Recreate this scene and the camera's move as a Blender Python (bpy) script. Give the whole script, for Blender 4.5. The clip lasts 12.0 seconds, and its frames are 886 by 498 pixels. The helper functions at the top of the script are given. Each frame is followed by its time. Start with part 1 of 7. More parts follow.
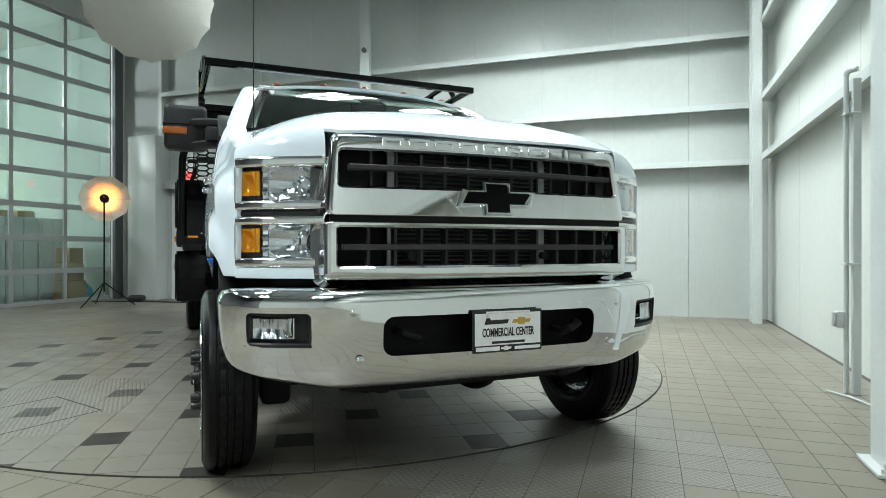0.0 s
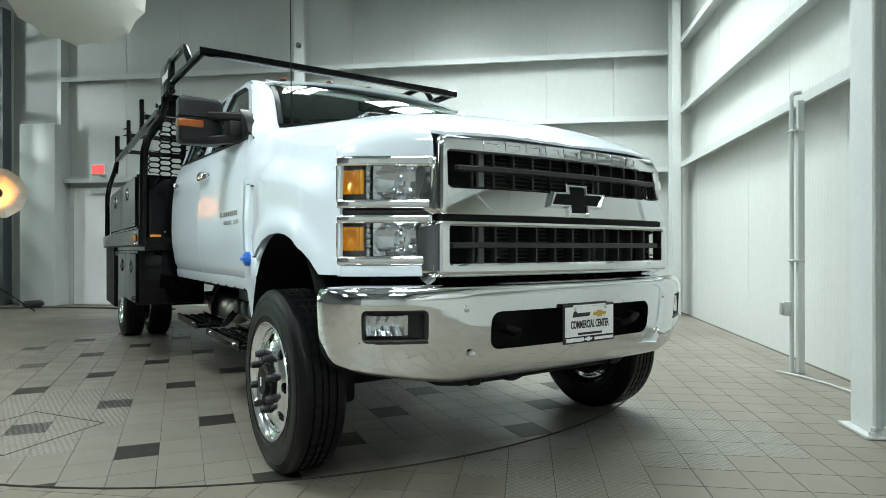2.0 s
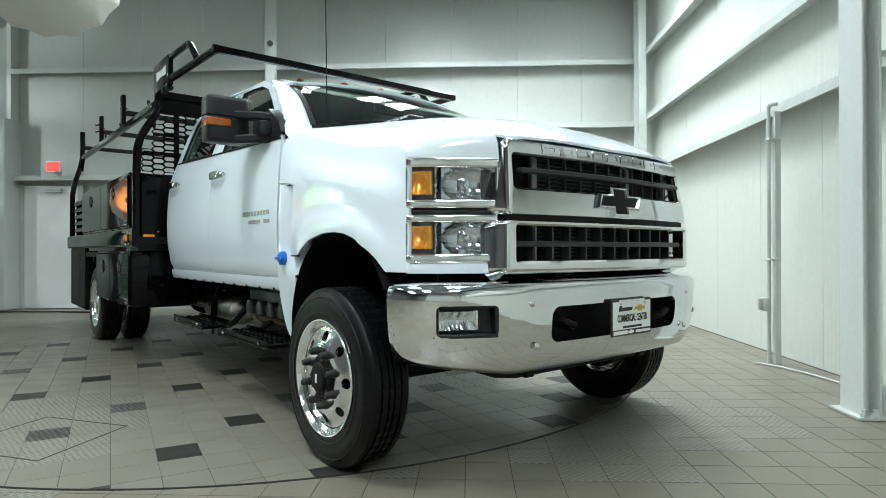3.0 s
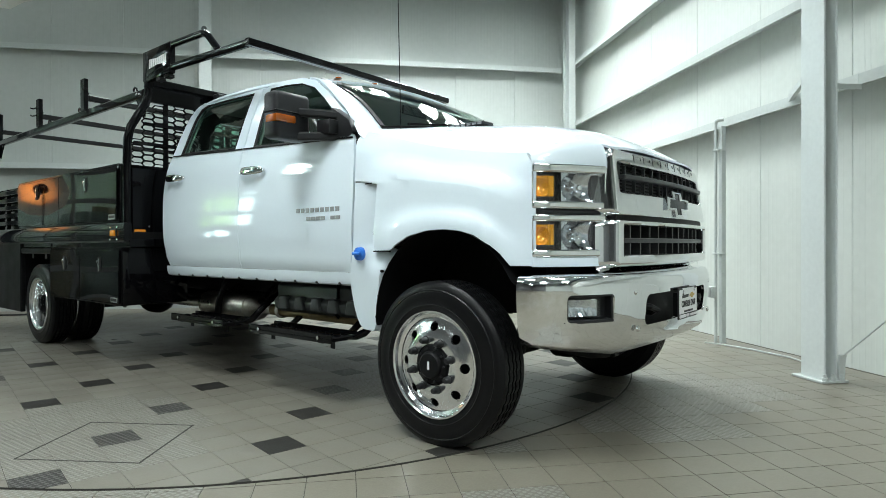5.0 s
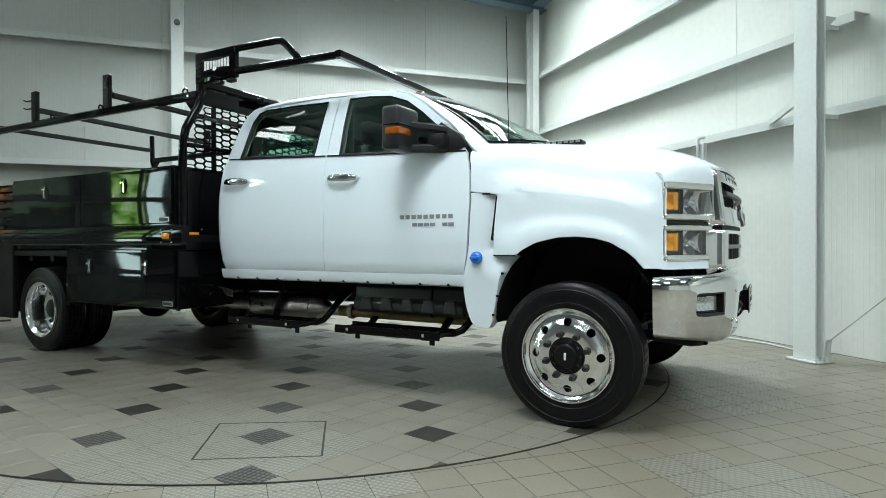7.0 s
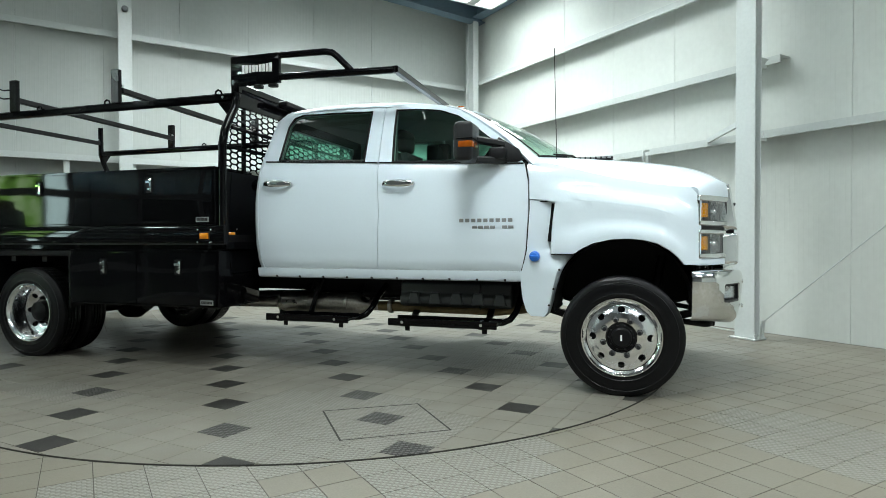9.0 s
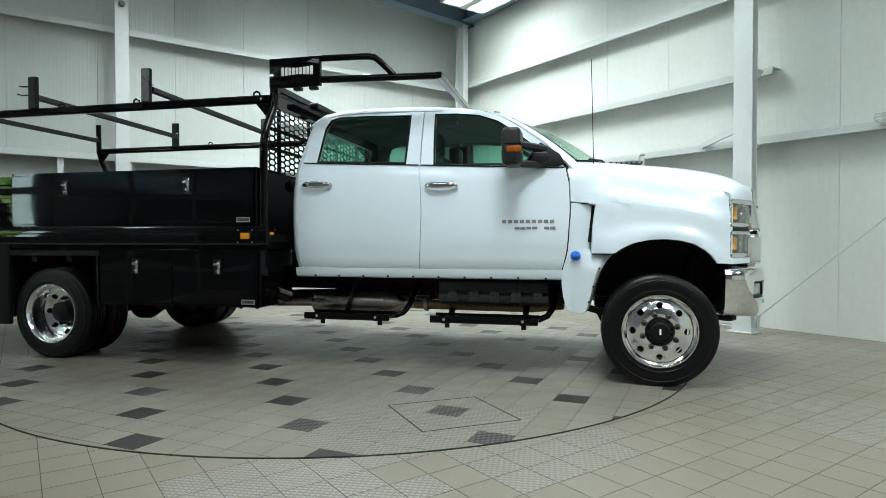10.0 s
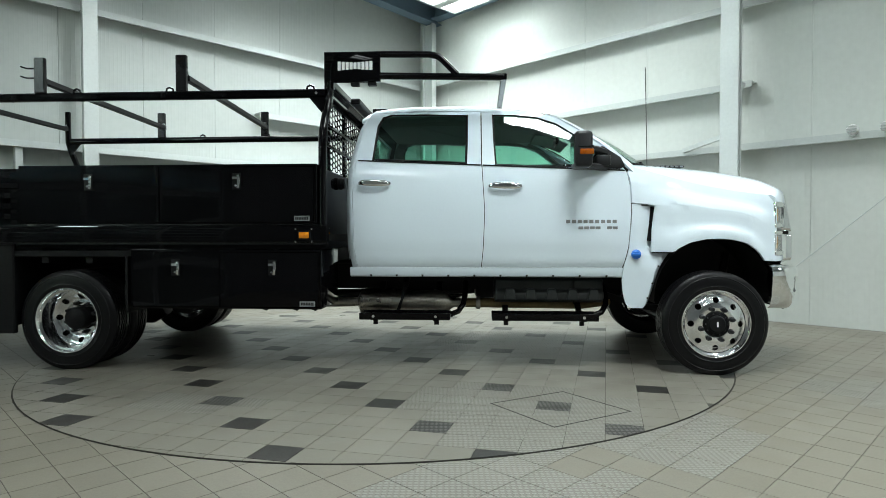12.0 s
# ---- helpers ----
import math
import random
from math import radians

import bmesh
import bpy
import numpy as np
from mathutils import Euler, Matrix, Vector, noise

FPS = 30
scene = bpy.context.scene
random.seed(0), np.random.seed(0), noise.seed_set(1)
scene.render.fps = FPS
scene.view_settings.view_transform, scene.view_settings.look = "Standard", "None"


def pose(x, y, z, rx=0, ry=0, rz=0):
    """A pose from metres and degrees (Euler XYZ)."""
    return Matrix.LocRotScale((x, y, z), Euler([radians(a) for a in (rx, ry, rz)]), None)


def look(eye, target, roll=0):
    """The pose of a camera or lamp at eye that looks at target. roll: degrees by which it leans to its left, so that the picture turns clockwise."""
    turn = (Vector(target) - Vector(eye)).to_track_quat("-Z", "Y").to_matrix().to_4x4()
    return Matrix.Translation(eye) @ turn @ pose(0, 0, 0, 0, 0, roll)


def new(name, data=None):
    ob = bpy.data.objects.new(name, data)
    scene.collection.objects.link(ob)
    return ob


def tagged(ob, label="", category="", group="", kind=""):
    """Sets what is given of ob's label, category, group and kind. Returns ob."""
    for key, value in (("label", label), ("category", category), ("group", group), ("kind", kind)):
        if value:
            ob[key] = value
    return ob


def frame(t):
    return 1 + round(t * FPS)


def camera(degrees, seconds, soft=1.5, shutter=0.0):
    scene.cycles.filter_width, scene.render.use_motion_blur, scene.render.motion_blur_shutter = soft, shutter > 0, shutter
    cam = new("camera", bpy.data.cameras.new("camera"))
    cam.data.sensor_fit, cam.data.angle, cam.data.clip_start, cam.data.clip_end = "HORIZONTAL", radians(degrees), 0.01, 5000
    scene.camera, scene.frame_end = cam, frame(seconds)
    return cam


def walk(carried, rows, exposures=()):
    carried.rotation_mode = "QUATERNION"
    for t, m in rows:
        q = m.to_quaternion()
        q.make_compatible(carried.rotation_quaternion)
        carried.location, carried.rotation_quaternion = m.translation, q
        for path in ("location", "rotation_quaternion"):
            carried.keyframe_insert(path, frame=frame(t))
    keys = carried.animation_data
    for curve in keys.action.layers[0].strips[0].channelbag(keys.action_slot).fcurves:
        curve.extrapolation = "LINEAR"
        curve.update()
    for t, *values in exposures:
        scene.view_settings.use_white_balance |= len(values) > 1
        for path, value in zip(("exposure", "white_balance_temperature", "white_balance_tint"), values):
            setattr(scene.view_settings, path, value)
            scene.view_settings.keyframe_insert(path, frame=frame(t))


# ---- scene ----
cam = camera(73.2, 12.0, soft=0.5)
# seconds, eye x, y, z, yaw, pitch, roll
ROWS = [
    (0, 1.140, -3.030, 1.015, 18.81, -0.01, -0.01),
    (0.5, 0.953, -3.103, 1.003, 15.37, -0.05, 0.01),
    (1, 0.752, -3.175, 0.999, 12.86, -0.05, -0.06),
    (1.5, 0.551, -3.250, 1.008, 10.46, -0.01, -0.09),
    (2, 0.334, -3.335, 1.007, 7.93, 0.01, -0.11),
    (2.5, 0.105, -3.414, 1.007, 5.27, 0.02, -0.14),
    (3, -0.152, -3.487, 0.994, 2.51, 0.16, -0.14),
    (5, -1.262, -3.680, 1.000, -9.40, -0.33, -0.19),
    (5.5, -1.564, -3.700, 1.008, -12.09, -0.29, -0.25),
    (6, -1.895, -3.712, 1.014, -14.47, -0.30, -0.22),
    (6.5, -2.245, -3.708, 1.027, -16.83, -0.36, -0.20),
    (7, -2.596, -3.695, 1.038, -19.23, -0.44, -0.10),
    (7.5, -2.946, -3.676, 1.045, -21.42, -0.42, -0.09),
    (9.5, -4.308, -3.502, 1.080, -33.76, -0.98, -0.05),
    (10, -4.635, -3.365, 1.085, -35.49, -0.98, -0.03),
    (10.5, -4.908, -3.190, 1.104, -38.01, -1.06, 0.01),
    (11, -5.154, -2.995, 1.117, -40.08, -1.23, 0.01),
    (11.5, -5.409, -2.773, 1.110, -42.27, -1.16, -0.03),
    (12, -5.656, -2.553, 1.105, -44.86, -1.28, -0.02),
]
walk(cam, [(t, pose(x, y, z, 0, 0, yaw) @ pose(0, 0, 0, 90 + pitch) @ pose(0, 0, 0, 0, 0, roll)) for t, x, y, z, yaw, pitch, roll in ROWS], [(0, 0.06), (7.5, 0.04), (9.5, -0.02), (12, -0.02)])

# ---- light ----
EAST, NORTH, WEST, SOUTH, TOP = 2.80, 6.62, -9.0, -9.0, 5.75
EXPOSURE = 0.0
scene.view_settings.exposure = EXPOSURE
world = bpy.data.worlds.new("world")
world.use_nodes = True
world.node_tree.nodes["Background"].inputs[0].default_value = (0.75, 0.85, 1.0, 1)
world.node_tree.nodes["Background"].inputs[1].default_value = 0.3
scene.world = world
LAMP = (0.905, 1.0, 1.005)
# ceiling lights: x, y, watts; most are added out of view as fill
CEILING_LIGHTS = [(1.95, 4.35, 45), (0.95, 4.2, 140), (0.95, 1.7, 88), (-0.75, 4.6, 130), (-2.75, 4.0, 172), (-6.6, 3.2, 18),
                  (0.4, -1.6, 36), (-2.75, -1.6, 155), (-6.6, -1.6, 45),
                  (1.2, -6.0, 175), (-2.75, -6.0, 240), (-6.6, -6.0, 45)]

# ---- helpers of this scene ----
HEAD = -48.5
rng = random.Random(7)


def merge(dst, src):
    me = bpy.data.meshes.new("tmp")
    src.to_mesh(me)
    dst.from_mesh(me)
    bpy.data.meshes.remove(me)
    src.free()


def box(bm, x0, x1, y0, y1, z0, z1, r=0.0, seg=2):
    b = bmesh.new()
    v = [b.verts.new((x, y, z)) for x in (x0, x1) for y in (y0, y1) for z in (z0, z1)]
    for f in ((0, 1, 3, 2), (4, 6, 7, 5), (0, 4, 5, 1), (2, 3, 7, 6), (0, 2, 6, 4), (1, 5, 7, 3)):
        b.faces.new([v[i] for i in f])
    if r:
        bmesh.ops.bevel(b, geom=b.edges[:], offset=r, segments=seg, affect="EDGES", profile=0.5)
    merge(bm, b)
    return bm


def ring_faces(bm, a, b, closed=True):
    n = len(a)
    for i in range(n if closed else n - 1):
        j = (i + 1) % n
        bm.faces.new((a[i], a[j], b[j], b[i]))


def sweep(bm, pts, section, closed=False, caps=True, up=(0, 0, 1)):
    """Sweeps a closed section (pairs: sideways, up) along points."""
    pts = [Vector(p) for p in pts]
    rings = []
    n = len(pts)
    for i, p in enumerate(pts):
        if closed:
            a, b = pts[i - 1], pts[(i + 1) % n]
        else:
            a, b = pts[max(i - 1, 0)], pts[min(i + 1, n - 1)]
        d1 = (p - a).normalized() if (p - a).length > 1e-9 else (b - p).normalized()
        d2 = (b - p).normalized() if (b - p).length > 1e-9 else d1
        t = (d1 + d2).normalized()
        k = 1 / max(0.4, t.dot(d1))
        ref = Vector(up)
        if abs(t.dot(ref)) > 0.97:
            ref = Vector((0, 1, 0)) if abs(t.y) < 0.9 else Vector((1, 0, 0))
        side = t.cross(ref).normalized()
        upv = side.cross(t).normalized()
        bend = d2 - d1
        ks = k if bend.length > 1e-6 and abs(bend.normalized().dot(side)) > 0.5 else 1
        ku = k if bend.length > 1e-6 and abs(bend.normalized().dot(upv)) > 0.5 else 1
        rings.append([bm.verts.new(p + side * (s * ks) + upv * (h * ku)) for s, h in section])
    for i in range(n if closed else n - 1):
        ring_faces(bm, rings[i], rings[(i + 1) % n])
    if caps and not closed:
        bm.faces.new(rings[0][::-1])
        bm.faces.new(rings[-1])
    return bm


def circle(r, n=12):
    return [(r * math.cos(2 * math.pi * i / n), r * math.sin(2 * math.pi * i / n)) for i in range(n)]


def rect(w, h, c=0.0):
    """A rectangle section with cut corners."""
    w, h = w / 2, h / 2
    if not c:
        return [(w, -h), (w, h), (-w, h), (-w, -h)]
    return [(w, -h + c), (w, h - c), (w - c, h), (-w + c, h), (-w, h - c), (-w, -h + c), (-w + c, -h), (w - c, -h)]


def cyl(bm, p0, p1, r, n=16):
    return sweep(bm, [p0, p1], circle(r, n))


def lathe(bm, profile, centre=(0, 0, 0), axis="y", n=48, flip=1, caps=True):
    """Turns a profile of (radius, along) round an axis through centre."""
    cx, cy, cz = centre
    rings = []
    for r, a in profile:
        ring = []
        for i in range(n):
            w = 2 * math.pi * i / n
            p, q = r * math.cos(w), r * math.sin(w)
            a_ = a * flip
            co = {"y": (cx + p, cy + a_, cz + q), "x": (cx + a_, cy + p, cz + q), "z": (cx + p, cy + q, cz + a_)}[axis]
            ring.append(bm.verts.new(co))
        rings.append(ring)
    for i in range(len(rings) - 1):
        ring_faces(bm, rings[i], rings[i + 1])
    if caps:
        if profile[0][0] > 1e-6:
            bm.faces.new(rings[0][::-1])
        if profile[-1][0] > 1e-6:
            bm.faces.new(rings[-1])
    return bm


def prism(bm, poly, a, b, plane="xz"):
    """Extrudes a polygon drawn in a plane from a to b along the third axis."""
    def co(p, c):
        return {"xz": (p[0], c, p[1]), "yz": (c, p[0], p[1]), "xy": (p[0], p[1], c)}[plane]
    lo = [bm.verts.new(co(p, a)) for p in poly]
    hi = [bm.verts.new(co(p, b)) for p in poly]
    ring_faces(bm, lo, hi)
    bm.faces.new(lo[::-1])
    bm.faces.new(hi)
    return bm


def grid(bm, f, nu, nv, skip=None):
    """A surface from f(i / nu, j / nv)."""
    v = [[bm.verts.new(f(i / nu, j / nv)) for j in range(nv + 1)] for i in range(nu + 1)]
    for i in range(nu):
        for j in range(nv):
            if skip and skip(i, j):
                continue
            bm.faces.new((v[i][j], v[i + 1][j], v[i + 1][j + 1], v[i][j + 1]))
    return bm


def thicken(bm, d):
    bmesh.ops.remove_doubles(bm, verts=bm.verts[:], dist=1e-5)
    bmesh.ops.recalc_face_normals(bm, faces=bm.faces[:])
    bmesh.ops.solidify(bm, geom=bm.faces[:], thickness=d)
    return bm


def backed(bm, off, keep=None):
    """Gives a sheet a back, moved by a vector, and closes its edges but those kept open."""
    faces, rim = bm.faces[:], [e for e in bm.edges if e.is_boundary and not (keep and keep(e))]
    twin = {v: bm.verts.new(v.co + Vector(off)) for v in bm.verts[:]}
    for f in faces:
        bm.faces.new([twin[v] for v in reversed(f.verts)])
    for e in rim:
        a, b = e.verts
        bm.faces.new((a, b, twin[b], twin[a]))
    return bm


def relax(bm, n=5):
    """Fairs a sheet: inner points glide towards the mean of their neighbours."""
    inner = [v for v in bm.verts if not v.is_boundary]
    for _ in range(n):
        bmesh.ops.smooth_vert(bm, verts=inner, factor=0.5, use_axis_x=True, use_axis_y=True, use_axis_z=True)
    return bm


def interp(x, pts):
    if x <= pts[0][0]:
        return pts[0][1]
    for (a, p), (b, q) in zip(pts, pts[1:]):
        if x <= b:
            return p + (q - p) * (x - a) / (b - a)
    return pts[-1][1]


def smooth_interp(x, pts):
    """Monotone smooth interpolation (Hermite) through points."""
    if x <= pts[0][0]:
        return pts[0][1]
    if x >= pts[-1][0]:
        return pts[-1][1]
    for i in range(len(pts) - 1):
        if x <= pts[i + 1][0]:
            break
    def slope(k):
        if k == 0 or k == len(pts) - 1:
            k0, k1 = (0, 1) if k == 0 else (k - 1, k)
            return (pts[k1][1] - pts[k0][1]) / (pts[k1][0] - pts[k0][0])
        return (pts[k + 1][1] - pts[k - 1][1]) / (pts[k + 1][0] - pts[k - 1][0])
    (a, p), (b, q) = pts[i], pts[i + 1]
    h = b - a
    s = (x - a) / h
    return (2 * s**3 - 3 * s**2 + 1) * p + (s**3 - 2 * s**2 + s) * h * slope(i) + (3 * s**2 - 2 * s**3) * q + (s**3 - s**2) * h * slope(i + 1)


def mesh_of(name, bm, material, sharp=32, normals=True):
    if normals:
        bmesh.ops.recalc_face_normals(bm, faces=bm.faces[:])
    me = bpy.data.meshes.new(name)
    bm.to_mesh(me)
    bm.free()
    for p in me.polygons:
        p.use_smooth = True
    me.set_sharp_from_angle(angle=radians(sharp))
    me.materials.append(material)
    return me


def part(name, bm, material, parent, label="", sharp=32, normals=True):
    ob = new(name, mesh_of(name, bm, material, sharp, normals))
    ob.parent = parent
    if label:
        ob["label"] = label
    return ob


def thing(name, bm, material, label, category, kind="", group="", sharp=32):
    return tagged(new(name, mesh_of(name, bm, material, sharp)), label, category, group, kind)


def holder(name, label, category, m=None, group="", kind=""):
    ob = new(name)
    ob.empty_display_size = 0.1
    if m is not None:
        ob.matrix_basis = m
    return tagged(ob, label, category, group, kind)


# ---- materials ----
def mk(name, col, rough=0.5, metal=0.0, vary=0.08, scale=3.0, fine=60.0, bump=0.0, bscale=80.0, coat=0.0, rvar=0.12, spec=0.5, ior=None, alpha=None, island=0.0):
    m = bpy.data.materials.new(name)
    m.use_nodes = True
    nt = m.node_tree
    b = nt.nodes["Principled BSDF"]
    tc = nt.nodes.new("ShaderNodeTexCoord")
    big = nt.nodes.new("ShaderNodeTexNoise")
    big.inputs["Scale"].default_value = scale
    big.inputs["Detail"].default_value = 6
    small = nt.nodes.new("ShaderNodeTexNoise")
    small.inputs["Scale"].default_value = fine
    small.inputs["Detail"].default_value = 4
    for n in (big, small):
        nt.links.new(tc.outputs["Object"], n.inputs["Vector"])
    add = nt.nodes.new("ShaderNodeMath")
    add.operation = "ADD"
    nt.links.new(big.outputs["Fac"], add.inputs[0])
    nt.links.new(small.outputs["Fac"], add.inputs[1])
    mr = nt.nodes.new("ShaderNodeMapRange")
    mr.inputs["From Min"].default_value, mr.inputs["From Max"].default_value = 0.6, 1.4
    mr.inputs["To Min"].default_value, mr.inputs["To Max"].default_value = 1 - vary, 1 + vary
    nt.links.new(add.outputs[0], mr.inputs["Value"])
    fac = mr.outputs["Result"]
    if island:
        oi = nt.nodes.new("ShaderNodeObjectInfo")
        ge = nt.nodes.new("ShaderNodeNewGeometry")
        s = nt.nodes.new("ShaderNodeMath")
        s.operation = "ADD"
        nt.links.new(oi.outputs["Random"], s.inputs[0])
        nt.links.new(ge.outputs["Random Per Island"], s.inputs[1])
        r2 = nt.nodes.new("ShaderNodeMapRange")
        r2.inputs["From Max"].default_value = 2.0
        r2.inputs["To Min"].default_value, r2.inputs["To Max"].default_value = 1 - island, 1 + island
        nt.links.new(s.outputs[0], r2.inputs["Value"])
        mul = nt.nodes.new("ShaderNodeMath")
        mul.operation = "MULTIPLY"
        nt.links.new(fac, mul.inputs[0])
        nt.links.new(r2.outputs["Result"], mul.inputs[1])
        fac = mul.outputs[0]
    vm = nt.nodes.new("ShaderNodeVectorMath")
    vm.operation = "SCALE"
    vm.inputs[0].default_value = col[:3]
    nt.links.new(fac, vm.inputs["Scale"])
    nt.links.new(vm.outputs[0], b.inputs["Base Color"])
    rr = nt.nodes.new("ShaderNodeMapRange")
    rr.inputs["From Min"].default_value, rr.inputs["From Max"].default_value = 0.3, 0.7
    rr.inputs["To Min"].default_value, rr.inputs["To Max"].default_value = rough * (1 - rvar), min(1, rough * (1 + rvar))
    nt.links.new(big.outputs["Fac"], rr.inputs["Value"])
    nt.links.new(rr.outputs["Result"], b.inputs["Roughness"])
    b.inputs["Metallic"].default_value = metal
    b.inputs["Specular IOR Level"].default_value = spec
    b.inputs["Coat Weight"].default_value = coat
    b.inputs["Coat Roughness"].default_value = 0.04
    if ior:
        b.inputs["IOR"].default_value = ior
    if bump:
        bn = nt.nodes.new("ShaderNodeTexNoise")
        bn.inputs["Scale"].default_value = bscale
        bn.inputs["Detail"].default_value = 5
        nt.links.new(tc.outputs["Object"], bn.inputs["Vector"])
        bp = nt.nodes.new("ShaderNodeBump")
        bp.inputs["Strength"].default_value = bump
        bp.inputs["Distance"].default_value = 0.004
        nt.links.new(bn.outputs["Fac"], bp.inputs["Height"])
        nt.links.new(bp.outputs["Normal"], b.inputs["Normal"])
    return m


def mk_glow(name, col, strength):
    m = bpy.data.materials.new(name)
    m.use_nodes = True
    b = m.node_tree.nodes["Principled BSDF"]
    b.inputs["Base Color"].default_value = (*col, 1)
    b.inputs["Emission Color"].default_value = (*col, 1)
    b.inputs["Emission Strength"].default_value = strength
    return m


def mk_glass(name, tint, rough=0.0, base=0.09, edge=3.6):
    """Thin pane: mostly clear with a tint, and a sharp reflection."""
    m = bpy.data.materials.new(name)
    m.use_nodes = True
    nt = m.node_tree
    nt.nodes.clear()
    out = nt.nodes.new("ShaderNodeOutputMaterial")
    tr = nt.nodes.new("ShaderNodeBsdfTransparent")
    tr.inputs[0].default_value = (*tint, 1)
    gl = nt.nodes.new("ShaderNodeBsdfGlossy")
    gl.inputs["Roughness"].default_value = rough
    lw = nt.nodes.new("ShaderNodeLayerWeight")
    lw.inputs["Blend"].default_value = 0.5
    pw = nt.nodes.new("ShaderNodeMath")
    pw.operation = "POWER"
    pw.inputs[1].default_value = edge
    nt.links.new(lw.outputs["Facing"], pw.inputs[0])
    fr = nt.nodes.new("ShaderNodeMapRange")
    fr.inputs["To Min"].default_value, fr.inputs["To Max"].default_value = base, 1.0
    nt.links.new(pw.outputs[0], fr.inputs["Value"])
    mx = nt.nodes.new("ShaderNodeMixShader")
    nt.links.new(fr.outputs["Result"], mx.inputs[0])
    nt.links.new(tr.outputs[0], mx.inputs[1])
    nt.links.new(gl.outputs[0], mx.inputs[2])
    nt.links.new(mx.outputs[0], out.inputs[0])
    return m


def add_ribs(m, axis, spacing, strength):
    """Shallow pressed ribs along z, repeated along an axis, as relief."""
    nt = m.node_tree
    b = nt.nodes["Principled BSDF"]
    tc = nt.nodes.new("ShaderNodeTexCoord")
    sp = nt.nodes.new("ShaderNodeSeparateXYZ")
    nt.links.new(tc.outputs["Object"], sp.inputs[0])
    mu = nt.nodes.new("ShaderNodeMath")
    mu.operation = "MULTIPLY"
    mu.inputs[1].default_value = 2 * math.pi / spacing
    nt.links.new(sp.outputs[axis], mu.inputs[0])
    si = nt.nodes.new("ShaderNodeMath")
    si.operation = "SINE"
    nt.links.new(mu.outputs[0], si.inputs[0])
    pw = nt.nodes.new("ShaderNodeMapRange")
    pw.inputs["From Min"].default_value, pw.inputs["From Max"].default_value = 0.6, 1.0
    nt.links.new(si.outputs[0], pw.inputs["Value"])
    bp = nt.nodes.new("ShaderNodeBump")
    bp.inputs["Strength"].default_value = strength
    bp.inputs["Distance"].default_value = 0.003
    nt.links.new(pw.outputs["Result"], bp.inputs["Height"])
    nt.links.new(bp.outputs["Normal"], b.inputs["Normal"])
    return m


def add_studs(m, pitch, strength, col_lift):
    """Raised anti-slip studs on a tile: relief, with glints painted as paler tops."""
    nt = m.node_tree
    b = nt.nodes["Principled BSDF"]
    tc = nt.nodes.new("ShaderNodeTexCoord")
    vo = nt.nodes.new("ShaderNodeTexVoronoi")
    vo.inputs["Scale"].default_value = 1 / pitch
    vo.inputs["Randomness"].default_value = 0.0
    rot = nt.nodes.new("ShaderNodeMapping")
    rot.inputs["Rotation"].default_value = (0, 0, math.pi / 4)
    nt.links.new(tc.outputs["Object"], rot.inputs["Vector"])
    nt.links.new(rot.outputs[0], vo.inputs["Vector"])
    mr = nt.nodes.new("ShaderNodeMapRange")
    mr.inputs["From Min"].default_value, mr.inputs["From Max"].default_value = 0.30, 0.42
    mr.inputs["To Min"].default_value, mr.inputs["To Max"].default_value = 1.0, 0.0
    nt.links.new(vo.outputs["Distance"], mr.inputs["Value"])
    bp = nt.nodes.new("ShaderNodeBump")
    bp.inputs["Strength"].default_value = strength
    bp.inputs["Distance"].default_value = 0.003
    nt.links.new(mr.outputs["Result"], bp.inputs["Height"])
    nt.links.new(bp.outputs["Normal"], b.inputs["Normal"])
    old = b.inputs["Base Color"].links[0].from_socket
    mx = nt.nodes.new("ShaderNodeMix")
    mx.data_type = "RGBA"
    nt.links.new(mr.outputs["Result"], mx.inputs["Factor"])
    nt.links.new(old, mx.inputs["A"])
    mx.inputs["B"].default_value = (*col_lift, 1)
    nt.links.new(mx.outputs["Result"], b.inputs["Base Color"])
    return m


# one wall paint; the east copy is paler, light put into its colour
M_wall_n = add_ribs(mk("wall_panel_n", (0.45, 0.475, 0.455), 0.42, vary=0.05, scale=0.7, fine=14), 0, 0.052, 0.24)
M_wall_lit = add_ribs(mk("wall_panel_e_lit", (0.595, 0.62, 0.585), 0.42, vary=0.05, scale=0.7, fine=14), 1, 0.052, 0.24)
M_wall_in = mk("wall_back", (0.40, 0.42, 0.41), 0.7)
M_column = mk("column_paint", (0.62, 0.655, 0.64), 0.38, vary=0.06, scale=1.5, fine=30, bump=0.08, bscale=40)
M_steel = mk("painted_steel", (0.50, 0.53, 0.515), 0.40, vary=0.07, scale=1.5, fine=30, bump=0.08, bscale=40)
M_roof = mk("roof_deck", (0.50, 0.56, 0.59), 0.6, vary=0.1, scale=2)
M_blue = mk("blue_grey_beam", (0.13, 0.19, 0.24), 0.45, vary=0.12, scale=2)
M_grout = mk("grout", (0.080, 0.073, 0.060), 0.9, vary=0.2, scale=4, bump=0.4)
M_tile = mk("floor_tile", (0.175, 0.162, 0.134), 0.36, vary=0.09, scale=1.7, fine=90, bump=0.12, bscale=120, rvar=0.25, island=0.13)
M_tile_out = mk("outer_floor_tile", (0.163, 0.147, 0.116), 0.38, vary=0.13, scale=1.1, fine=90, bump=0.12, bscale=120, rvar=0.25, island=0.08)
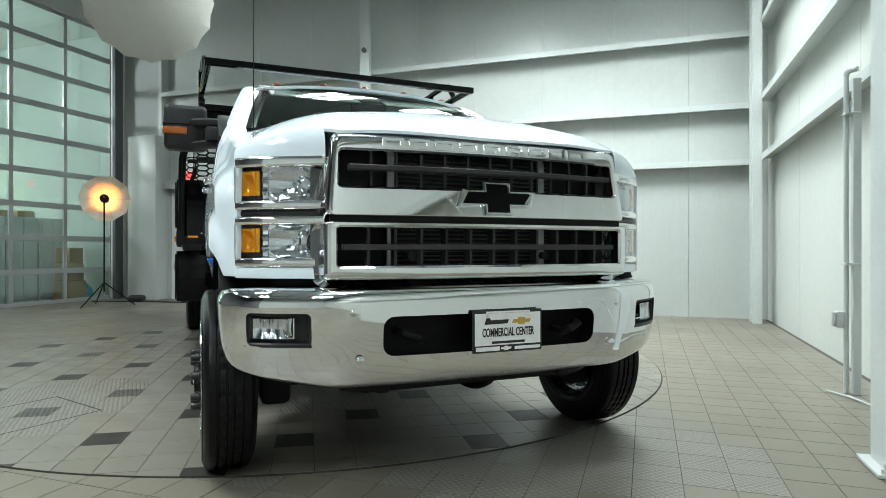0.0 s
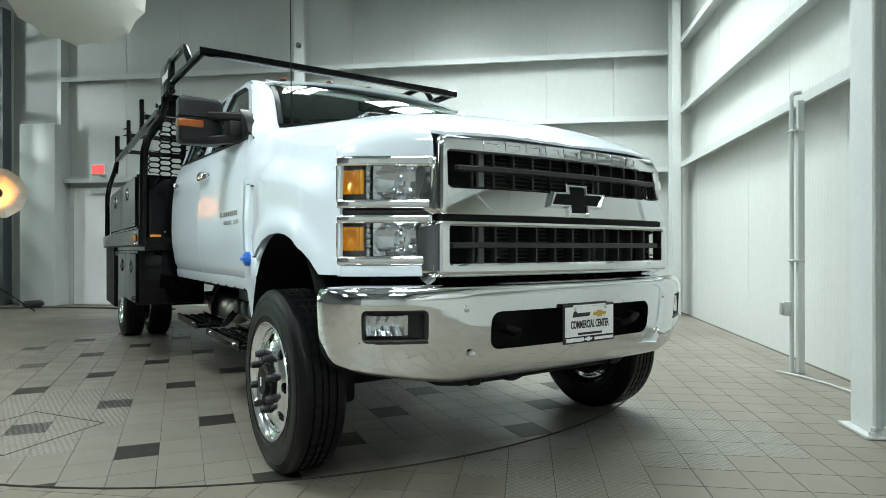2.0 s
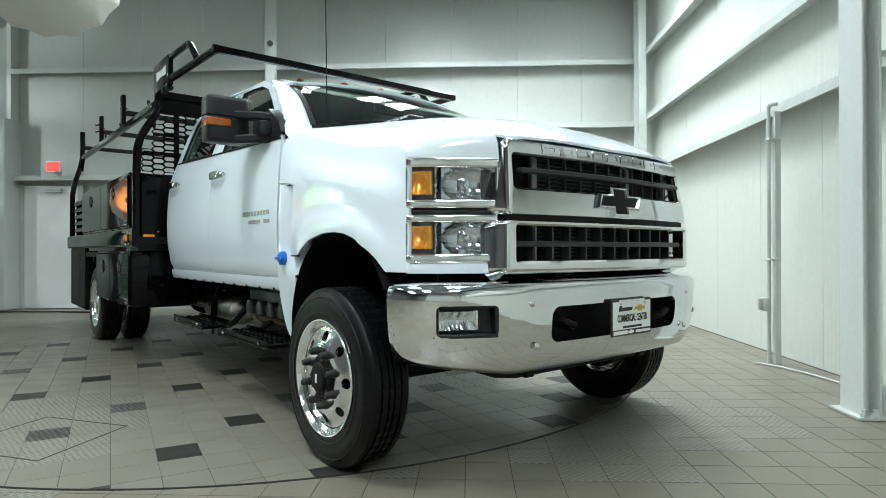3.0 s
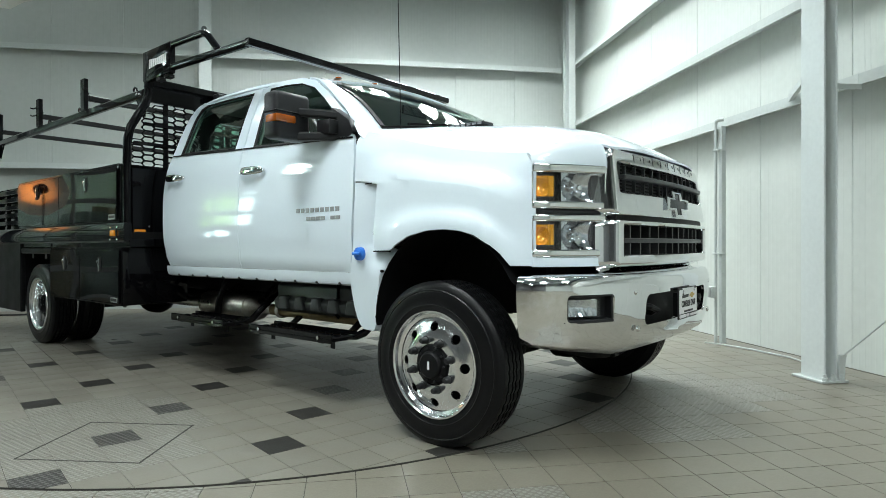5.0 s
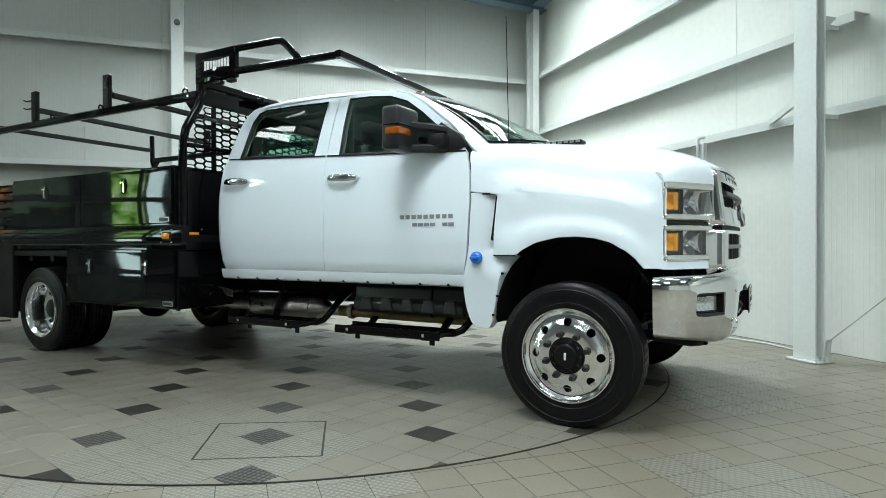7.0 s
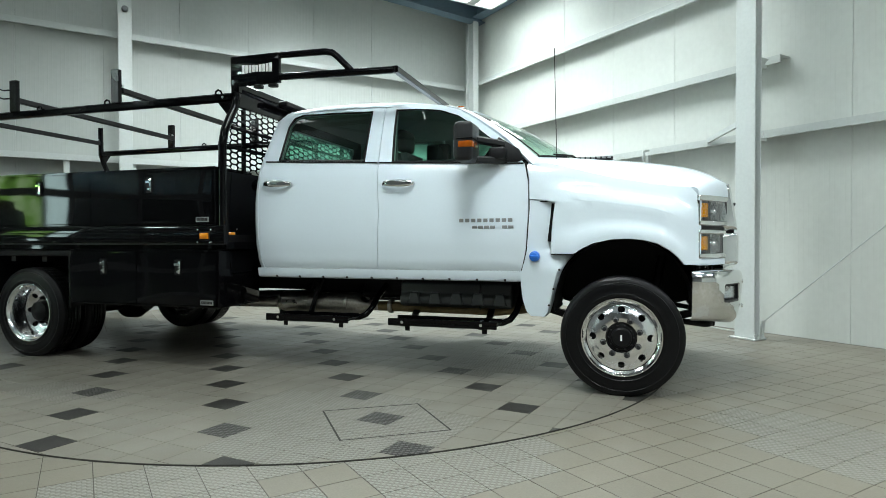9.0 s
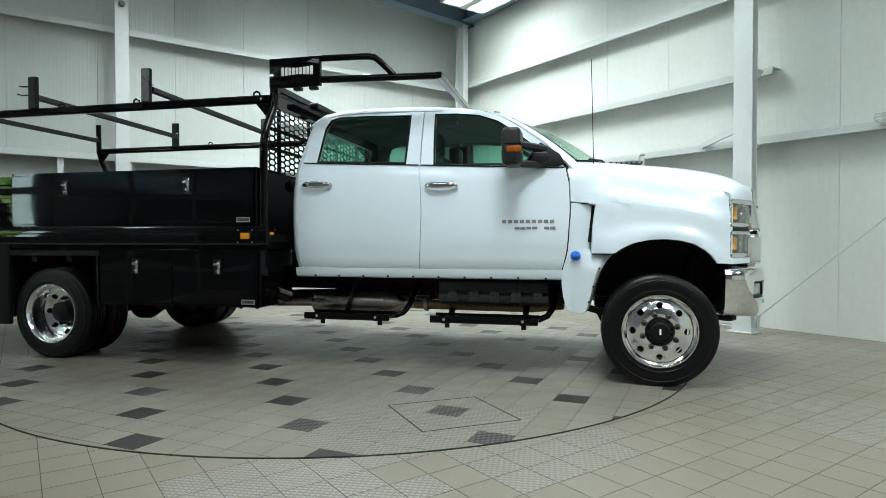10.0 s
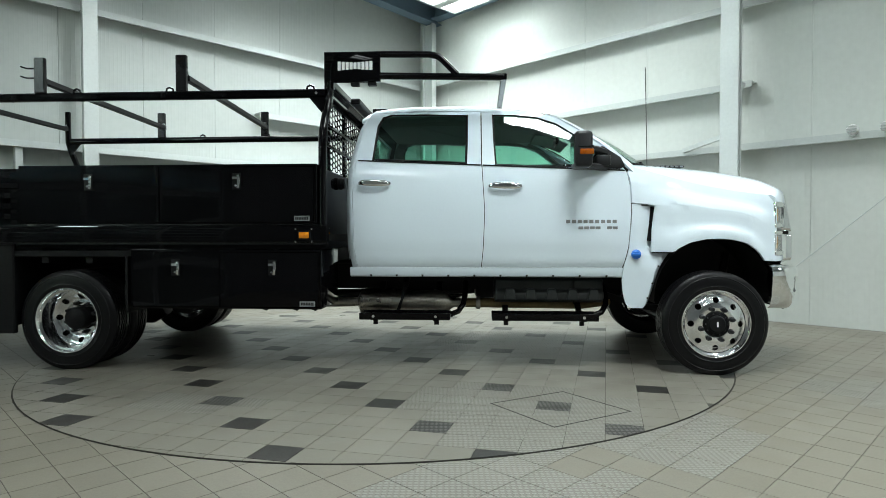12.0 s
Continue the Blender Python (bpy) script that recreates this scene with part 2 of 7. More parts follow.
M_tile_stud = add_studs(mk("floor_tile_studded", (0.160, 0.149, 0.124), 0.40, vary=0.09, scale=1.7, fine=90, island=0.11), 0.027, 1.0, (0.215, 0.208, 0.184))
M_dark = mk("dark_tile", (0.026, 0.0245, 0.022), 0.42, spec=0.28, vary=0.2, scale=5, fine=90, bump=0.15, bscale=120, island=0.12)
M_dark_stud = add_studs(mk("dark_tile_studded", (0.026, 0.0245, 0.022), 0.42, spec=0.28, vary=0.2, scale=5, fine=90, island=0.1), 0.027, 1.0, (0.10, 0.097, 0.09))
M_white = mk("white_paint", (0.715, 0.80, 0.865), 0.5, vary=0.012, scale=1.2, coat=0.9, rvar=0.05, spec=0.1)
# grey of added, unseen walls that darken what the truck reflects
M_dark_wall = mk("dark_wall", (0.15, 0.155, 0.157), 0.7, vary=0.2)
M_chrome = mk("chrome", (0.82, 0.83, 0.84), 0.045, metal=1.0, vary=0.02, scale=4, rvar=0.4)
M_alu = mk("polished_alloy", (0.84, 0.85, 0.86), 0.15, metal=1.0, vary=0.04, scale=6, rvar=0.4)
M_black = mk("black_gloss_paint", (0.0025, 0.0025, 0.003), 0.035, spec=0.19, vary=0.2, scale=2, rvar=0.35)
M_blackm = mk("black_frame", (0.0045, 0.0045, 0.005), 0.5, vary=0.3, scale=5, bump=0.1, spec=0.18)
M_grille = mk("grille_plastic", (0.024, 0.026, 0.027), 0.34, spec=0.4, vary=0.12, scale=8, bump=0.1, bscale=300)
M_tank = mk("tank_plastic", (0.030, 0.034, 0.034), 0.36, spec=0.45, vary=0.2, scale=5, bump=0.2, bscale=120)
M_plastic = mk("dark_grey_plastic", (0.013, 0.0135, 0.015), 0.40, spec=0.35, vary=0.12, scale=8, bump=0.15, bscale=300)
M_rubber = mk("tyre_rubber", (0.004, 0.004, 0.0045), 0.36, spec=0.20, vary=0.25, scale=9, fine=120, bump=0.2, bscale=160)
M_amber_glow = mk("amber_reflector", (1.0, 0.43, 0.010), 0.12, metal=0.45, vary=0.16, scale=22, fine=90, coat=0.8)
M_amber_deep = mk("amber_lens_deep", (0.30, 0.07, 0.004), 0.14, vary=0.2, scale=30, fine=200, coat=0.6)
M_reflect = mk("lamp_reflector", (0.80, 0.82, 0.85), 0.07, metal=1.0, vary=0.05, scale=20, rvar=0.5)
M_lampgrey = mk("lamp_housing_grey", (0.075, 0.077, 0.08), 0.30, metal=0.3, vary=0.1, scale=12)
M_liner = mk("headliner_cloth", (0.36, 0.365, 0.35), 0.9, vary=0.1, scale=10)
M_dash = mk("dash_plastic", (0.20, 0.205, 0.20), 0.55, vary=0.15, scale=8, bump=0.2, bscale=200)
M_amber_mid = mk("amber_marker_lens", (0.80, 0.26, 0.012), 0.15, vary=0.1, scale=30, coat=0.5)
M_clear = mk_glass("clear_lens", (0.96, 0.97, 0.98), base=0.03)
M_glass = mk_glass("tinted_glass", (0.42, 0.70, 0.60))
M_wind = mk_glass("windscreen_glass", (0.76, 0.92, 0.83), base=0.05, edge=5.5)
M_pane = mk_glass("door_pane", (0.80, 0.88, 0.86))
M_badge = mk("badge_grey", (0.30, 0.31, 0.32), 0.3, metal=0.4, vary=0.05)
M_signw = mk("white_lettering", (0.80, 0.80, 0.80), 0.4)
M_blue_cap = mk("blue_plastic", (0.02, 0.16, 0.62), 0.35, vary=0.1)
M_seat = mk("dark_cloth", (0.055, 0.057, 0.056), 0.85, vary=0.25, scale=12, bump=0.3, bscale=200)
M_steelraw = mk("exhaust_steel", (0.34, 0.32, 0.28), 0.36, metal=1.0, vary=0.25, scale=7, rvar=0.4)
M_brass = mk("rusty_tube", (0.17, 0.125, 0.06), 0.45, metal=0.6, vary=0.3, scale=10)
M_cable = mk("black_cable", (0.012, 0.012, 0.012), 0.5)
M_rack = mk("satin_black_paint", (0.004, 0.004, 0.0045), 0.26, spec=0.16, vary=0.2, scale=4)
M_gap_line = mk("dark_gap_line", (0.045, 0.043, 0.038), 0.7, vary=0.3, scale=3, spec=0.2)
M_red = mk_glow("exit_red", (1.0, 0.06, 0.05), 1.1)
M_umb = mk("umbrella_cloth", (0.70, 0.70, 0.64), 0.75, vary=0.06, scale=6)
M_orange = mk("warm_lit_cloth", (0.80, 0.74, 0.62), 0.8, vary=0.06, scale=6)
M_card = mk("cardboard", (0.42, 0.28, 0.15), 0.8, vary=0.15, scale=6)
M_cab = mk("office_cabinet", (0.62, 0.64, 0.62), 0.5)
M_gold = mk("gold_shape", (0.55, 0.38, 0.08), 0.35, metal=0.5)
M_ink = mk("ink_black", (0.012, 0.012, 0.012), 0.5)
M_lamp = mk_glow("light_diffuser", LAMP, 4.5)
def mk_trees(name, strength):
    """Out-of-focus leaves and sky behind glass."""
    m = bpy.data.materials.new(name)
    m.use_nodes = True
    nt = m.node_tree
    b = nt.nodes["Principled BSDF"]
    b.inputs["Base Color"].default_value = (0.1, 0.2, 0.05, 1)
    tc = nt.nodes.new("ShaderNodeTexCoord")
    n = nt.nodes.new("ShaderNodeTexNoise")
    n.inputs["Scale"].default_value, n.inputs["Detail"].default_value = 2.6, 3
    nt.links.new(tc.outputs["Object"], n.inputs["Vector"])
    cr = nt.nodes.new("ShaderNodeValToRGB")
    cr.color_ramp.elements[0].position, cr.color_ramp.elements[0].color = 0.36, (0.06, 0.13, 0.02, 1)
    cr.color_ramp.elements[1].position, cr.color_ramp.elements[1].color = 0.66, (0.80, 0.95, 0.55, 1)
    e = cr.color_ramp.elements.new(0.5)
    e.color = (0.30, 0.55, 0.10, 1)
    nt.links.new(n.outputs["Fac"], cr.inputs["Fac"])
    nt.links.new(cr.outputs["Color"], b.inputs["Emission Color"])
    b.inputs["Emission Strength"].default_value = strength
    return m


M_green = mk_trees("outdoor_green", 11.0)
M_daylight = mk_glow("outdoor_light", (0.80, 0.92, 0.95), 20.0)

# ---- the room ----
WEST = -9.2
TT = (-1.825, 2.02)   # turntable centre
TTR = 3.08


def slab(name, x0, x1, y0, y1, z0, z1, mat, label, category):
    return thing(name, box(bmesh.new(), x0, x1, y0, y1, z0, z1), mat, label, category, "structure")


floor = slab("floor", WEST - 6, EAST + 0.3, SOUTH - 0.3, NORTH + 0.3, -0.25, -0.0065, M_grout, "grey tiled showroom floor with dark joints", "floor")
wall_north = slab("wall_north", WEST - 0.3, EAST + 0.3, NORTH + 0.045, NORTH + 0.3, -0.014, TOP + 0.85, M_wall_in, "pale ribbed metal panel wall", "wall")
wall_east = slab("wall_east", EAST + 0.045, EAST + 0.3, SOUTH - 0.3, NORTH + 0.045, -0.014, TOP + 0.3, M_wall_in, "pale ribbed metal panel wall", "wall")
wall_south = slab("wall_south", -3.6, EAST + 0.045, SOUTH - 0.3, SOUTH, -0.014, TOP + 0.85, M_wall_n, "plain pale wall behind the camera", "wall")
slab("wall_south_dark", WEST - 0.3, -3.6, SOUTH - 0.3, SOUTH, -0.014, TOP + 0.85, M_dark_wall, "plain dark grey wall behind the camera, added to darken reflections", "wall")
RISE = 0.045   # the roof climbs away from the eave wall


def sloped(bm):
    for v in bm.verts:
        v.co.z += RISE * (EAST - v.co.x)
    return bm


ceiling = thing("ceiling", sloped(box(bmesh.new(), WEST - 6, EAST + 0.3, SOUTH - 0.3, NORTH + 0.3, TOP + 0.02, TOP + 0.2)), M_roof, "dark blue-grey metal roof deck", "ceiling", "structure")

# wall panels: upright sheets with narrow joints
N_JOINTS = [-8.06, -6.86, -5.80, -4.74, -3.67, -2.62, -1.565, -0.44, 0.67, 1.74, EAST + 0.04]
E_JOINTS = [NORTH - 0.01, 5.80, 4.74, 3.75, 2.69, 1.63, 0.55, -0.52, -1.57, -2.62, -3.67, -4.72, -5.77, -6.82, -7.87, SOUTH]
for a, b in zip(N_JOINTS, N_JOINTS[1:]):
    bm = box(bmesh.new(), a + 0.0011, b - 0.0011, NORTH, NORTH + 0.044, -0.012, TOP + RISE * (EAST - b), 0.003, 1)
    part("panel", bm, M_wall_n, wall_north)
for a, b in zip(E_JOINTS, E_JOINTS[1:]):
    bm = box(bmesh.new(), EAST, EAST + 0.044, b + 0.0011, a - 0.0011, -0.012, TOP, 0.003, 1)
    part("panel", bm, M_wall_lit, wall_east)

# girts: channel rails along the walls, with a turned-down lip
GIRTS = [2.30, 3.11, 4.14]


def girt(along, a, b, z, wall, name="trim"):
    """A channel rail: broad top flange, front face and a lip below."""
    bm = bmesh.new()
    d = 0.19
    prof = [(0.0, 0.0), (d, 0.0), (d, -0.085), (d - 0.03, -0.085), (d - 0.03, -0.07), (d - 0.012, -0.07), (d - 0.012, -0.012), (0.0, -0.012)]
    if along == "x":
        prism(bm, [(wall - p, z + q) for p, q in prof], a, b, "yz")
    else:
        prism(bm, [(wall - p, z + q) for p, q in prof], a, b, "xz")
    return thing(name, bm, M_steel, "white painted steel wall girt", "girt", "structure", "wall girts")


for z in GIRTS:
    if z != 3.11:
        girt("x", -8.02, -3.412, z, NORTH)
        cleat = box(bmesh.new(), -3.47, -3.34, 6.246, 6.427, z - 0.10, z - 0.088, 0.003, 1)
        thing("trim", cleat, M_steel, "white painted cleat between post and girt", "cleat", "structure", "girt cleats")
    girt("x", -3.408 if z != 3.11 else -0.9, EAST - 0.2, z, NORTH)
    girt("y", 0.30 if z != 3.11 else 0.12, 6.40, z, EAST)
girt("y", SOUTH, 0.296, 2.30, EAST)
girt("y", SOUTH, 0.296, 4.14, EAST)


def upright(name, x0, x1, y0, y1, z1, web="x", label="white painted steel wall post"):
    """An I-section post."""
    bm = bmesh.new()
    if web == "y":
        box(bm, x0, x1, y0, y0 + 0.016, 0, z1, 0.003, 1)
        box(bm, x0, x1, y1 - 0.016, y1, 0, z1, 0.003, 1)
        xm = (x0 + x1) / 2
        box(bm, xm - 0.006, xm + 0.006, y0 + 0.016, y1 - 0.016, 0, z1)
    else:
        box(bm, x0, x0 + 0.016, y0, y1, 0, z1, 0.003, 1)
        box(bm, x1 - 0.016, x1, y0, y1, 0, z1, 0.003, 1)
        ym = (y0 + y1) / 2
        box(bm, x0 + 0.016, x1 - 0.016, ym - 0.006, ym + 0.006, 0, z1)
    return thing(name, bm, M_steel, label, "post", "structure", "wall posts")


upright("post", 2.50, 2.62, 5.95, 6.215, 5.28, "y", "white painted corner post of the shed")
upright("post", -3.495, -3.32, 6.165, 6.245, 5.57, "y")
# main column, boxed flange with base plate and brackets
column = holder("column", "white painted steel column bolted to the floor", "column", kind="structure")
bm = bmesh.new()
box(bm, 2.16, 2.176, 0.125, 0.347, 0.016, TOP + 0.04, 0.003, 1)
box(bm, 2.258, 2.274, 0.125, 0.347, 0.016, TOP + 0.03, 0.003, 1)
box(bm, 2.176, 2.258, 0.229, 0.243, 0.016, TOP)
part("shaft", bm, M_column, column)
part("base_plate", box(bmesh.new(), 2.11, 2.33, 0.085, 0.385, -0.002, 0.016, 0.003, 1), M_steel, column)
for bx in (2.15, 2.215, 2.285):
    bm = bmesh.new()
    cyl(bm, (bx, 0.105, 0.016), (bx, 0.105, 0.06), 0.013, 10)
    cyl(bm, (bx, 0.105, 0.016), (bx, 0.105, 0.036), 0.022, 6)
    part("anchor_bolt", bm, M_steel, column)
bm = prism(bmesh.new(), [(2.274, 3.02), (2.40, 3.02), (2.274, 2.92)], 0.12, 0.135, "xz")
part("gusset", bm, M_steel, column)
for z in (2.30, 3.11, 4.14):
    part("bracket", box(bmesh.new(), 2.275, EAST - 0.192, 0.26, 0.272, z - 0.13, z - 0.09, 0.003, 1), M_steel, column)
# knee brace from girt to column
bm = sweep(bmesh.new(), [(2.61, 1.00, 2.285), (2.28, 0.34, 2.375)], rect(0.03, 0.06))
thing("brace", bm, M_steel, "white steel knee brace from girt to column", "brace", "structure")
# stay wire from the column foot up to the wall
bm = cyl(bmesh.new(), (2.29, 0.10, 0.19), (2.72, -3.2, 3.3), 0.007, 8)
thing("bracing_rod", bm, M_steel, "thin white cross-bracing rod", "brace", "structure")
bm = sweep(bmesh.new(), [(2.29, 0.114, 0.03), (2.29, 0.112, 0.12), (2.29, 0.10, 0.20)], rect(0.05, 0.02))
thing("anchor_clip", bm, M_steel, "bent steel clip at the column foot", "clip", "structure")

# conduit with junction box by the wall
conduit = holder("conduit", "grey steel conduit with a twin pipe and cap", "conduit", kind="structure")
bm = box(bmesh.new(), 2.50, 2.55, 1.805, 1.85, 0.0, 2.20, 0.004, 1)
part("channel", bm, M_steel, conduit)
part("pipe", cyl(bmesh.new(), (2.475, 1.868, 0.0), (2.475, 1.868, 2.24), 0.017, 14), M_steel, conduit)
bm = sweep(bmesh.new(), [(2.475, 1.868, 2.235), (2.478, 1.86, 2.256), (2.495, 1.845, 2.266), (2.53, 1.815, 2.266)], circle(0.02, 10))
part("elbow", bm, M_steel, conduit)
for z in (0.9, 1.95):
    part("clamp", box(bmesh.new(), 2.452, 2.55, 1.80, 1.892, z, z + 0.018, 0.004, 1), M_steel, conduit)
sb = holder("socket_box", "grey metal socket box on the conduit", "socket", kind="structure")
part("housing", box(bmesh.new(), 2.41, 2.456, 1.835, 1.905, 0.46, 0.575, 0.006, 2), M_steel, sb)
part("cover", box(bmesh.new(), 2.392, 2.41, 1.842, 1.898, 0.468, 0.567, 0.005, 2), mk("galvanised", (0.45, 0.47, 0.46), 0.4, metal=0.7), sb)
bm = sweep(bmesh.new(), [(2.35, 1.86, 0.008), (2.45, 1.70, 0.008), (2.54, 1.4, 0.008), (2.60, 1.0, 0.008), (2.50, 0.45, 0.008)], circle(0.008, 8))
thing("floor_cable", bm, M_steel, "grey cable lying along the wall foot", "cable")

# small fittings
def round_fitting(x, y, z, ax):
    h = holder("emergency_light", "small white emergency spotlight on the girt", "emergency light", group="emergency lights")
    part("housing", lathe(bmesh.new(), [(0.0, -0.03), (0.05, -0.03), (0.06, -0.01), (0.06, 0.03), (0.05, 0.04), (0.0, 0.04)], (x, y, z), ax, 20), M_signw, h)
    for k in range(3):
        part("louvre", box(bmesh.new(), x - 0.052, x - 0.035, y - 0.05, y + 0.05, z - 0.035 + 0.03 * k, z - 0.025 + 0.03 * k), M_steel, h)
    part("bracket", box(bmesh.new(), x + 0.0, x + 0.06, y - 0.02, y + 0.02, z - 0.075, z - 0.03), M_steel, h)


round_fitting(2.55, -0.99, 2.325, "x")
round_fitting(2.55, -1.31, 2.325, "x")
bm = lathe(bmesh.new(), [(0.0, 0.0), (0.035, 0.0), (0.045, 0.02), (0.045, 0.05), (0.0, 0.05)], (-3.405, 6.115, 4.40), "y", 20)
thing("round_sensor", bm, mk("dark_sensor", (0.08, 0.09, 0.09), 0.4), "small dark round sensor on the wall post", "sensor")
for x in (-3.28, -4.13):
    bm = box(bmesh.new(), x - 0.05, x + 0.03, NORTH - 0.16, NORTH, 0.9, 2.24, 0.004, 1)
    thing("stub_post", bm, M_steel, "short white post under the girt", "post", "structure")

# roof: eave beams, rafters and purlins
def beam(name, x0, x1, y0, y1, z0, z1, label):
    bm = bmesh.new()
    long_x = (x1 - x0) > (y1 - y0)
    box(bm, x0, x1, y0, y1, z0, z0 + 0.02, 0.003, 1)
    box(bm, x0, x1, y0, y1, z1 - 0.02, z1, 0.003, 1)
    if long_x:
        ym = (y0 + y1) / 2
        box(bm, x0, x1, ym - 0.008, ym + 0.008, z0 + 0.02, z1 - 0.02)
    else:
        xm = (x0 + x1) / 2
        box(bm, xm - 0.008, xm + 0.008, y0, y1, z0 + 0.02, z1 - 0.02)
    return thing(name, sloped(bm), M_blue, label, "beam", "structure", "roof beams")


beam("roof_beam", WEST, EAST, 5.98, 6.22, 5.30, 5.66, "blue-grey painted end rafter on the posts")
beam("roof_beam", 2.50, 2.72, SOUTH, 5.978, 5.34, 5.66, "blue-grey painted eave beam along the wall")
beam("roof_beam", WEST, 2.5, 0.07, 0.29, 5.25, 5.66, "blue-grey painted rafter across the shed")
beam("roof_beam", WEST, 2.5, -6.3, -6.08, 5.25, 5.66, "blue-grey painted rafter across the shed")
for i in range(9):
    x = 1.55 - 1.25 * i
    bm = box(bmesh.new(), x - 0.03, x + 0.03, SOUTH, 5.97, 5.67, TOP + 0.01, 0.004, 1)
    thing("purlin", sloped(bm), M_blue, "blue-grey painted roof purlin", "purlin", "structure", "roof purlins")

# ceiling lights
for x, y, w in CEILING_LIGHTS:
    h = holder("ceiling_light", "long white ceiling light panel, most of the set added unseen", "ceiling light", group="ceiling lights")
    bm = bmesh.new()
    for a, b, c, d in ((-0.48, -0.45, -0.92, 0.92), (0.45, 0.48, -0.92, 0.92), (-0.45, 0.45, -0.92, -0.89), (-0.45, 0.45, 0.89, 0.92), (-0.08, 0.08, -0.89, 0.89)):
        box(bm, x + a, x + b, y + c, y + d, 5.24, 5.36, 0.003, 1)
    box(bm, x - 0.45, x + 0.45, y - 0.89, y + 0.89, 5.34, 5.36)
    part("frame", bm, M_steel, h)
    for a, b in ((-0.448, -0.082), (0.082, 0.448)):
        part("diffuser", box(bmesh.new(), x + a, x + b, y - 0.888, y + 0.888, 5.262, 5.27), M_lamp, h)
    for dy in (-0.5, 0.5):
        part("hanger", cyl(bmesh.new(), (x, y + dy, 5.36), (x, y + dy, TOP + 0.022 + RISE * (EAST - x)), 0.006, 8), M_steel, h)
    data = bpy.data.lights.new("ceiling_lamp", "AREA")
    data.shape, data.size, data.size_y = "RECTANGLE", 0.9, 1.76
    data.energy, data.color, data.spread = w, LAMP, radians(132)
    lamp = new("ceiling_lamp", data)
    lamp.matrix_basis = pose(x, y, 5.25)

# west wall with the glazed sectional door
D0, D1 = 0.26, 6.36   # the door's span along y
slab("wall_west_a", WEST - 0.25, WEST, D1 + 0.10, NORTH + 0.045, -0.014, TOP + 0.55, M_wall_lit, "pale wall beside the glazed door", "wall")
slab("wall_west_b", WEST - 0.25, WEST, SOUTH, D0 - 0.10, -0.014, TOP + 0.55, M_dark_wall, "plain dark grey wall out of view, added to darken reflections", "wall")
slab("wall_west_c", WEST - 0.25, WEST, D0 - 0.10, D1 + 0.10, 5.45, TOP + 0.55, M_wall_lit, "plain pale wall over the door", "wall")
M_alframe = mk("door_frame_grey", (0.40, 0.42, 0.42), 0.4, metal=0.3)
M_jamb = mk("jamb_dark", (0.09, 0.10, 0.11), 0.5)
jamb = bmesh.new()
box(jamb, WEST - 0.02, WEST + 0.06, D1, D1 + 0.19, 0, 5.45, 0.005, 1)
box(jamb, WEST - 0.02, WEST + 0.06, D0 - 0.16, D0, 0, 5.45, 0.005, 1)
thing("door_jamb", jamb, M_jamb, "dark steel track beside the glazed door", "door frame", "structure")
door_1 = holder("door_1", "closed glazed sectional overhead door in grey metal", "overhead door", kind="structure")
nz, ny = 9, 6
dz, dy = 5.45 / nz, (D1 - D0) / ny
for i in range(nz + 1):
    z = i * dz
    hz = 0.05 if 0 < i < nz else 0.07
    part("rail", box(bmesh.new(), WEST - 0.10, WEST - 0.05, D0, D1, max(0, z - hz), min(5.45, z + hz), 0.004, 1), M_alframe, door_1)
for j in range(ny + 1):
    y = D0 + j * dy
    part("stile", box(bmesh.new(), WEST - 0.098, WEST - 0.052, max(D0, y - 0.035), min(D1, y + 0.035), 0.072, 5.378, 0.003, 1), M_alframe, door_1)
for i in range(nz):
    for j in range(ny):
        ob = part("pane", box(bmesh.new(), WEST - 0.079, WEST - 0.073, D0 + j * dy + 0.035, D0 + (j + 1) * dy - 0.035, i * dz + 0.05, (i + 1) * dz - 0.05), M_pane, door_1)
        ob.visible_shadow = False

# next bay behind the glazed door
slab("wall_far", WEST - 6.2, WEST - 6.0, -4.0, NORTH + 0.3, -0.014, TOP, M_dark_wall, "grey wall of the next bay", "wall")
slab("wall_bay_south", WEST - 6.0, WEST - 0.25, -4.2, -4.0, -0.014, TOP, M_wall_n, "pale side wall of the next bay", "wall")
slab("wall_bay_north", WEST - 6.0, WEST - 0.25, NORTH + 0.02, NORTH + 0.3, -0.014, TOP, M_wall_n, "pale side wall of the next bay", "wall")
bm = box(bmesh.new(), WEST - 5.99, WEST - 5.96, 4.72, 5.62, 1.25, 3.5)
thing("window_1", bm, M_green, "bright window of the next bay with green trees outside", "window", "structure")
thing("window_3", box(bmesh.new(), WEST - 5.99, WEST - 5.96, 4.85, 5.5, 0.25, 0.95), M_daylight, "bright daylit lower pane of the next bay", "window", "structure")
thing("window_bar", box(bmesh.new(), WEST - 5.958, WEST - 5.90, 4.1, 5.7, 2.13, 2.25, 0.004, 1), M_jamb, "dark window bar of the next bay", "window bar", "structure")
bm = box(bmesh.new(), WEST - 5.99, WEST - 5.96, 4.22, 4.62, 1.25, 3.5)
thing("window_2", bm, M_daylight, "bright daylit glass door of the next bay", "window", "structure")
M_stripe = mk("blue_stripe", (0.15, 0.35, 0.62), 0.6)
banner = holder("banner", "white wall banner with blue stripes", "banner")
part("sheet", box(bmesh.new(), WEST - 5.999, WEST - 5.985, -1.5, 4.2, 2.35, 2.95), M_signw, banner)
for k in range(3):
    part("stripe", box(bmesh.new(), WEST - 5.985, WEST - 5.975, -1.5, 4.2, 2.42 + 0.17 * k, 2.50 + 0.17 * k), M_stripe, banner)
